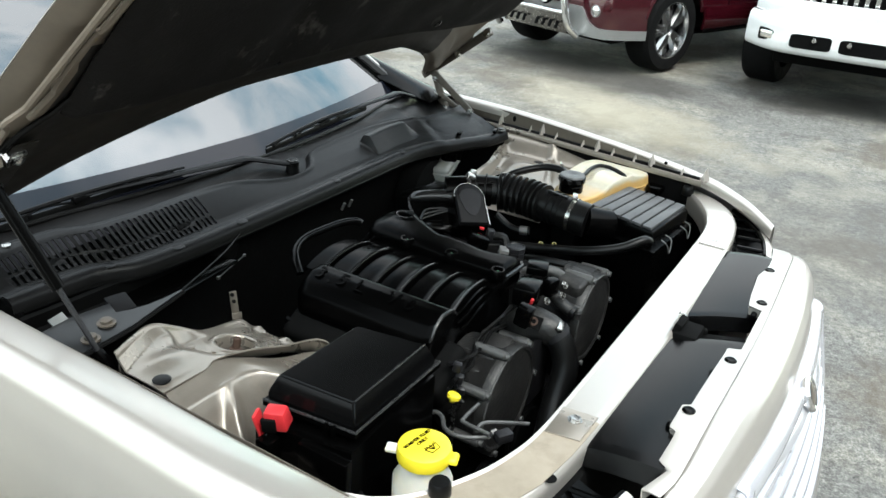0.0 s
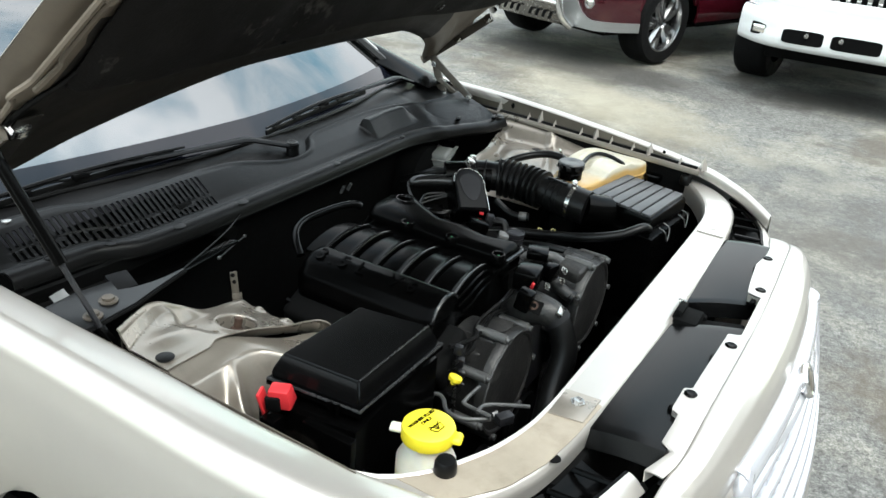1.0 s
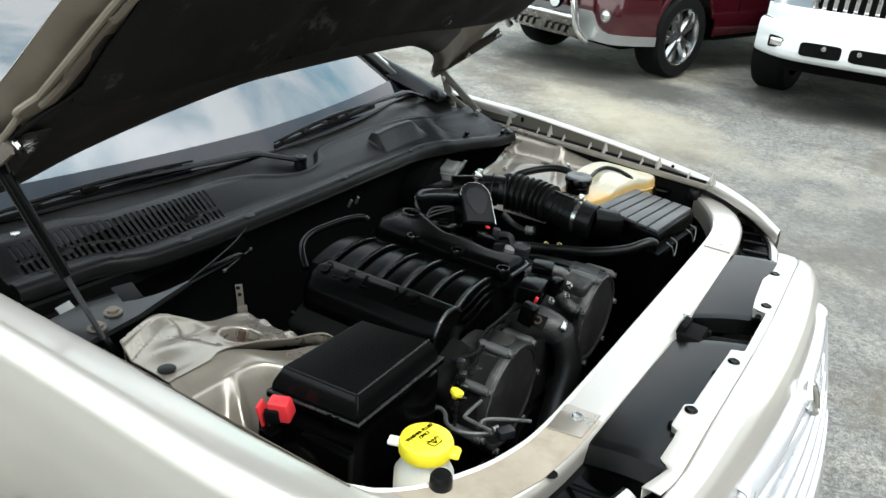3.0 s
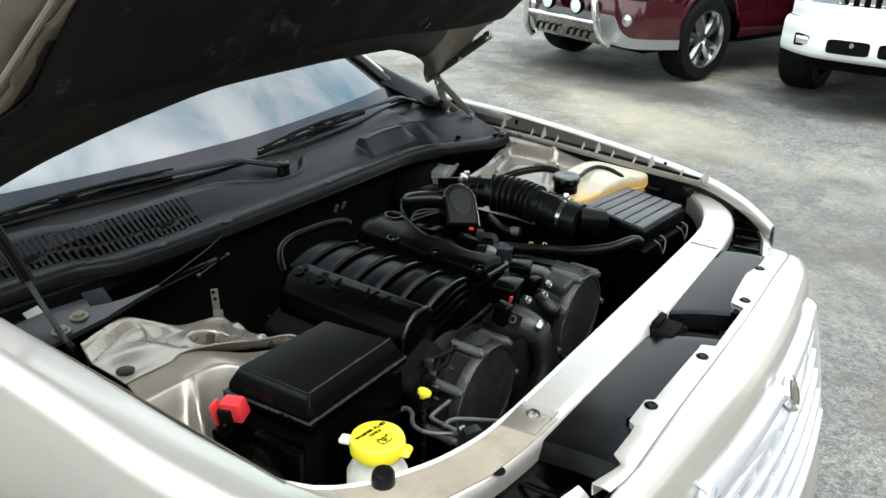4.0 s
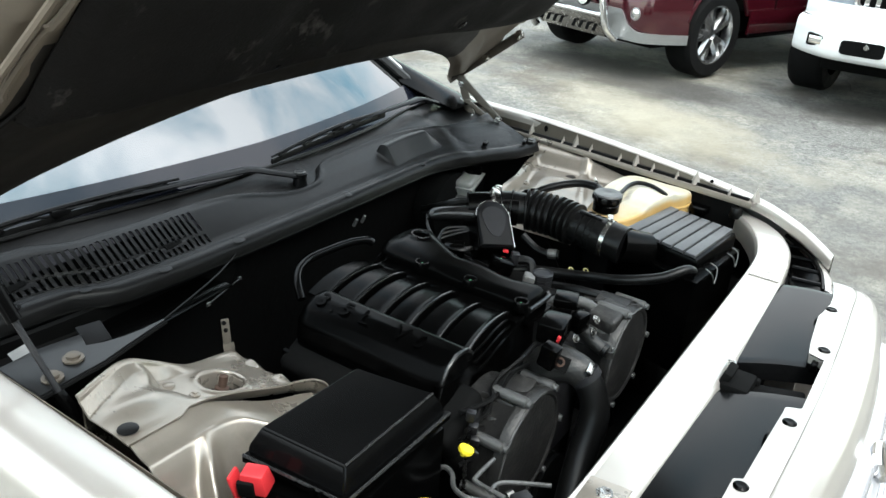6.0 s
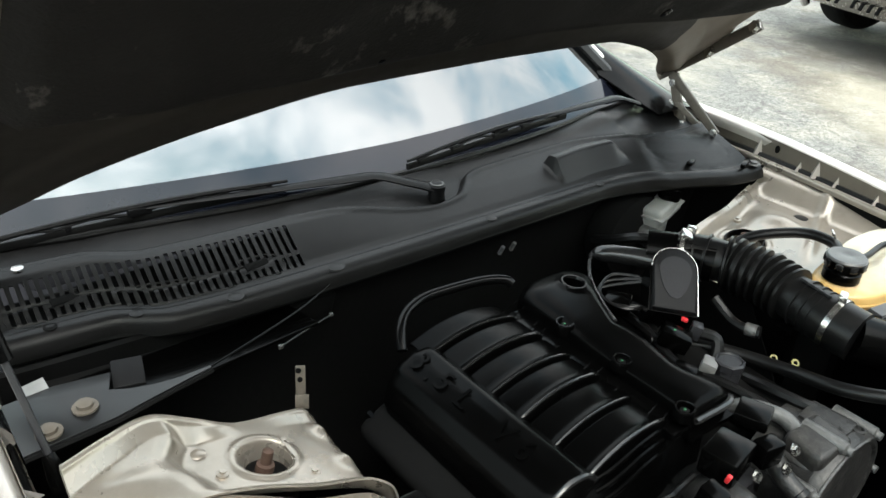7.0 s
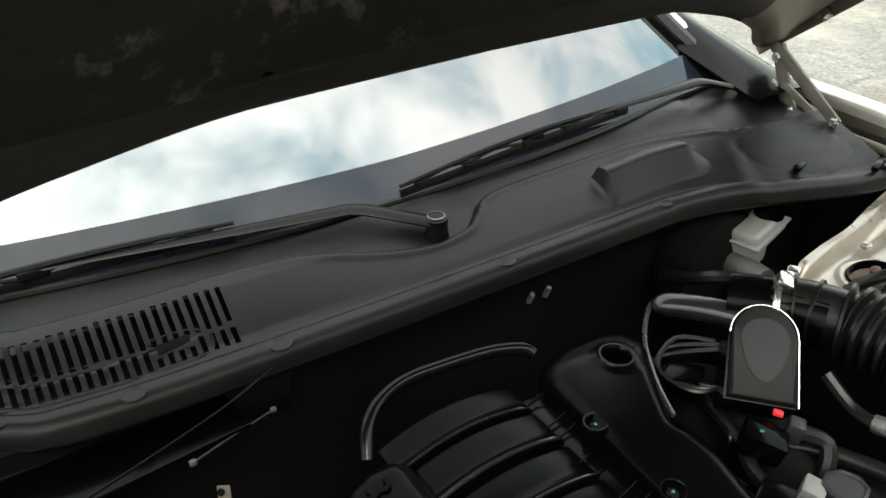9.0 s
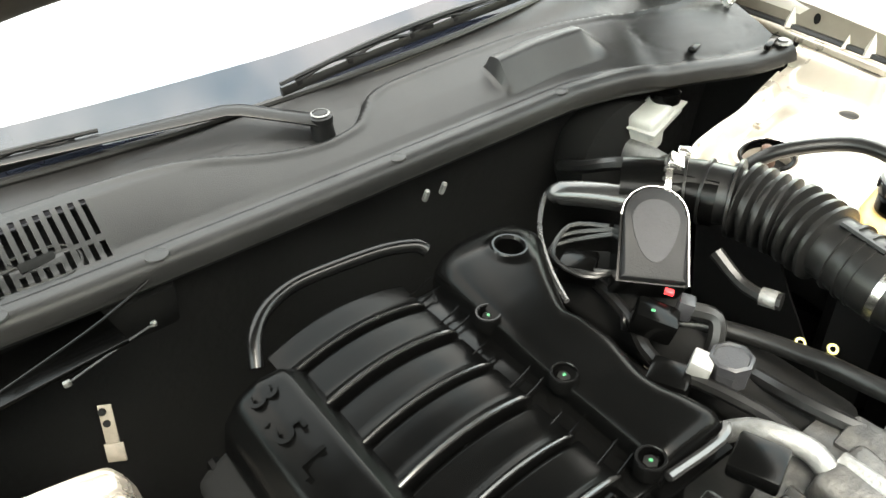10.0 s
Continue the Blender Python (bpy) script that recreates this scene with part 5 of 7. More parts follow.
# ---- engine bay: fixed panels ----
def bay_panels():
    part("bulkhead", sheet(lambda s, t: (-0.90 - 0.04 * math.sin(math.pi * t) + 0.015 * math.sin(9 * s), -0.82 + 1.64 * s, 0.95 - 0.60 * t), 30, 12, 0.01), DARK, car, "black bulkhead insulation")
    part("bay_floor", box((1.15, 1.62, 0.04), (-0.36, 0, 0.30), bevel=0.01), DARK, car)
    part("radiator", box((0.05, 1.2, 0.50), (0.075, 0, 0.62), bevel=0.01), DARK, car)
    part("fan_shroud", box((0.03, 1.05, 0.42), (0.02, 0, 0.64), bevel=0.012), BLACK, car)
    for sg in (-1, 1):
        def rear(y, sg=sg):
            if sg > 0:
                return lerp((0.445, 0.86), (-0.672, -0.755), y)
            return bend((0.425, 0.445, 0.554, 0.673, 0.74, 0.80), (-0.706, -0.718, -0.714, -0.718, -0.692, -0.661), y)

        def near_edge(y):
            return bend((0.425, 0.445, 0.46, 0.53, 0.60, 0.64, 0.678, 0.711, 0.80), (-0.482, -0.489, -0.497, -0.515, -0.537, -0.547, -0.552, -0.541, -0.541), y)

        def near_crest(y):
            return bend((0.425, 0.432, 0.445, 0.47, 0.554, 0.62, 0.673, 0.80), (0.800, 0.822, 0.838, 0.846, 0.866, 0.906, 0.936, 0.960), y)

        def near_lip(y):
            return bend((0.425, 0.432, 0.445, 0.46, 0.53, 0.60, 0.65, 0.69, 0.80), (0.835, 0.858, 0.872, 0.880, 0.894, 0.912, 0.920, 0.923, 0.927), y)

        def tower(s, t, sg=sg):
            """Near seat: it leans inwards, between a rear crest, a raised pan beside the wing and a free front lip."""
            y = 0.80 - 0.375 * t
            back, edge = rear(y), near_edge(y)
            x = back + (edge - back) * s
            seat = bend((0.425, 0.435, 0.445, 0.633, 0.80), (0.798, 0.820, 0.830, 0.880, 0.890), y)
            low = bend((-0.72, -0.69, -0.644, -0.596, -0.54), (0.660, 0.648, 0.668, 0.652, 0.640), x)
            pan = bend((0.60, 0.70, 0.80), (0.918, 0.924, 0.930), y)
            z = seat + (pan - seat) * bend((-0.022, -0.008, 0.012, 0.030), (0.0, 0.12, 0.88, 1.0), y - low)
            # step up to the rear crest, with a second line before it
            d = x - back
            z += (near_crest(y) - z) * lerp((0, 0.004, 0.008, 0.011, 0.028, 0.031), (1.0, 1.02, 0.94, 0.72, 0.06, 0.0), d)
            # free lip along the front
            z += (near_lip(y) - z) * bend((0, 0.008, 0.022, 0.036), (1.0, 0.88, 0.22, 0.0), edge - x)
            # cup round the damper rod, swelling in the pan, small swellings along the inner rim
            r = math.hypot(x + 0.626, y - 0.553)
            z -= 0.035 * max(0.0, min(1.0, (0.038 - r) / 0.006))
            z += 0.004 * math.exp(-((r - 0.044) / 0.006) ** 2)
            z += 0.007 * math.exp(-((x + 0.615) / 0.025) ** 2 - ((y - 0.735) / 0.04) ** 2)
            for bx in (-0.668, -0.591):
                z += 0.010 * math.exp(-((x - bx) / 0.016) ** 2 - ((y - 0.440) / 0.012) ** 2)
            return (x, sg * y, z)

        def apron(s, t, sg=sg):
            """Lower panel: almost flush with the pan, well below the free lip, with its own crest and one arm."""
            y = 0.795 - 0.355 * t
            x0 = near_edge(y) - 0.006
            x = x0 + (-0.24 - x0) * s
            start = near_lip(y) - bend((0.44, 0.55, 0.61, 0.645, 0.67, 0.80), (0.034, 0.030, 0.019, 0.010, 0.005, 0.004), y)
            ridge = bend((0.44, 0.55, 0.598, 0.632, 0.66, 0.80), (-0.415, -0.436, -0.456, -0.500, -0.509, -0.511), y)
            top = bend((0.44, 0.55, 0.632, 0.70, 0.80), (0.836, 0.868, 0.898, 0.903, 0.906), y)
            if x < ridge:
                return (x, sg * y, start + (top - start) * bend((0, 0.15, 0.75, 1.0), (0.0, 0.22, 0.88, 1.0), (x - x0) / (ridge - x0)))
            z = top - bend((0, 0.006, 0.016, 0.04, 0.08, 0.26), (0, 0.002, 0.014, 0.050, 0.095, 0.150), x - ridge)
            arm = y - 0.690 - 0.62 * (x + 0.508)
            z += 0.055 * math.exp(-(arm / 0.017) ** 2) * bend((0.0, 0.02, 0.06, 0.12, 0.22), (0, 0.30, 0.8, 0.7, 0.3), x - ridge)
            return (x, sg * y, z)

        def far_tower(s, t, sg=sg):
            """The far pan runs level under the tank, sunk inside its rear lip."""
            y = 0.86 - 0.405 * t
            back = rear(y)
            x = back + (-0.43 - back) * s
            d = x - back
            z = 0.888 + 0.012 * bend((0.45, 0.60, 0.76), (-0.6, 0.0, 1.0), y) + bend((0.78, 0.86), (0.0, 0.045), y)
            z += (0.914 - z) * math.exp(-(max(0.0, d - 0.008) / 0.014) ** 2) * (y < 0.83)
            # pressed hollow and swellings
            z -= 0.012 * math.exp(-((x + 0.69) / 0.030) ** 2 - ((y - 0.66) / 0.07) ** 2)
            z += 0.014 * math.exp(-((x + 0.60) / 0.05) ** 2 - ((y - 0.71) / 0.030) ** 2)
            z += 0.010 * math.exp(-((x + 0.50 + 0.4 * (y - 0.65)) / 0.012) ** 2) * bend((0.58, 0.66), (0, 1), y)
            z -= 0.05 * bend((0.445, 0.49), (1.0, 0.0), y)
            r = math.hypot(x + 0.606, y - 0.572)
            z -= 0.040 * max(0.0, min(1.0, (0.044 - r) / 0.006))
            z += 0.004 * math.exp(-((r - 0.050) / 0.006) ** 2)
            return (x, sg * y, z)

        tw = part("strut_tower", sheet(tower if sg < 0 else far_tower, 170, 100, 0.003), GOLD_IN, car, "dusty champagne suspension tower", smooth=60)
        cup = (-0.626, -0.553, 0.858, -13) if sg < 0 else (-0.607, 0.572, 0.892, 8)
        if sg < 0:
            part("apron", sheet(apron, 150, 130, 0.003), GOLD_IN, tw, smooth=60)
            # wall in near-black: the shade beside the engine is in its colour
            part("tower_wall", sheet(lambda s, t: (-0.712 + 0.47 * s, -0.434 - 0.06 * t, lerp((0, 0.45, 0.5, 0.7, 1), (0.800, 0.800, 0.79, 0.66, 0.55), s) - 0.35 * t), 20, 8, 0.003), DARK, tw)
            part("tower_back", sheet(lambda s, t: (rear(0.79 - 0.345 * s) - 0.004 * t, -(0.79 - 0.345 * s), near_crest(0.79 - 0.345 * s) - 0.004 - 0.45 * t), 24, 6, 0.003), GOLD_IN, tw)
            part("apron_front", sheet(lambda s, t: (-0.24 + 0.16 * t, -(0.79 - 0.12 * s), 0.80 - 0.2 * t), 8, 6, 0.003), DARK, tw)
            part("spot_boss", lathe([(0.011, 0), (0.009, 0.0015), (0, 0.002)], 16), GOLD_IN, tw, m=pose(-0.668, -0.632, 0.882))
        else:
            # far inner wall in the same near-black
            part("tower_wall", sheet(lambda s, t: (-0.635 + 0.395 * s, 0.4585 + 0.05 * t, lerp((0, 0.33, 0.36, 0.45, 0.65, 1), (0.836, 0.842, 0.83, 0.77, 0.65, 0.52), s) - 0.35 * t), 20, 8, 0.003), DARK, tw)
            part("tower_back", sheet(lambda s, t: (rear(0.79 - 0.345 * s) - 0.004 * t, 0.79 - 0.345 * s, lerp((0.445, 0.60, 0.70, 0.79), (0.862, 0.880, 0.912, 0.920), 0.79 - 0.345 * s) - 0.45 * t), 14, 6, 0.003), GOLD_IN, tw)
        cx, cy, cz, lean = cup
        part("damper_rod", lathe([(0.016, -0.05), (0.013, 0.0), (0.008, 0.002), (0.008, 0.022), (0.005, 0.024), (0, 0.024)], 12), RUST, tw, m=pose(cx, cy, cz - 0.004, sg * 14, 0, 0))
        part("damper_mount", lathe([(0.042, 0), (0.030, 0.008), (0.018, 0.014), (0, 0.015)], 22), DARK, tw, m=pose(cx, cy, cz - 0.030, lean, 0, 0))
        part("cup_ring", lathe([(0.037, -0.012), (0.038, 0.001), (0.040, 0.002), (0.043, -0.001)], 28), GOLD_IN if sg < 0 else BLACK, tw, m=pose(cx, cy, cz + 0.002, lean, 0, 0))
        s0 = None
        for x, y, z in ((-0.652, -0.513, 0.849), (-0.616, -0.621, 0.876), (-0.576, -0.505, 0.846)) if sg < 0 else ((-0.666, 0.632, 0.897), (-0.632, 0.512, 0.878), (-0.634, 0.616, 0.889)):
            m = pose(x, y, z, lean, 0, 0)
            s0 = again(s0, "stud", tw, m) if s0 else part("stud", lathe([(0.009, 0), (0.009, 0.006), (0.0045, 0.007), (0.0045, 0.010), (0, 0.010)], 8), GOLD_IN, tw, m=m)
        part("drain_hole", lathe([(0, 0.0), (0.014, 0.0), (0.016, 0.002), (0.012, 0.003), (0, 0.003)], 18), RUBBER, tw, m=pose(-0.568, -0.780, 0.9295) if sg < 0 else pose(-0.588, 0.762, 0.902))


bay_panels()


def rear_corner():
    # brace under the cowl with bolts and stickers
    outline = [(-0.706, -0.830), (-0.716, -0.713), (-0.727, -0.667), (-0.737, -0.620), (-0.747, -0.570), (-0.752, -0.570), (-0.750, -0.615), (-0.753, -0.648), (-0.762, -0.680), (-0.776, -0.706), (-0.814, -0.690), (-0.826, -0.763), (-0.820, -0.830)]
    br = part("brace", prism(outline, 0.950, 0.954, bevel=0.001), BRACE, car, "grey steel brace below the cowl")
    part("fold", sweep([(x + 0.003, y, 0.949) for x, y in outline[:5]], 0.004, 6), DARK, br)
    b0 = part("bolt", lathe([(0.017, 0), (0.017, 0.003), (0.011, 0.0035), (0.011, 0.009), (0.006, 0.010), (0, 0.010)], 14), HINGE, br, m=pose(-0.755, -0.742, 0.955))
    again(b0, "bolt", br, pose(-0.731, -0.793, 0.955))
    part("shelf", box((0.12, 0.46, 0.006), (-0.835, -0.60, 0.915), (0, -6, 6), bevel=0.002), BLACK, car, "black ledge under the cowl")
    part("sticker", box((0.002, 0.034, 0.036), (-0.825, -0.785, 0.950), (0, -48, 12)), STICKER, br, "plain pale sticker")
    part("relay_box", box((0.052, 0.044, 0.008), (-0.812, -0.668, 0.944), (0, 14, -14), bevel=0.003), LIDDARK, br)
    # upright tab with holes on the inner wing
    tab = part("bracket", box((0.003, 0.016, 0.056), (-0.760, -0.423, 0.852), (0, -18, -30), bevel=0.0015), HINGE, car, "pale painted bracket with holes")
    part("foot", box((0.003, 0.022, 0.024), (-0.748, -0.428, 0.822), (0, -18, -30), bevel=0.001), HINGE, tab)
    for z in (0.862, 0.877):
        part("hole", lathe([(0, 0), (0.0045, 0), (0.0045, 0.006), (0, 0.006)], 10), DARK, tab, m=pose(-0.760 - 0.28 * (z - 0.857), -0.423, z - 0.005, 0, 72, -30) @ Matrix.Translation((0, 0, -0.003)))
    # steel line clipped to the bulkhead, and two studs
    part("brake_line", sweep([(-0.782, -0.443, 0.917), (-0.797, -0.39, 0.919), (-0.815, -0.332, 0.918)], 0.0014, 6, smooth=3), CAPGREY, car, "thin dark steel line")
    part("line_clip", box((0.006, 0.008, 0.007), (-0.815, -0.332, 0.918), bevel=0.002), ALU, car)
    part("line_clip", box((0.006, 0.009, 0.008), (-0.782, -0.443, 0.917), bevel=0.002), ALU, car)
    part("cable", sweep([(-0.850, -0.300, 0.962), (-0.811, -0.381, 0.957), (-0.780, -0.470, 0.955), (-0.749, -0.574, 0.952), (-0.738, -0.62, 0.945)], 0.0016, 6, smooth=4), BLACK, car)
    for y in (0.243, 0.275):
        part("stud", lathe([(0.006, 0), (0.006, 0.028), (0.004, 0.030), (0, 0.030)], 8), WHITE, car, m=pose(-0.878, y - 0.135, 0.872, 0, 25, 0) @ Matrix.Diagonal((0.75, 0.75, 0.8, 1)))


rear_corner()

# ---- engine ----
engine = thing("engine", (-0.45, 0, 0.32), "dusty black six-cylinder engine with ribbed plastic intake", "engine")


def intake():
    base = part("intake_manifold", box((0.37, 0.38, 0.09), (-0.51, -0.11, 0.825), bevel=0.02), BLACK, engine, "black ribbed plastic intake manifold")
    # near rail with raised characters: a long rounded bar rolling down to the side
    def rail(s, t):
        x = -0.668 + 0.357 * s
        pr = ((-0.215, 0.888), (-0.228, 0.902), (-0.246, 0.914), (-0.278, 0.914), (-0.305, 0.900), (-0.325, 0.872), (-0.332, 0.84), (-0.325, 0.80))
        k = t * 7
        i = min(int(k), 6)
        w = k - i
        y, z = pr[i][0] * (1 - w) + pr[i + 1][0] * w, pr[i][1] * (1 - w) + pr[i + 1][1] * w
        r = bend((0, 0.04, 0.97, 1), (0.80, 1, 1, 0.92), s)
        return (x, -0.27 + (y + 0.27) * r, 0.86 + (z - 0.86) * r)
    part("plenum", sheet(rail, 40, 28), INTAKE, base, smooth=60)
    part("plenum_end", sheet(lambda s, t: tuple(Vector(rail(1, t)).lerp(Vector((-0.306, -0.27, 0.855)), s)), 4, 28), INTAKE, base)
    part("plenum_end", sheet(lambda s, t: tuple(Vector(rail(0, t)).lerp(Vector((-0.682, -0.27, 0.855)), s)), 4, 28), INTAKE, base)
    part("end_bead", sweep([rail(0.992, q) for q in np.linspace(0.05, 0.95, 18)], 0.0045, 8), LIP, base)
    part("flange", sweep([(-0.68, -0.342, 0.802), (-0.50, -0.346, 0.800), (-0.315, -0.342, 0.802)], 0.009, 8), INTAKE, base)
    # six broad arched runners, each with a raised lip along its front edge and a groove before the next
    def lip_x(k, s):
        return (-0.657 + 0.0685 * k) * (1 - s) + (-0.664 + 0.0662 * k) * s

    for k in range(6):
        wide = k % 2 == 1
        gap = 0.0060 if not wide else 0.0035

        def runner(s, t, k=k, wide=wide, gap=gap):
            x1 = lip_x(k, s)
            x0 = x1 - 0.056 if k == 0 else lip_x(k - 1, s) + gap
            crest = 0.007 if wide else 0.0045
            pr = ((0.0, -0.016), (0.01, -0.003), (0.05, -0.0005), (0.30, 0.0), (0.74, 0.0), (0.87, crest * 0.45), (0.93, crest * 0.9), (0.97, crest), (1.0, crest * 0.6), (1.012, -0.003), (1.015, -0.016))
            q = t * 10
            i = min(int(q), 9)
            w = q - i
            y = -0.242 + 0.197 * s
            arch = math.sin(math.pi * (0.05 + 0.90 * s)) ** 0.75
            return (x0 + (x1 - x0) * (pr[i][0] * (1 - w) + pr[i + 1][0] * w), y, 0.880 + 0.026 * arch + (pr[i][1] * (1 - w) + pr[i + 1][1] * w) * (1.0 if 0.02 < s < 0.98 else 0.6))
        rn = part("runner", sheet(runner, 26, 40), INTAKE, base, smooth=60)
        bead = [Vector(runner(q, 0.70)) for q in np.linspace(0.02, 0.98, 18)]
        rr = 0.0030 if wide else 0.0020
        # bead in the lighter black, a painted highlight along the lip
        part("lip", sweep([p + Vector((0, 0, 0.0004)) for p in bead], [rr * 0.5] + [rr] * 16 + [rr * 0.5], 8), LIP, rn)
    # ribbed front end below the last lip
    for k in range(3):
        part("end_rib", sweep([(-0.318 + 0.008 * k, -0.225 + 0.006 * k, 0.882 - 0.014 * k), (-0.312 + 0.008 * k, -0.19, 0.893 - 0.014 * k), (-0.318 + 0.008 * k, -0.13, 0.897 - 0.013 * k), (-0.326 + 0.008 * k, -0.07, 0.890 - 0.012 * k)], 0.004, 8, smooth=4), INTAKE, base)
    # bolt bed between runners and far plenum
    part("bolt_bed", box((0.38, 0.05, 0.02), (-0.50, -0.030, 0.874), bevel=0.004), BLACK, base)
    for k in range(6):
        for dx in (-0.004, -0.026):
            x = lip_x(k, 1) + dx
            part("web", sweep([(x, -0.056, 0.889), (x - 0.006, -0.030, 0.889), (x - 0.010, -0.008, 0.894)], 0.0014, 5), INTAKE, base)
    ear = None
    for x, y in ((-0.580, -0.012), (-0.454, -0.010), (-0.320, -0.024)):
        m = pose(x, y, 0.896)
        ear = again(ear, "ear", base, m) if ear else part("ear", lathe([(0.016, 0), (0.016, 0.018), (0.0145, 0.020), (0.0125, 0.020), (0.0125, 0.008), (0, 0.008)], 20), INTAKE, base, m=m)
        part("ear_rim", lathe([(0.0130, 0.0195), (0.0140, 0.0212), (0.0155, 0.0212), (0.0162, 0.0190)], 20), GLOSSY, base, m=m)
        part("bolt_head", lathe([(0.008, 0), (0.008, 0.007), (0.004, 0.008), (0, 0.008)], 6), DARK, base, m=pose(x, y, 0.904))
        part("paint_dab", lathe([(0.0024, 0), (0.0018, 0.001), (0, 0.001)], 8), GREEN, base, m=pose(x, y, 0.9122))
    # far plenum: a broad dome with a cap hole at the rear, waisted, then a square front end
    fx = (-0.734, -0.728, -0.715, -0.690, -0.660, -0.635, -0.600, -0.560, -0.530, -0.505, -0.470, -0.440, -0.400, -0.380, -0.353, -0.325, -0.308)
    fy1 = (0.085, 0.120, 0.140, 0.152, 0.147, 0.130, 0.108, 0.085, 0.072, 0.079, 0.081, 0.074, 0.065, 0.067, 0.077, 0.082, 0.076)

    def far(s, t):
        x = -0.734 + 0.426 * s
        y0 = bend((-0.734, -0.726, -0.712, -0.690, -0.60, -0.30), (0.065, 0.035, 0.006, -0.012, -0.016, -0.018), x)
        y1 = bend(fx, fy1, x)
        h = bend((-0.734, -0.722, -0.700, -0.66, -0.58, -0.45, -0.325, -0.312, -0.308), (0.893, 0.906, 0.918, 0.926, 0.922, 0.915, 0.915, 0.909, 0.894), x)
        q = 2 * t - 1
        # rounded shoulders, then the wall
        edge = abs(q) / 0.86
        soft = bend((-0.70, -0.50), (0.020, 0.012), x)
        z = h - soft * min(edge, 1.0) ** 5 - max(0.0, edge - 1.0) * 0.24
        y = (y0 + y1) / 2 + (y1 - y0) / 2 * max(-1.0, min(1.0, q / 0.90))
        d = math.hypot((x + 0.652) * 0.95, y - 0.083)
        if d < 0.021:
            z -= 0.024
        elif d < 0.034:
            z += 0.003 * (1 - (d - 0.021) / 0.013)
        return (x, y, z)
    fp = part("far_plenum", sheet(far, 120, 64), INTAKE, base, smooth=60)
    part("hole_rim", lathe([(0.019, -0.002), (0.021, 0.003), (0.0235, 0.003), (0.026, -0.001)], 28), GLOSSY, fp, m=pose(-0.652, 0.083, 0.926, -4, 3, 0))
    # pale bead: the bright sheen of the plenum edge is in its colour
    edge = [far(q, 0.955) for q in np.linspace(0.04, 0.985, 44)]
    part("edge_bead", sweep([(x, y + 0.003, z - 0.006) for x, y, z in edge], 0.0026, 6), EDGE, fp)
    part("lower_flange", sheet(lambda s, t: (-0.70 + 0.40 * s, -0.02 + (bend(fx, fy1, -0.70 + 0.40 * s) + 0.034) * t, 0.868 - 0.006 * t), 40, 4, 0.008), INTAKE, base)
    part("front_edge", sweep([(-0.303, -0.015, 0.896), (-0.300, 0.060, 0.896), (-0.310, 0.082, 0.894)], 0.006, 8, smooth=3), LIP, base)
    # pipe bowing round the back
    part("breather_pipe", sweep([(-0.715, -0.255, 0.872), (-0.742, -0.240, 0.895), (-0.765, -0.212, 0.907), (-0.778, -0.165, 0.913), (-0.773, -0.103, 0.915), (-0.765, -0.038, 0.913), (-0.752, 0.003, 0.908), (-0.742, 0.015, 0.90)], 0.0098, 12, smooth=5), GLOSSY, base)
    # bright steel sliver added for the white sheen at a runner foot
    part("runner_clip", box((0.042, 0.012, 0.004), (-0.560, -0.224, 0.889), (25, 0, -6), bevel=0.001), STEEL, base)
    # front end of the intake
    part("front_wall", sheet(lambda s, t: (-0.322 + 0.008 * t + 0.008 * math.sin(12 * s), -0.33 + 0.37 * s, 0.872 - 0.16 * t), 16, 6, 0.01), BLACK, base)
    return base


manifold = intake()


def raised_text(text, size, m, material, parent, name="lettering", depth=0.0015):
    cu = bpy.data.curves.new(name, "FONT")
    cu.body, cu.size, cu.extrude, cu.bevel_depth = text, size, depth, 0.0003
    cu.align_x, cu.align_y = "CENTER", "CENTER"
    tmp = bpy.data.objects.new(name, cu)
    me = bpy.data.meshes.new_from_object(tmp)
    bpy.data.objects.remove(tmp)
    me.materials.append(material)
    return link(name, me, parent, "", m)


for ch, x in (("3", -0.630), (".", -0.600), ("5", -0.570), ("L", -0.522), ("V", -0.436), ("6", -0.392)):
    raised_text(ch, 0.050, pose(x, -0.283, 0.9135 - (0.004 if ch == "." else 0), 16, 0, 0), INTAKE, manifold, "letter", 0.0016)


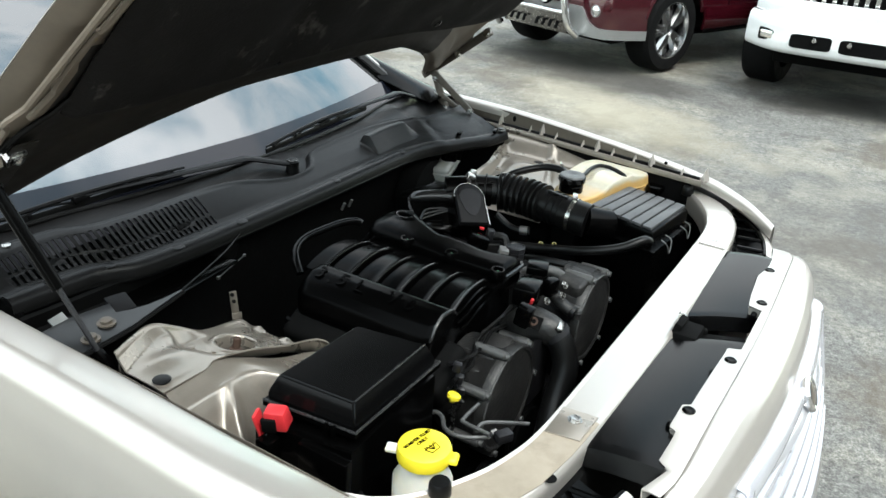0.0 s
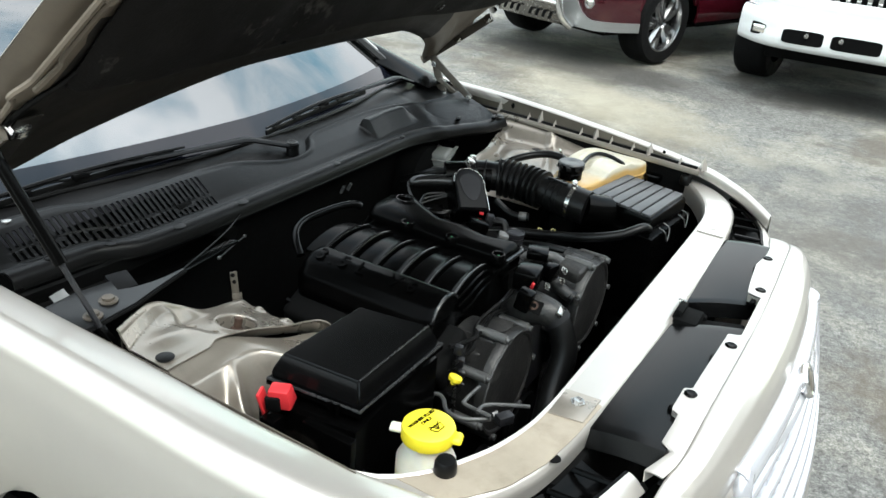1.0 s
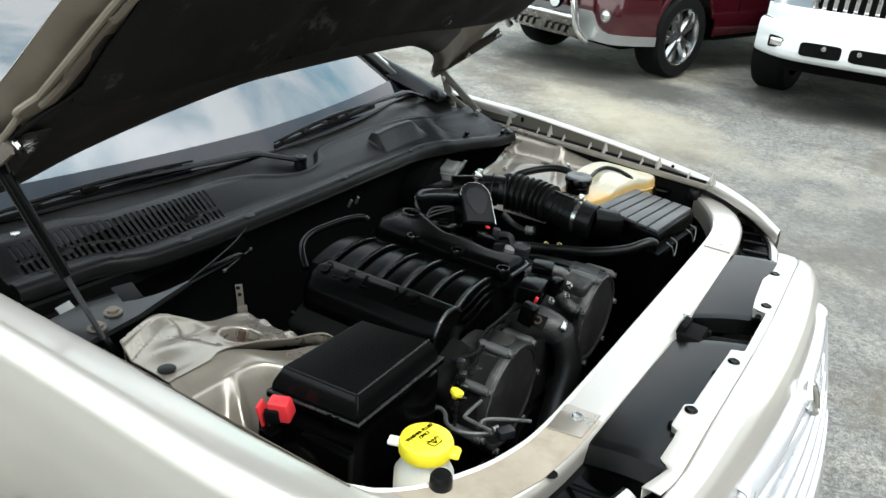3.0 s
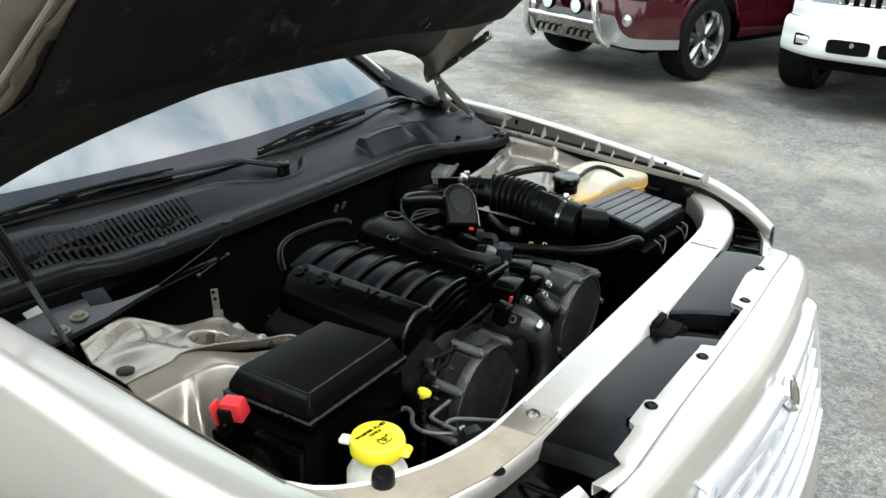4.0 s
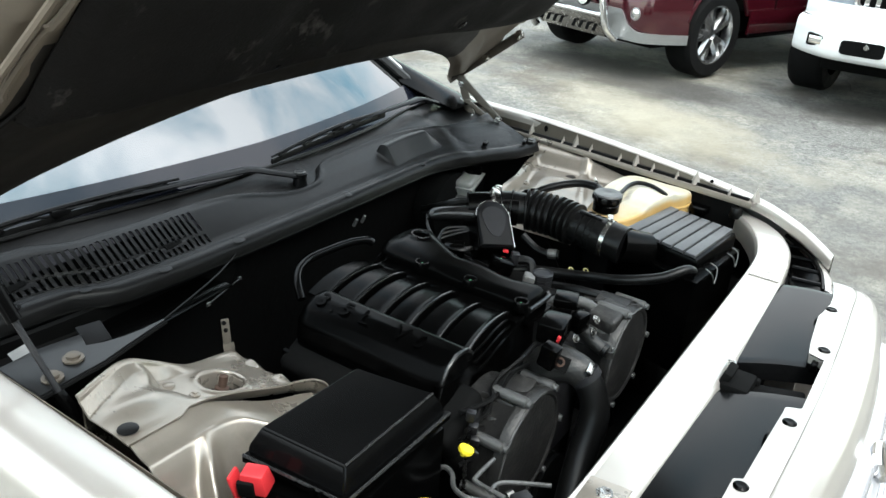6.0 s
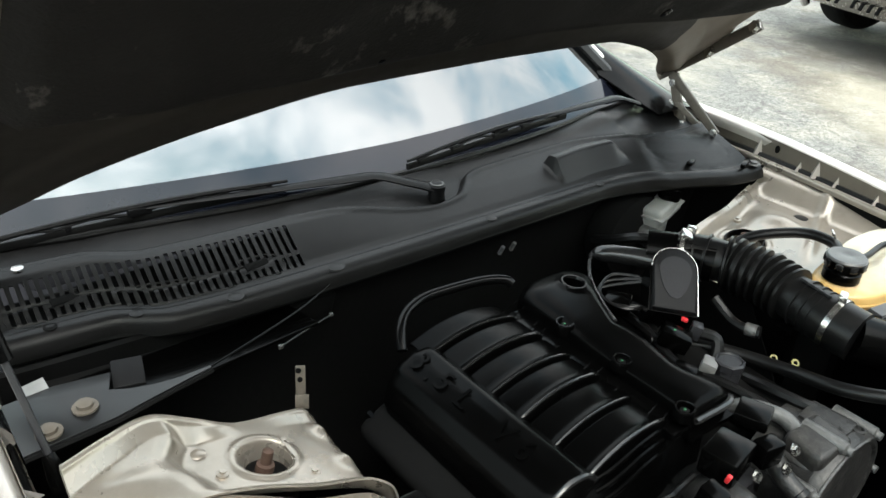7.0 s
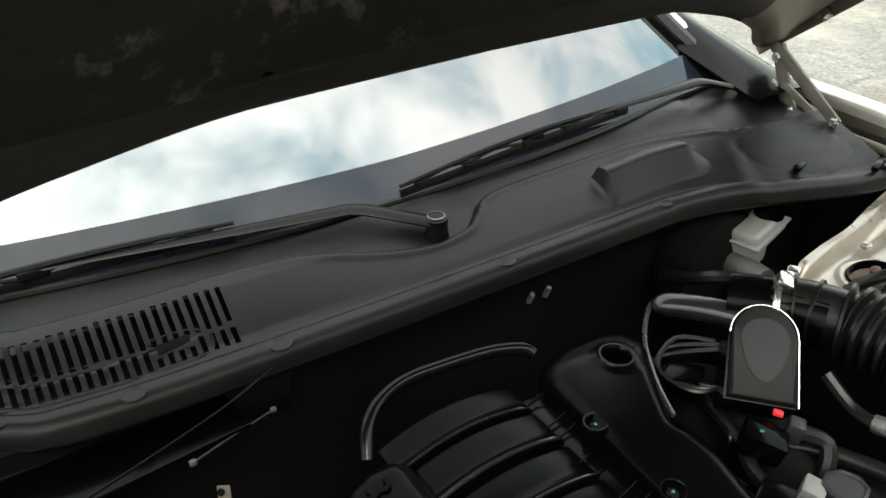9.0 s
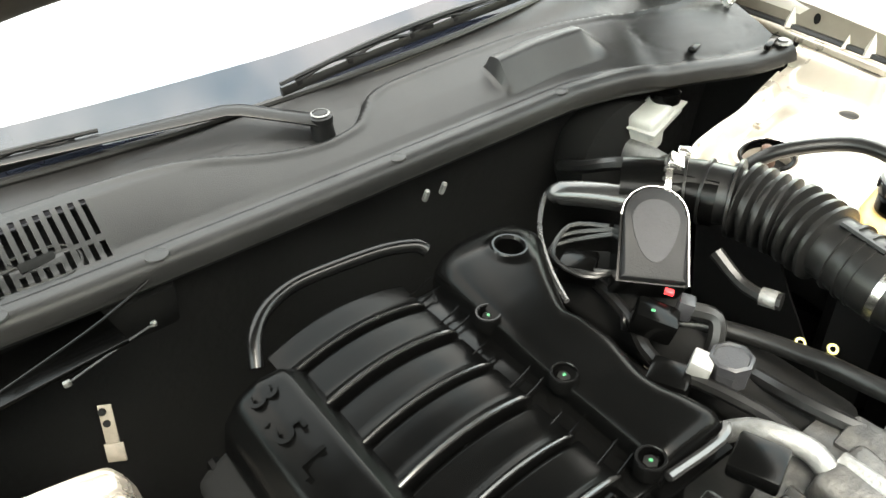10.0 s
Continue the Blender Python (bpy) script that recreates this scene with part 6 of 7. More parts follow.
def engine_block():
    part("block", box((0.46, 0.44, 0.40), (-0.47, -0.03, 0.58), bevel=0.03), DARK, engine, "dark engine block")
    for sg, y in ((-1, -0.30), (1, 0.24)):
        part("rocker_cover", box((0.42, 0.13, 0.08), (-0.47, y, 0.79), (sg * -28, 0, 0), bevel=0.02, seg=3), DARK, engine)
    # cam drive covers: two round housings and a middle plate
    for y, z, r, x in ((-0.185, 0.705, 0.125, -0.240), (0.185, 0.752, 0.115, -0.200)):
        m = pose(x, y, z, 0, 90, 0)
        cv = part("cam_cover", lathe([(r - 0.012, -0.07), (r - 0.010, -0.02), (r - 0.004, 0.030), (r, 0.034), (r, 0.050), (r - 0.004, 0.055), (r - 0.010, 0.055), (r - 0.014, 0.051), (r - 0.05, 0.053), (0.03, 0.054), (0, 0.054)], 48), CAST, engine, "grimy grey cast drive cover", m=m)
        for a in (0.25, 1.0, 1.9, 2.8, 3.8, 4.7, 5.6):
            part("boss", lathe([(0.011, -0.02), (0.011, 0.050), (0.008, 0.052), (0.007, 0.053), (0.007, 0.060), (0, 0.060)], 10), ALU, cv, m=pose(x, y - (r + 0.004) * math.sin(a), z + (r + 0.004) * math.cos(a), 0, 90, 0))
        # paler metal bead along one arc of the rim
        part("worn_rim", sweep([(x + 0.056, y - (r - 0.003) * math.sin(a), z + (r - 0.003) * math.cos(a)) for a in np.linspace(-0.3, 1.7, 22)], 0.0022, 6), ALU, cv)
        part("saddle", box((0.075, 0.050, 0.016), (x - 0.005, y + 0.020, z + r - 0.010), (8, 0, 4), bevel=0.005), CAST, cv)
        part("rib", box((0.070, 0.007, 0.012), (x - 0.008, y - 0.040, z + r - 0.016), (-20, 0, 0), bevel=0.002), CAST, cv)
        part("rib", box((0.070, 0.007, 0.012), (x - 0.008, y - 0.072, z + r - 0.036), (-38, 0, 0), bevel=0.002), CAST, cv)
    part("middle_cover", box((0.05, 0.26, 0.26), (-0.25, 0.01, 0.66), bevel=0.015), CAPGREY, engine)
    part("upper_cover", box((0.075, 0.085, 0.050), (-0.190, 0.150, 0.848), (10, 4, -6), bevel=0.010, seg=3, taper=(0.004, 0.006)), CAST, engine, "grimy cast cover with bolt ears")
    for x, y, z, h in ((-0.163, 0.222, 0.838, 0.026), (-0.178, 0.205, 0.842, 0.022), (-0.150, 0.075, 0.800, 0.016)):
        part("cover_ear", lathe([(0.010, 0), (0.010, h), (0.0065, h + 0.001), (0.0055, h - 0.004), (0, h - 0.004)], 12), CAST, engine, m=pose(x, y, z))
    part("by_pass_pipe", sweep([(-0.215, 0.075, 0.842), (-0.190, 0.065, 0.832), (-0.160, 0.062, 0.822)], (0.017, 0.016, 0.015), 12, smooth=3), CAST, engine)
    part("pipe_cap", lathe([(0.016, 0), (0.016, 0.008), (0.010, 0.009), (0, 0.007)], 16), RUBBER, engine, m=pose(-0.160, 0.062, 0.822, 0, 110, 0))
    # thermostat housing and the big radiator hose
    th = part("water_neck", sweep([(-0.245, -0.045, 0.79), (-0.215, -0.055, 0.825), (-0.175, -0.055, 0.832), (-0.15, -0.048, 0.82)], (0.045, 0.043, 0.034, 0.031), 16, smooth=4), CAST, engine, "grimy cast water neck")
    part("neck_pocket", prism([(-0.018, -0.016), (0.020, -0.012), (0.016, 0.018), (-0.010, 0.014)], 0.0, 0.004), DARK, th, m=pose(-0.190, -0.088, 0.852, 52, 12, 0))
    part("neck_seal", lathe([(0.008, 0), (0.010, 0.002), (0.006, 0.002), (0.005, 0)], 14), RUST, th, m=pose(-0.189, -0.090, 0.856, 52, 12, 0))
    hc = part("hose_clamp", sweep([(-0.154, -0.049, 0.825), (-0.144, -0.047, 0.813)], 0.0325, 18), CAPGREY, engine)
    part("clamp_screw", box((0.016, 0.034, 0.010), (-0.138, -0.060, 0.846), (0, 40, 12), bevel=0.003), STEEL, hc, "bright clamp screw")
    part("radiator_hose", sweep([(-0.165, -0.05, 0.826), (-0.135, -0.047, 0.798), (-0.112, -0.06, 0.745), (-0.108, -0.11, 0.67), (-0.085, -0.20, 0.60), (-0.04, -0.30, 0.56), (0.03, -0.36, 0.55)], 0.030, 14, smooth=5), RUBBER, engine, "thick black radiator hose")
    # sensor block with a red lock tab
    sb = part("coil_connector", box((0.055, 0.07, 0.045), (-0.235, -0.035, 0.890), (0, 0, 10), bevel=0.006), BLACK, engine, "black wiring connector with red lock tab")
    part("lock_tab", box((0.007, 0.006, 0.016), (-0.207, -0.072, 0.892), (0, 15, 0), bevel=0.002), RED, sb)
    part("plug", box((0.03, 0.04, 0.04), (-0.21, 0.03, 0.885), (0, 0, -12), bevel=0.005), BLACK, sb)
    part("plug", box((0.035, 0.03, 0.05), (-0.205, -0.11, 0.875), (0, 10, 0), bevel=0.005), BLACK, sb)
    part("plug_top", box((0.05, 0.05, 0.02), (-0.255, 0.055, 0.91), (0, 0, 20), bevel=0.004), BLACK, sb)
    for k, (x, y, z) in enumerate(((-0.20, -0.005, 0.865), (-0.185, 0.05, 0.86), (-0.195, 0.085, 0.87))):
        part("bolt", bolt(0.007, 0.007), STEEL, engine, m=pose(x, y, z, 0, 60, 0))
    # wiring along the intake front
    rnd = random.Random(4)
    for k in range(7):
        z = 0.85 - 0.02 * k
        pts = [(-0.255 + rnd.uniform(-0.01, 0.012), -0.33 + 0.035 * j + rnd.uniform(-0.01, 0.01), z - 0.02 * math.sin(j * 0.8 + k) + rnd.uniform(-0.008, 0.008)) for j in range(8)]
        part("wiring", sweep(pts, 0.0045, 6, smooth=3), RUBBER, engine)
    for k in range(6):
        part("harness_clip", box((0.018, 0.014, 0.022), (-0.245, -0.325 + 0.012 * k, 0.84 - 0.035 * k), (10 * k, 5, 20), bevel=0.003), CAPGREY, engine)
    # belt pulleys below
    for y, z, r in ((-0.05, 0.52, 0.07), (0.14, 0.55, 0.05), (-0.25, 0.50, 0.055)):
        part("pulley", lathe([(0, 0), (r, 0), (r, 0.008), (r - 0.008, 0.012), (r, 0.016), (r, 0.024), (0.02, 0.024), (0, 0.03)], 28), DARK, engine, m=pose(-0.21, y, z, 0, 90, 0))
    # oil filler and white connector beside the far plenum
    part("oil_cap", lathe([(0.024, 0), (0.024, 0.02), (0.026, 0.022), (0.026, 0.034), (0.022, 0.036), (0.020, 0.033), (0, 0.033)], 8), CAPGREY, engine, "grey eight-sided filler cap", m=pose(-0.372, 0.178, 0.850))
    part("white_plug", box((0.026, 0.030, 0.022), (-0.392, 0.150, 0.873), (0, 10, 25), bevel=0.003), WHITE, engine, "white wiring plug")
    part("coil", box((0.05, 0.045, 0.035), (-0.41, 0.12, 0.85), (0, 0, 25), bevel=0.005), BLACK, engine)
    part("harness", sweep([(-0.62, 0.20, 0.84), (-0.52, 0.17, 0.85), (-0.44, 0.13, 0.855), (-0.36, 0.145, 0.86), (-0.29, 0.16, 0.855), (-0.22, 0.15, 0.85)], 0.009, 8, smooth=4), RUBBER, engine)
    part("harness", sweep([(-0.355, 0.21, 0.845), (-0.30, 0.20, 0.86), (-0.25, 0.21, 0.86), (-0.2, 0.235, 0.85)], 0.010, 8, smooth=4), RUBBER, engine)
    part("grey_pipe", sweep([(-0.33, 0.12, 0.835), (-0.30, 0.13, 0.86), (-0.25, 0.145, 0.865), (-0.22, 0.14, 0.86)], 0.013, 10, smooth=4), ALU, engine)
    faded = mat("faded_yellow_mark", (0.16, 0.145, 0.04), 0.5, 0, 0, 0.2, 12.0)
    for k, (x, y) in enumerate(((-0.255, 0.305), (-0.225, 0.325))):
        part("paint_mark", lathe([(0.0075, 0), (0.0065, 0.001), (0.004, 0.001), (0.0035, 0.0)], 10), faded, engine, m=pose(x - 0.092, y - 0.025, 0.862, 20, 30, 0))
    # dipstick
    ds = part("dipstick", lathe([(0.007, -0.016), (0.010, -0.006), (0.0175, -0.004), (0.0185, 0.001), (0.0175, 0.006), (0.013, 0.0075), (0, 0.006)], 18), YELLOW, engine, "yellow dipstick handle", m=pose(-0.223, -0.371, 0.805, -16, 12, 0) @ Matrix.Scale(0.78, 4))
    part("tube", sweep([(-0.223, -0.371, 0.79), (-0.222, -0.368, 0.70), (-0.25, -0.33, 0.55)], 0.004, 8, smooth=3), STEEL, ds)


engine_block()


def throttle():
    th = thing("throttle_body", (-0.56, 0.28, 0.80), "black throttle body with arched grey lid and bright rim", "engine part")
    T, B = Vector((-0.578, 0.267, 0.975)), Vector((-0.505, 0.190, 0.900))
    up = (T - B).normalized()
    across = Vector((0.59, 0.81, 0)).normalized()
    across = (across - up * across.dot(up)).normalized()
    nrm = across.cross(up).normalized()
    m = Matrix((across, up, nrm)).transposed().to_4x4()
    m.translation = (T + B) / 2
    def arch(w, h, n=14):
        out = [(-w * 1.04, -h), (w * 1.04, -h)]
        for k in range(n + 1):
            a = math.pi * k / n
            out.append((w * math.cos(a), h - w + w * math.sin(a)))
        return out
    part("lid", prism(arch(0.039, 0.062), 0.0, 0.012, bevel=0.005), LIDDARK, th, "grey arched plastic lid", m=m)
    part("oval_pad", prism([(0.030 * math.cos(a) * (1 + 0.16 * min(0.0, math.sin(a))), 0.016 + (0.028 if a < math.pi else 0.056) * math.sin(a)) for a in np.linspace(0, 2 * math.pi, 36, endpoint=False)], 0.012, 0.0134), PADGREY, th, m=m)
    # painted highlight: a bright steel strip along the glossy black lid edge
    rim = [(x, y, 0.006) for x, y in arch(0.0425, 0.0645)][1:]
    part("rim", sweep(rim, 0.0013, 6), STEEL, th, "bright rim, its gloss highlight painted as steel", m=m)
    part("housing", prism(arch(0.043, 0.065), -0.06, 0.0), BLACK, th, m=m)
    # bore joining the hose
    part("bore", sweep([(-0.66, 0.30, 0.925), (-0.60, 0.345, 0.930), (-0.55, 0.37, 0.930)], 0.042, 18), BLACK, th)
    part("clamp_tab", box((0.025, 0.03, 0.022), (-0.605, 0.34, 0.968), (0, 20, 35), bevel=0.003), STEEL, th, "bright clamp screw")
    part("clamp_tab", box((0.018, 0.018, 0.026), (-0.612, 0.366, 0.968), (0, 0, 30), bevel=0.003), STEEL, th)
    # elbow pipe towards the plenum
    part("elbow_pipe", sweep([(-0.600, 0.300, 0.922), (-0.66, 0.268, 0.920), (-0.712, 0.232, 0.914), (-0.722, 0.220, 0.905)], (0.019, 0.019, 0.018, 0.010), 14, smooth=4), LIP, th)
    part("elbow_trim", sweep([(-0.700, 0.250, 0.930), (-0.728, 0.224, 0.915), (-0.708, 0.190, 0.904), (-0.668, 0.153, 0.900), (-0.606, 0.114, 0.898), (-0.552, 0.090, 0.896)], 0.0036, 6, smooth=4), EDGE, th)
    for k in range(3):
        part("wire_loop", sweep([(-0.62 + 0.01 * k, 0.235, 0.905), (-0.66, 0.20 - 0.012 * k, 0.90 - 0.01 * k), (-0.64, 0.15, 0.885 - 0.008 * k), (-0.585, 0.155 + 0.01 * k, 0.88), (-0.565, 0.195, 0.88)], 0.0035, 6, smooth=4), RUBBER, th)
    part("frame_plate", box((0.05, 0.045, 0.03), (-0.615, 0.175, 0.868), (0, 0, 35), bevel=0.004), BLACK, th)
    pl = part("sensor_plug", box((0.055, 0.04, 0.035), (-0.475, 0.165, 0.875), (0, 15, 35), bevel=0.006), BLACK, th)
    part("lock_tab", box((0.012, 0.008, 0.006), (-0.485, 0.20, 0.895), (0, 10, 35), bevel=0.001), RED, pl)
    part("latch", box((0.02, 0.022, 0.03), (-0.462, 0.205, 0.882), (0, 10, 35), bevel=0.003), CAPGREY, pl)
    part("paint_dab", lathe([(0.003, 0), (0, 0.001)], 8), GREEN, pl, m=pose(-0.475, 0.16, 0.8945))
    part("harness", sweep([(-0.455, 0.21, 0.88), (-0.43, 0.225, 0.875), (-0.415, 0.21, 0.85), (-0.42, 0.19, 0.81)], 0.011, 8, smooth=4), RUBBER, th)
    part("hose_nipple", sweep([(-0.50, 0.31, 0.895), (-0.46, 0.31, 0.872), (-0.43, 0.31, 0.868), (-0.40, 0.318, 0.87)], (0.010, 0.009, 0.009, 0.012), 8, smooth=3), RUBBER, th)
    part("nipple_clamp", sweep([(-0.425, 0.311, 0.868), (-0.405, 0.316, 0.87)], 0.0125, 10), ALU, th)


throttle()


def intake_hose():
    hz = thing("intake_hose", (-0.45, 0.37, 0.80), "black ribbed rubber air intake hose", "hose")
    path = [(-0.615, 0.335, 0.928), (-0.575, 0.362, 0.932), (-0.52, 0.385, 0.934), (-0.45, 0.395, 0.932), (-0.38, 0.385, 0.928), (-0.32, 0.375, 0.925), (-0.26, 0.375, 0.92)]
    part("tube", sweep(path, (0.043, 0.043, 0.040, 0.040, 0.043, 0.046, 0.046), 22, smooth=6), RUBBER, hz)
    pv = [Vector(p) for p in path]
    def at(s):
        k = s * (len(pv) - 1)
        i = min(int(k), len(pv) - 2)
        return pv[i].lerp(pv[i + 1], k - i)
    for k in range(9):
        s = 0.30 + 0.040 * k
        part("ridge", sweep([at(s - 0.013), at(s - 0.006), at(s + 0.006), at(s + 0.013)], (0.044, 0.054, 0.054, 0.044), 24), RUBBER, hz)
    for s in (0.10, 0.19, 0.70, 0.755, 0.80):
        part("rib", sweep([at(s - 0.006), at(s + 0.006)], 0.0475, 22), RUBBER, hz)
    part("long_rib", sweep([tuple(at(s) + Vector((0, -0.01, 0.046))) for s in (0.66, 0.72, 0.78, 0.83)], 0.004, 6), RUBBER, hz)
    part("clamp", sweep([at(0.86), at(0.89)], 0.0485, 24), STEEL, hz, "steel hose clamp")
    part("clamp_screw", box((0.014, 0.026, 0.016), tuple(at(0.875) + Vector((0, 0.0, 0.052))), (0, 0, 20), bevel=0.003), STEEL, hz)
    part("clamp", sweep([at(0.015), at(0.045)], 0.0455, 24), STEEL, hz, "steel hose clamp")


intake_hose()


def air_box():
    ab = thing("air_filter_box", (-0.18, 0.54, 0.62), "black plastic air filter box with grooved lid", "filter box")
    out = [(-0.300, 0.460), (-0.088, 0.400), (-0.064, 0.636), (-0.262, 0.680)]
    part("body", prism([(-0.306, 0.450), (-0.080, 0.388), (-0.054, 0.648), (-0.268, 0.694)], 0.62, 0.875, bevel=0.006), BLACK, ab)
    lid = part("lid", prism(out, 0.873, 0.928, bevel=0.014), BLACK, ab, "dark grey grooved lid")
    part("seam", prism([(-0.310, 0.446), (-0.076, 0.384), (-0.050, 0.652), (-0.271, 0.698)], 0.868, 0.878, bevel=0.002), BLACK, ab)
    # raised strips leave narrow grooves
    c = [Vector((x, y, 0)) for x, y in out]
    for k in range(6):
        a, b = (k + 0.06 + 0.25) / 6.5, (k + 0.94 + 0.25) / 6.5
        q = [c[0].lerp(c[1], a), c[0].lerp(c[1], b), c[3].lerp(c[2], b), c[3].lerp(c[2], a)]
        mid = sum(q, Vector()) / 4
        q = [mid + (p - mid) * 0.965 + (p - mid).normalized() * -0.0005 for p in q]
        part("strip", prism([(p.x, p.y) for p in q], 0.926, 0.934, bevel=0.003), LIDGREY, lid)
    part("outlet", sweep([(-0.272, 0.378, 0.915), (-0.245, 0.40, 0.908), (-0.225, 0.43, 0.900)], 0.044, 20), BLACK, ab)
    for x, y in ((-0.072, 0.47), (-0.058, 0.60)):
        part("clasp", sweep([(x - 0.006, y - 0.02, 0.89), (x + 0.012, y - 0.02, 0.88), (x + 0.016, y, 0.85), (x + 0.012, y + 0.02, 0.88), (x - 0.006, y + 0.02, 0.89)], 0.0018, 6, smooth=3), ALU, ab, "bent wire clasp")


air_box()


def fluid_level(m, z, colour):
    """Tints a translucent wall below the level of the fluid behind it."""
    nt = m.node_tree
    N, L = nt.nodes.new, nt.links.new
    b = nt.nodes["Principled BSDF"]
    was = b.inputs["Base Color"].links[0].from_socket
    ge, xyz, no = N("ShaderNodeNewGeometry"), N("ShaderNodeSeparateXYZ"), N("ShaderNodeTexNoise")
    no.inputs["Scale"].default_value, no.inputs["Detail"].default_value = 16, 4
    L(ge.outputs["Position"], xyz.inputs[0])
    L(ge.outputs["Position"], no.inputs[0])
    ad = N("ShaderNodeMath")
    ad.operation, ad.inputs[1].default_value = "MULTIPLY_ADD", 0.020
    L(no.outputs[0], ad.inputs[0])
    L(xyz.outputs[2], ad.inputs[2])
    r = N("ShaderNodeMapRange")
    r.inputs[1].default_value, r.inputs[2].default_value, r.inputs[3].default_value, r.inputs[4].default_value = z + 0.004, z + 0.017, 1.0, 0.0
    L(ad.outputs[0], r.inputs[0])
    k = N("ShaderNodeMixRGB")
    L(r.outputs[0], k.inputs[0])
    L(was, k.inputs[1])
    k.inputs[2].default_value = (*colour, 1)
    L(k.outputs[0], b.inputs["Base Color"])
    return m


def coolant():
    ct = thing("coolant_tank", (-0.33, 0.66, 0.70), "yellowed translucent plastic coolant tank", "tank")
    tank = fluid_level(mat("yellowed_plastic", (0.44, 0.415, 0.33), 0.36, 0, 0, 0.15, 9.0, dirt=(0.50, 0.42, 0.26), dirt_amount=0.5, sub=0.25), 0.940, (0.46, 0.30, 0.11))
    shape = [(-0.412, 0.480), (-0.430, 0.560), (-0.436, 0.660), (-0.412, 0.792), (-0.300, 0.800), (-0.236, 0.794), (-0.234, 0.745), (-0.262, 0.690), (-0.276, 0.630), (-0.285, 0.555), (-0.312, 0.484), (-0.365, 0.450)]
    groove = [Vector(p) for p in ((-0.366, 0.60), (-0.372, 0.66), (-0.362, 0.705), (-0.325, 0.712), (-0.283, 0.695))]

    def rim(s):
        n = len(shape)
        i = int(s * n) % n
        w = s * n - int(s * n)
        p = [Vector((*shape[(i + q) % n], 0)) for q in (-1, 0, 1, 2)]
        return 0.5 * (2 * p[1] + (p[2] - p[0]) * w + (2 * p[0] - 5 * p[1] + 4 * p[2] - p[3]) * w * w + (3 * p[1] - p[0] - 3 * p[2] + p[3]) * w ** 3)

    def crown(x, y):
        """A low shelf under the cap, a raised saddle behind it with a groove for the thin hose."""
        z = bend((0.45, 0.535, 0.575, 0.625, 0.66, 0.80), (0.934, 0.938, 0.942, 0.955, 0.957, 0.952), y + 0.35 * (x + 0.36))
        d = min((Vector((x, y)) - a.lerp(b, q)).length for a, b in zip(groove, groove[1:]) for q in (0, 0.33, 0.66, 1))
        return z - 0.008 * math.exp(-(d / 0.012) ** 2) + 0.0035 * math.exp(-((d - 0.026) / 0.010) ** 2)

    def top(s, t):
        e = rim(s)
        q = e.lerp(Vector((-0.345, 0.625, 0)), bend((0, 0.2, 0.4, 1), (0.0, 0.02, 0.09, 1.0), t))
        return (q.x, q.y, 0.915 + (crown(q.x, q.y) - 0.915) * bend((0, 0.2, 0.4, 0.55), (0.0, 0.68, 0.95, 1.0), t))
    part("tank", sheet(top, 96, 40), tank, ct, smooth=70)
    part("tank_lower", sheet(lambda s, t: (rim(s).x, rim(s).y, 0.845 + 0.070 * t), 96, 4), tank, ct, "amber coolant showing through the tank", smooth=70)
    part("tank_seam", sweep([(*rim(q / 72).xy, 0.915) for q in range(73)], 0.0028, 6), tank, ct)
    part("cradle", prism([(-0.43, 0.52), (-0.40, 0.48), (-0.33, 0.48), (-0.28, 0.54), (-0.24, 0.72), (-0.25, 0.79), (-0.38, 0.80), (-0.42, 0.70)], 0.62, 0.85), DARK, ct)
    part("neck", lathe([(0.034, 0), (0.034, 0.018), (0.030, 0.022), (0, 0.022)], 24), BLACK, ct, m=pose(-0.372, 0.512, 0.938))
    cap = part("cap", lathe([(0.033, 0), (0.036, 0.003), (0.036, 0.018), (0.031, 0.022), (0.0, 0.022)], 20), BLACK, ct, "black pressure cap", m=pose(-0.372, 0.512, 0.960))
    for k in range(9):
        a = 2 * math.pi * k / 9
        part("cap_grip", box((0.007, 0.015, 0.014), bevel=0.002), LIP, cap, m=pose(-0.372 + 0.035 * math.cos(a), 0.512 + 0.035 * math.sin(a), 0.974, 0, 0, math.degrees(a)))
    # grey disc: the sky's gloss on black plastic put into the colour
    part("cap_top", lathe([(0.036, -0.002), (0.037, 0.001), (0.034, 0.004), (0.012, 0.005), (0.010, 0.004), (0, 0.004)], 28), LIDGREY, cap, "black cap top, sky gloss painted grey", m=pose(-0.372, 0.512, 0.982))
    part("overflow_hose", sweep([(-0.370, 0.560, 0.964), (-0.368, 0.60, 0.962), (-0.373, 0.66, 0.962), (-0.362, 0.705, 0.962), (-0.325, 0.712, 0.960), (-0.283, 0.695, 0.955), (-0.275, 0.688, 0.950)], 0.0062, 8, smooth=5), RUBBER, ct)
    part("feed_hose", sweep([(-0.402, 0.548, 0.964), (-0.432, 0.578, 0.966), (-0.490, 0.575, 0.962), (-0.56, 0.52, 0.94), (-0.60, 0.49, 0.90)], 0.011, 10, smooth=5), RUBBER, ct)
    part("hose_clip", sweep([(-0.428, 0.577, 0.976), (-0.432, 0.574, 0.985), (-0.444, 0.590, 0.985), (-0.440, 0.592, 0.974)], 0.0022, 6), STEEL, ct, "bright spring clip")
    part("filler_cap", lathe([(0.026, 0), (0.028, 0.004), (0.028, 0.016), (0.024, 0.019), (0, 0.019)], 22), BLACK, ct, "black screw cap", m=pose(-0.203, 0.778, 0.900))
    part("filler_neck", lathe([(0.018, -0.15), (0.018, 0.0), (0, 0.0)], 14), BLACK, ct, m=pose(-0.203, 0.778, 0.90))


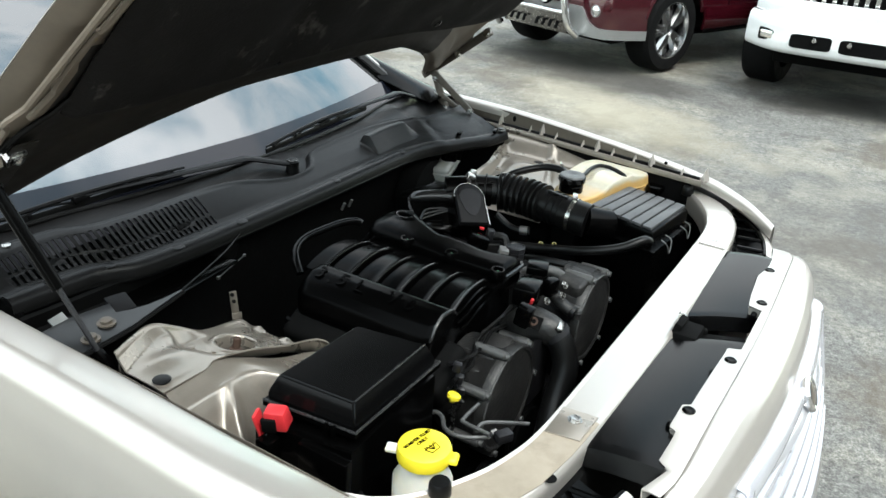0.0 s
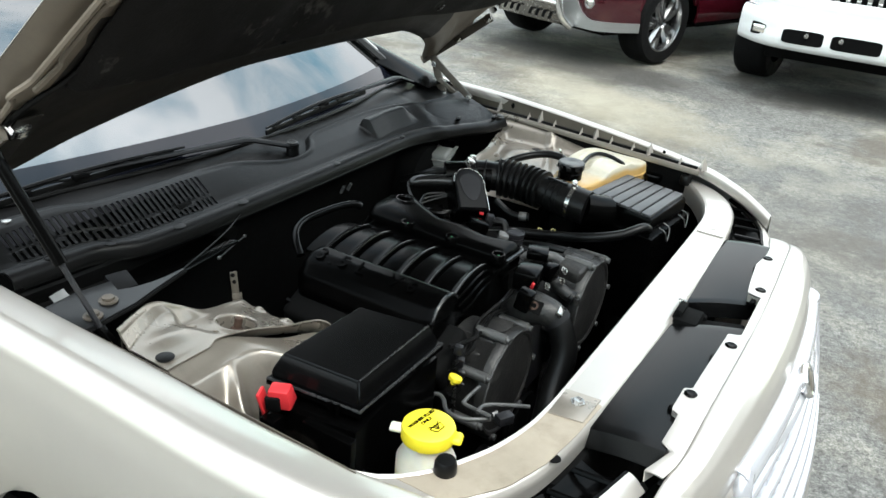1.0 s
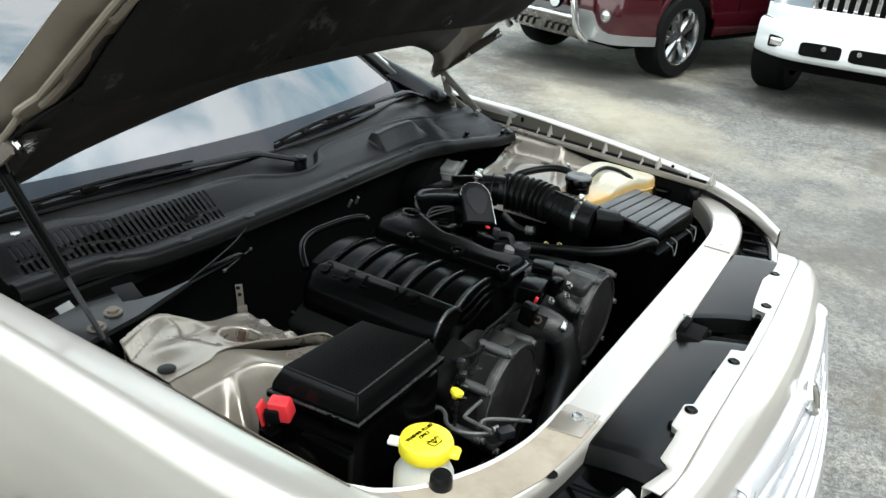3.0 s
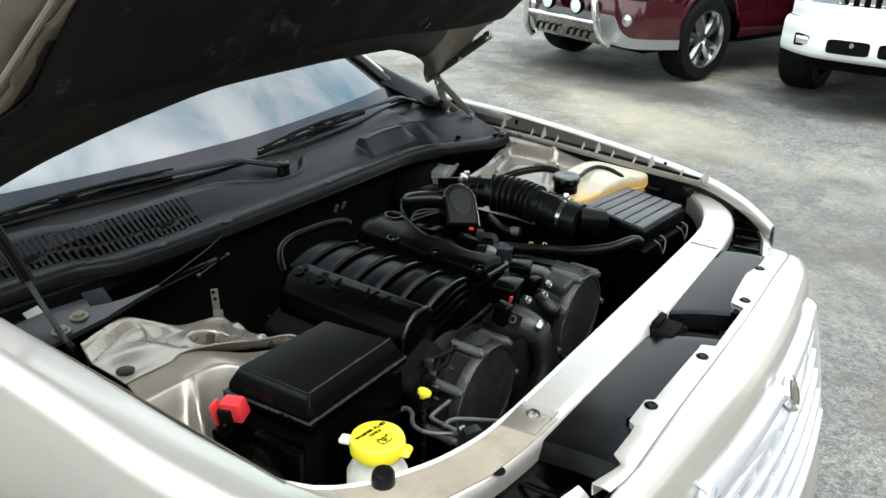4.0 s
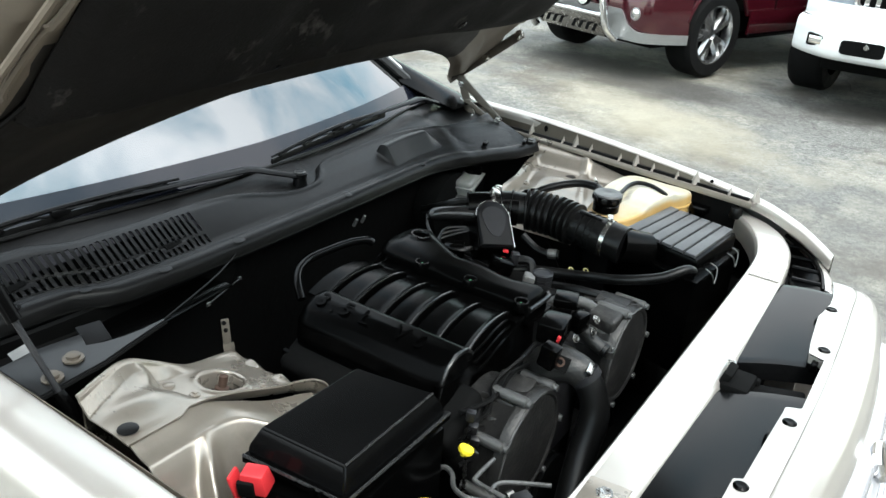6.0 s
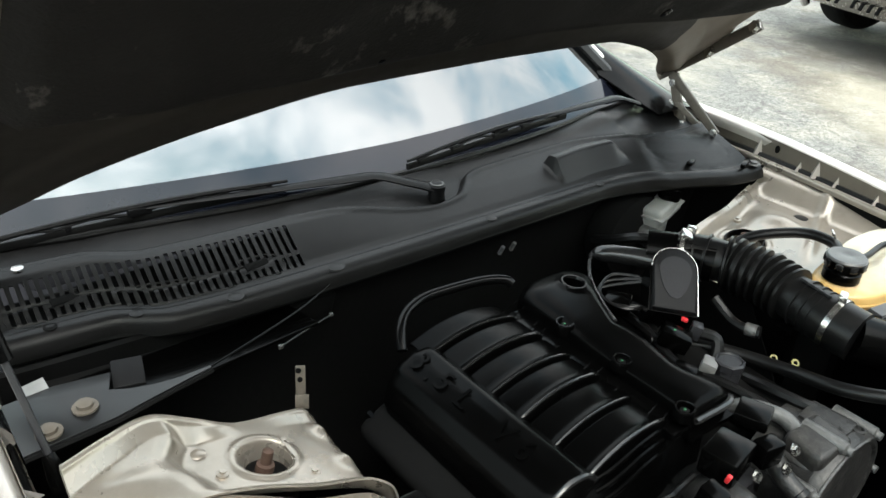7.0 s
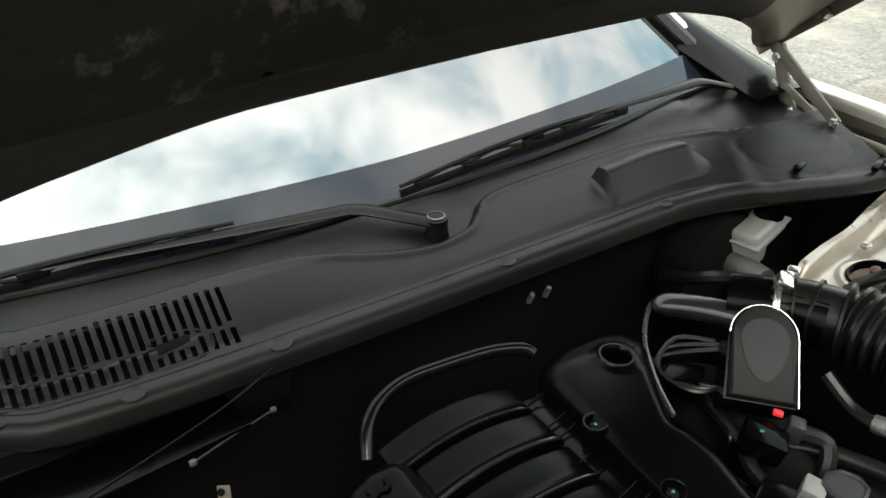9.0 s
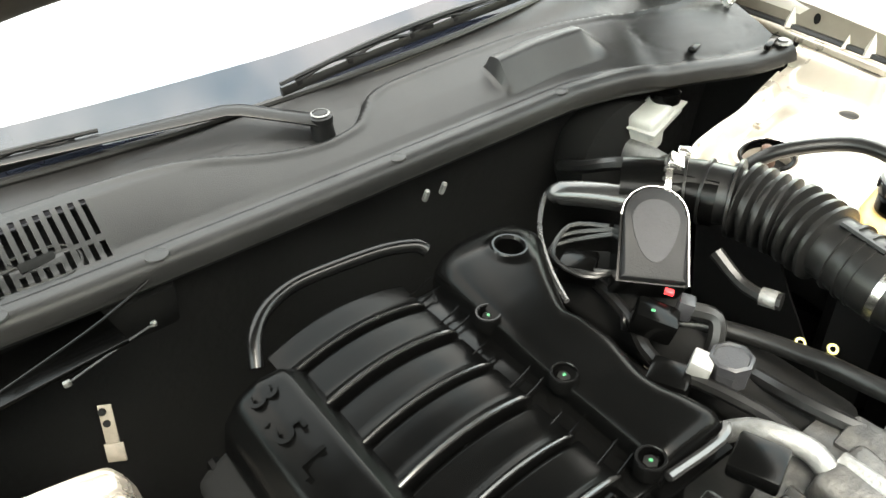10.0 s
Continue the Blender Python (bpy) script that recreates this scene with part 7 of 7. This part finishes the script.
coolant()


def fuse_box():
    fb = thing("fuse_box", (-0.30, -0.57, 0.60), "black plastic fuse and battery box with lid", "fuse box")
    part("body", prism([(-0.405, -0.73), (-0.225, -0.700), (-0.235, -0.43), (-0.40, -0.455)], 0.58, 0.885, bevel=0.004), BLACK, fb)
    part("rim", prism([(-0.415, -0.700), (-0.231, -0.682), (-0.231, -0.42), (-0.408, -0.445)], 0.898, 0.912, bevel=0.003), BLACK, fb)
    bm = bmesh.new()
    lo = [(-0.412, -0.692), (-0.238, -0.676), (-0.238, -0.428), (-0.403, -0.453)]
    hi = [(-0.402, -0.672), (-0.251, -0.661), (-0.253, -0.441), (-0.393, -0.465)]
    v = [bm.verts.new((x, y, 0.910)) for x, y in lo] + [bm.verts.new((x, y, 0.922)) for x, y in lo] + [bm.verts.new((x, y, 0.951)) for x, y in hi]
    for k in range(4):
        j = (k + 1) % 4
        bm.faces.new((v[k], v[j], v[4 + j], v[4 + k]))
        bm.faces.new((v[4 + k], v[4 + j], v[8 + j], v[8 + k]))
    bm.faces.new(v[8:])
    bm.faces.new(v[:4][::-1])
    bmesh.ops.bevel(bm, geom=list(bm.edges), offset=0.003, segments=2, affect="EDGES")
    lid = part("lid", bm, GLOSSY, fb, "smooth black plastic lid")
    # pale beads painted as the lid's bright edge lines
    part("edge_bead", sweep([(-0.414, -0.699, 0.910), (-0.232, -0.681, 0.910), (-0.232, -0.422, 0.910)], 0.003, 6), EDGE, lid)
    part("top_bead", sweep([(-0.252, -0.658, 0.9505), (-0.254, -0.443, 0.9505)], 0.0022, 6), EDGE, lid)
    for x, y in ((-0.27, -0.690), (-0.285, -0.691)):
        part("tab", box((0.006, 0.008, 0.022), (x, y, 0.902), bevel=0.001), BLACK, lid)
    rc = part("terminal_cover", box((0.043, 0.034, 0.036), (-0.361, -0.724, 0.912), (8, -4, 20), bevel=0.004, taper=(0.004, 0.004)), RED, fb, "red plastic battery terminal cover")
    part("skirt", box((0.007, 0.026, 0.045), (-0.389, -0.736, 0.895), (5, -14, 20), bevel=0.003), RED, rc)
    part("opening", box((0.026, 0.008, 0.028), (-0.364, -0.7405, 0.903), (8, -4, 20), bevel=0.003), DARK, rc)
    part("post", box((0.03, 0.03, 0.05), (-0.36, -0.748, 0.86), bevel=0.003), BLACK, fb)
    part("cable_tray", box((0.10, 0.02, 0.12), (-0.26, -0.725, 0.83), bevel=0.004), BLACK, fb)


fuse_box()


def washer_bottle():
    wb = thing("washer_bottle", (-0.128, -0.635, 0.60), "milky washer fluid bottle with bright yellow cap", "bottle")
    part("neck", lathe([(0.05, -0.30), (0.05, -0.06), (0.037, -0.035), (0.037, -0.008), (0.0, -0.008)], 28), CREAM, wb, m=pose(-0.128, -0.635, 0.90))
    cap = part("cap", lathe([(0.038, -0.018), (0.0445, -0.016), (0.0455, -0.002), (0.043, 0.006), (0.038, 0.009), (0, 0.0105)], 36), YELLOW, wb, "bright yellow snap cap", m=pose(-0.128, -0.635, 0.900))
    part("tab", box((0.024, 0.030, 0.010), (-0.083, -0.622, 0.894), (0, 0, 18), bevel=0.004, taper=(0.004, 0.004)), YELLOW, cap)
    part("strap", box((0.024, 0.020, 0.008), (-0.175, -0.655, 0.892), (0, 0, 20), bevel=0.003), CREAM, wb)
    # print on the cap: two lines of words, a screen and a spray sign
    ink = BLACK
    base = pose(-0.128, -0.635, 0.9105, 0, 0, -8)
    raised_text("WASHER FLUID", 0.0090, base @ pose(-0.016, 0.0, -0.0005, 0, 0, 90), ink, cap, "lettering", 0.0004)
    raised_text("ONLY", 0.0090, base @ pose(-0.006, 0.001, 0.0, 0, 0, 90), ink, cap, "lettering", 0.0004)
    part("symbol", sweep([base @ Vector(p) for p in ((0.012, -0.013, 0.0005), (0.012, 0.013, 0.0005), (0.024, 0.009, 0.0002), (0.024, -0.009, 0.0002), (0.012, -0.013, 0.0005))], 0.0009, 6), ink, cap)
    for sg in (-1, 0, 1):
        part("symbol", sweep([base @ Vector((0.021, 0.001 * sg, 0.0006)), base @ Vector((0.010, 0.007 * sg, 0.0008)), base @ Vector((0.008, 0.012 * sg, 0.0006))], 0.0008, 6), ink, cap)


washer_bottle()


def bay_lines():
    ln = thing("fluid_lines", (-0.15, -0.45, 0.60), "bent dark steel fluid lines", "pipe")
    part("line", sweep([(-0.258, -0.412, 0.7), (-0.256, -0.410, 0.762), (-0.246, -0.4, 0.775), (-0.226, -0.406, 0.775), (-0.205, -0.432, 0.775), (-0.178, -0.439, 0.775), (-0.15, -0.428, 0.775), (-0.121, -0.405, 0.775)], 0.0045, 8, smooth=4), ALU, ln)
    part("line", sweep([(-0.183, -0.339, 0.785), (-0.184, -0.396, 0.785), (-0.174, -0.407, 0.785), (-0.119, -0.41, 0.785)], 0.0042, 8, smooth=4), ALU, ln)
    part("line", sweep([(-0.145, -0.415, 0.785), (-0.148, -0.396, 0.785), (-0.139, -0.379, 0.785), (-0.104, -0.355, 0.785), (-0.072, -0.336, 0.785)], 0.0042, 8, smooth=4), ALU, ln)
    part("fitting", box((0.034, 0.022, 0.020), (-0.101, -0.387, 0.775), (0, 0, 60), bevel=0.003), CAPGREY, ln)
    part("nut", lathe([(0.008, 0), (0.008, 0.012), (0, 0.012)], 6), ALU, ln, m=pose(-0.123, -0.395, 0.775, 0, 80, 60))
    rh = thing("heater_hose", (-0.25, 0.25, 0.70), "thin black rubber coolant hose", "hose")
    part("tube", sweep([(-0.52, 0.16, 0.845), (-0.44, 0.24, 0.845), (-0.33, 0.275, 0.855), (-0.22, 0.265, 0.885), (-0.14, 0.295, 0.905), (-0.095, 0.335, 0.925), (-0.085, 0.36, 0.915)], 0.012, 10, smooth=6), RUBBER, rh)
    bf = thing("brake_fluid_tank", (-0.785, 0.50, 0.80), "milky white brake fluid reservoir", "tank")
    part("tank", box((0.050, 0.055, 0.050), (-0.808, 0.522, 0.862), (4, 0, 12), bevel=0.010, seg=3), MILKY, bf)
    part("tank_upper", box((0.062, 0.108, 0.036), (-0.812, 0.545, 0.892), (10, 0, 12), bevel=0.009, seg=3, taper=(-0.006, -0.008)), MILKY, bf)
    part("tank_seam", box((0.066, 0.112, 0.004), (-0.811, 0.545, 0.893), (10, 0, 12), bevel=0.0015), MILKY, bf)
    part("cap", lathe([(0.026, 0), (0.026, 0.018), (0.022, 0.02), (0, 0.02)], 18), BLACK, bf, m=pose(-0.815, 0.575, 0.908))
    part("cylinder", sweep([(-0.86, 0.50, 0.84), (-0.74, 0.49, 0.84)], 0.025, 14), ALU, bf)
    part("booster", lathe([(0.10, 0), (0.11, 0.02), (0.10, 0.07), (0.04, 0.09), (0, 0.09)], 28), DARK, bf, m=pose(-0.90, 0.50, 0.82, 0, 90, 0))
    part("hose", sweep([(-0.70, 0.40, 0.90), (-0.73, 0.36, 0.905), (-0.78, 0.35, 0.88), (-0.84, 0.36, 0.85)], 0.011, 8, smooth=4), RUBBER, bf)


bay_lines()

# ---- parked vehicles behind ----
def suv():
    sv = thing("suv", (-2.6, 8.0, 0), "maroon suv with silver cladding and chrome bull bar", "suv")
    fr = Matrix.Translation((-2.79, 7.03, 0)) @ Euler((0, 0, radians(SUV_TURN))).to_matrix().to_4x4()
    # local frame: x to its left side, y backwards from the front axle
    def P(x, y, z):
        return fr @ Vector((x, y, z))

    def hull(s, t):
        """Upper body: a section swept from nose to tail."""
        y = -0.80 + 4.7 * s
        w = lerp((-0.80, -0.72, -0.55, -0.2, 1, 3.9), (0.70, 0.84, 0.92, 0.97, 0.985, 0.95), y)
        top = lerp((-0.80, -0.76, -0.6, 0.6, 1.2, 3.9), (1.02, 1.08, 1.14, 1.22, 1.24, 1.24), y)
        low = lerp((-0.80, 0.3, 3.9), (0.62, 0.60, 0.60), y)
        pr = ((-1, 0), (-1.0, 0.3), (-1.0, 0.7), (-0.97, 0.9), (-0.90, 1.0), (0, 1.04), (0.90, 1.0), (0.97, 0.9), (1.0, 0.7), (1.0, 0.3), (1, 0))
        k = t * 10
        i = min(int(k), 9)
        f = k - i
        px, pz = pr[i][0] * (1 - f) + pr[i + 1][0] * f, pr[i][1] * (1 - f) + pr[i + 1][1] * f
        x, z = w * px, low + (top - low) * pz
        # wheel openings
        for wy in (0.0, 3.0):
            if abs(x) > 0.7 and abs(y - wy) < 0.49:
                z = max(z, 0.41 + math.sqrt(max(0, 0.49 ** 2 - (y - wy) ** 2)))
        return P(x, y, z)

    body = part("body", sheet(hull, 94, 60), MAROON, sv, "glossy maroon body", smooth=35)
    part("nose_face", sheet(lambda s, t: tuple(Vector(hull(0, s)).lerp(P(0, -0.80, 0.8), t)), 60, 3), MAROON, body)
    part("cabin", sheet(lambda s, t: P(lerp((0, 0.18, 0.5, 0.82, 1), (-0.95, -0.76, 0, 0.76, 0.95), t) * (1 - 0.04 * s), 0.75 + 3.1 * s, 1.22 + lerp((0, 0.18, 0.5, 0.82, 1), (0, 1, 1.05, 1, 0), t) * 0.66 * lerp((0, 0.25, 0.95, 1), (0.02, 1, 1, 0.9), s)), 24, 24), MAROON, body)
    for sd in (-1, 1):
        part("side_window", sheet(lambda s, t, sd=sd: P(sd * (0.955 - 0.14 * t), 1.35 + 2.2 * s, 1.28 + 0.46 * t), 6, 3, 0.004), GLOSSY, body)
        # silver cladding strip along the sill
        part("sill", sheet(lambda s, t, sd=sd: P(sd * (1.0 + 0.01 * math.sin(math.pi * t)), 0.48 + 2.05 * s, 0.62 - 0.22 * t), 16, 5, 0.02), MAROON, body, "maroon sill")
        part("running_board", box((0.14, 2.0, 0.05), bevel=0.015), BLACK, body, m=fr @ pose(sd * 0.96, 1.5, 0.38))
        # lip round each front arch
        part("arch_lip", sweep([P(sd * 0.985, 0.50 * math.cos(a), 0.41 + 0.50 * math.sin(a)) for a in np.linspace(0.35, math.pi - 0.3, 16)], 0.022, 6), MAROON, body)
        part("door_seam", sweep([P(sd * 0.988, 0.95, 1.2), P(sd * 0.99, 0.93, 0.9), P(sd * 0.988, 0.95, 0.62)], 0.005, 4), DARK, body)
        hd = part("headlight", sheet(lambda s, t, sd=sd: P(sd * (0.50 + 0.40 * s), -0.815 + 0.16 * s * s, 0.985 - 0.16 * t), 10, 4, 0.03), CHROME, sv, "clear headlight")
        part("lens", sheet(lambda s, t, sd=sd: P(sd * (0.50 + 0.41 * s), -0.835 + 0.16 * s * s, 0.988 - 0.165 * t), 10, 4, 0.004), LENS, hd)
        fog = part("fog_lamp", lathe([(0.060, -0.05), (0.060, 0.0), (0.052, 0.006), (0.048, 0.0), (0, -0.006)], 20), SILVER, sv, "round fog lamp", m=fr @ pose(sd * 0.66, -0.845, 0.600, 90, 0, 0))
        part("lens", lathe([(0.047, 0.0), (0.03, 0.008), (0, 0.011)], 20), CHROME, fog, m=fr @ pose(sd * 0.66, -0.847, 0.600, 90, 0, 0))
    # bumper: maroon upper, silver valance that rises beside the bar
    def bump(s, t):
        x = (2 * s - 1)
        y = -0.80 - 0.02 * (1 - abs(x)) + 0.36 * (max(0, abs(x) - 0.72) / 0.28) ** 2
        return P(x * 0.98, y - 0.02 * math.sin(math.pi * t), 0.78 - 0.36 * t)
    part("bumper", sheet(bump, 40, 8, 0.02), MAROON, sv)
    def val(s, t):
        x = (2 * s - 1)
        y = -0.835 - 0.02 * (1 - abs(x)) + 0.39 * (max(0, abs(x) - 0.72) / 0.28) ** 2
        top = bend((0, 0.50, 0.60, 0.74, 1), (0.62, 0.62, 0.50, 0.445, 0.44), abs(x))
        return P(x * 0.985, y, top + (0.35 - top) * t)
    part("valance", sheet(val, 60, 6, 0.02), SILVER, sv, "silver lower bumper cladding")
    gr = part("grille", box((0.86, 0.03, 0.27), bevel=0.01), DARK, sv, "chrome framed slatted grille", m=fr @ pose(0, -0.815, 0.965))
    for k in range(17):
        part("bar", box((0.014, 0.016, 0.24), bevel=0.003), CHROME, gr, m=fr @ pose(-0.40 + 0.05 * k, -0.835, 0.965))
    part("surround", sweep([P(x, -0.84, z) for x, z in ((-0.43, 0.83), (0.43, 0.83), (0.45, 1.09), (-0.45, 1.09), (-0.43, 0.83))], 0.018, 8), CHROME, gr)
    # bull bar
    dx = -0.07
    bb = part("bull_bar", sweep([P(x + dx, y, z) for x, y, z in ((-0.50, -0.90, 0.30), (-0.50, -0.99, 0.42), (-0.48, -1.02, 0.62), (-0.44, -1.02, 0.78), (-0.36, -1.02, 0.835), (0, -1.03, 0.84), (0.36, -1.02, 0.835), (0.44, -1.02, 0.78), (0.49, -1.02, 0.62), (0.53, -0.99, 0.44), (0.58, -0.90, 0.34))], 0.038, 12, smooth=3), CHROME, sv, "polished chrome bull bar")
    part("cross_tube", sweep([P(x + dx, -1.0, 0.55) for x in (-0.47, 0, 0.47)], 0.028, 10), CHROME, bb)
    part("skid_plate", sheet(lambda s, t: P((2 * s - 1) * 0.44 + dx, -1.0 + 0.12 * t, 0.54 - 0.20 * t), 8, 4, 0.008), STEEL, bb, "brushed skid plate with slots")
    for k in range(9):
        if k in (4,):
            continue
        part("slot", box((0.034, 0.012, 0.13), bevel=0.004), DARK, bb, m=fr @ pose(dx - 0.36 + 0.09 * k, -0.952, 0.445, -31, 0, 12))
    for x in (-0.20, 0.20):
        m = fr @ pose(x + dx, -1.0, 0.68, 90, 0, 0)
        sp = part("spot_lamp", lathe([(0.03, -0.09), (0.075, -0.04), (0.082, 0.0), (0.075, 0.012), (0, 0.02)], 24), BLACK, bb, "round spot lamp", m=m)
        # lens in plain white paint, its brightness put into the colour
        part("lens", lathe([(0.068, 0.012), (0.05, 0.024), (0, 0.03)], 22), TRUCK, sp, m=m)
    for sd in (-1, 1):
        for wy in (0.0, 3.0):
            w = wheel(sv, 0, 0, 0, 0.415, 0.29, 0.285, 1, 5, 0.075, RIM, 1.5, 0.092)
            d = fr @ pose(sd * 0.84, wy, 0.412, 0, 0, -90 if sd > 0 else 90) @ pose(0, 0, 0, -90, 0, 0)
            for o in (w, *w.children):
                o.matrix_basis = d if o is w else o.matrix_basis
                if o is not w:
                    o.matrix_parent_inverse = Matrix.Identity(4)
                    o.matrix_basis = Matrix.Identity(4)
            w.matrix_parent_inverse = WORLD_OF[sv].inverted()
    part("underbody", box((1.5, 4.4, 0.30), bevel=0.02), DARK, sv, m=fr @ pose(0, 1.55, 0.43))


SUV_TURN = -18.5
suv()


def truck():
    tk = thing("pickup_truck", (0.0, 8.0, 0), "white pickup truck with chrome grille and white bumper", "truck")
    fr = Matrix.Translation((-0.10, 7.20, 0)) @ Euler((0, 0, radians(TRUCK_TURN))).to_matrix().to_4x4()

    def P(x, y, z):
        return fr @ Vector((x, y, z))

    def hull(s, t):
        y = -0.86 + 4.6 * s
        w = lerp((-0.86, -0.78, -0.5, 0.5, 3.7), (0.86, 0.93, 0.98, 1.0, 0.98), y)
        top = lerp((-0.86, -0.8, -0.5, 0.8, 1.4, 3.7), (1.16, 1.20, 1.24, 1.30, 1.32, 1.30), y)
        pr = ((-1, 0), (-1.0, 0.4), (-0.99, 0.8), (-0.93, 0.97), (0, 1.03), (0.93, 0.97), (0.99, 0.8), (1.0, 0.4), (1, 0))
        k = t * 8
        i = min(int(k), 7)
        f = k - i
        px, pz = pr[i][0] * (1 - f) + pr[i + 1][0] * f, pr[i][1] * (1 - f) + pr[i + 1][1] * f
        low = 0.72
        x, z = w * px, low + (top - low) * pz
        if abs(x) > 0.7 and abs(y) < 0.47:
            z = max(z, 0.40 + math.sqrt(max(0, 0.47 ** 2 - y ** 2)))
        return P(x, y, z)

    body = part("body", sheet(hull, 80, 48), TRUCK, tk, "white painted body", smooth=35)
    part("cab", sheet(lambda s, t: P(lerp((0, 0.18, 0.5, 0.82, 1), (-0.96, -0.78, 0, 0.78, 0.96), t), 0.8 + 1.9 * s, 1.30 + lerp((0, 0.18, 0.5, 0.82, 1), (0, 1, 1.04, 1, 0), t) * 0.58 * lerp((0, 0.3, 0.9, 1), (0.02, 1, 1, 0.4), s)), 20, 20), TRUCK, body)
    part("nose_face", sheet(lambda s, t: tuple(Vector(hull(0, s)).lerp(P(0, -0.86, 0.95), t)), 48, 3), TRUCK, body)
    # bumper with openings
    def wrap(x):
        """How far the front turns back towards the sides."""
        return -0.03 * (1 - x * x) + 0.24 * (max(0.0, abs(x) - 0.60) / 0.40) ** 2

    face = ((0.14, 0.742), (0.02, 0.745), (-0.015, 0.738), (-0.038, 0.715), (-0.048, 0.68), (-0.046, 0.62), (-0.050, 0.55), (-0.040, 0.50), (-0.010, 0.475), (0.06, 0.472))

    def bump(s, t):
        x = 2 * s - 1
        k = t * (len(face) - 1)
        i = min(int(k), len(face) - 2)
        w = k - i
        dy, z = face[i][0] * (1 - w) + face[i + 1][0] * w, face[i][1] * (1 - w) + face[i + 1][1] * w
        return P(x * 1.0, -0.98 + wrap(x) + dy, z + 0.02 * abs(x) ** 3 * (z < 0.6) + 0.012 * (z > 0.65) * bend((0.55, 0.68, 0.9), (0, 1, 0.6), abs(x)))
    bp = part("bumper", sheet(bump, 60, 36, 0.02), TRUCK, tk, "white smooth front bumper")
    part("front_panel", sheet(lambda s, t: P((2 * s - 1) * 0.965, -0.935 + wrap((2 * s - 1) * 0.965) - 0.018 * math.sin(math.pi * t), 0.905 - 0.115 * t), 40, 8, 0.01), TRUCK, tk, "white panel below the grille")
    part("chrome_band", sheet(lambda s, t: P((2 * s - 1) * 0.97, -0.925 + wrap((2 * s - 1) * 0.97) - 0.014 * math.sin(math.pi * t), 0.788 - 0.045 * t), 40, 6, 0.01), CHROME, tk, "dark chrome band above the bumper")
    for x0, x1 in ((-0.60, -0.26), (-0.20, 0.20), (0.26, 0.60)):
        out = []
        for k in range(24):
            a = 2 * math.pi * k / 24
            ca, sa = math.cos(a), math.sin(a)
            out.append(((x0 + x1) / 2 + (x1 - x0) / 2 * math.copysign(abs(ca) ** 0.28, ca), 0.060 * math.copysign(abs(sa) ** 0.35, sa)))
        part("opening", prism(out, -0.01, 0.02, m=None), DARK, bp, m=fr @ pose(0, -1.060, 0.585, 90, 0, 0))
        part("opening_lip", sweep([(x, y, 0.018) for x, y in out + out[:1]], 0.007, 6), TRUCK, bp, m=fr @ pose(0, -1.055, 0.585, 90, 0, 0))
    for x in (-0.40, -0.12):
        part("tow_hook", lathe([(0.018, 0), (0.024, 0.03), (0.02, 0.05), (0, 0.05)], 10), STEEL, bp, m=fr @ pose(x, -1.07, 0.61, 90, 0, 0))
    for sd in (-1, 1):
        fg = part("fog_lamp", box((0.165, 0.05, 0.105), bevel=0.012), GLOSSY, bp, "square fog lamp with dark bezel", m=fr @ pose(sd * 0.80, -0.978, 0.60, 0, 0, sd * 24))
        part("lens", box((0.118, 0.016, 0.066), bevel=0.004), CHROME, fg, m=fr @ pose(sd * 0.808, -1.000, 0.60, 0, 0, sd * 24))
        hd = part("headlight", sheet(lambda s, t, sd=sd: P(sd * (0.60 + 0.33 * s), -0.885 + 0.10 * s * s, 1.14 - 0.24 * t), 10, 5, 0.03), TRUCK, tk, "clear headlight")
        part("lens", sheet(lambda s, t, sd=sd: P(sd * (0.60 + 0.335 * s), -0.905 + 0.10 * s * s, 1.145 - 0.25 * t), 10, 5, 0.004), LENS, hd)
    gr = part("grille", box((1.10, 0.04, 0.36), bevel=0.02), DARK, tk, "chrome barred grille", m=fr @ pose(0, -0.885, 1.04))
    for k in range(13):
        part("bar", box((0.040, 0.03, 0.30), bevel=0.010), CHROME, gr, m=fr @ pose(-0.50 + 0.0835 * k, -0.91, 1.04))
    part("surround", sweep([P(x, -0.915, z) for x, z in ((-0.50, 0.87), (0.50, 0.87), (0.57, 0.92), (0.60, 1.20), (-0.60, 1.20), (-0.57, 0.92), (-0.50, 0.87))], 0.030, 8), CHROME, gr)
    for sd in (-1, 1):
        for wy in (0.0, 3.3):
            w = wheel(tk, 0, 0, 0, 0.39, 0.32, 0.235, 1, 5, 0.03)
            d = fr @ pose(sd * 0.86, wy, 0.39, 0, 0, (-90 if sd > 0 else 90) + (-10 if wy < 1 else 0)) @ pose(0, 0, 0, -90, 0, 0)
            w.matrix_basis = d
            for o in w.children:
                o.matrix_parent_inverse = Matrix.Identity(4)
                o.matrix_basis = Matrix.Identity(4)
    part("underbody", box((1.5, 4.4, 0.36), bevel=0.02), DARK, tk, m=fr @ pose(0, 1.5, 0.50))


TRUCK_TURN = 2.0
truck()
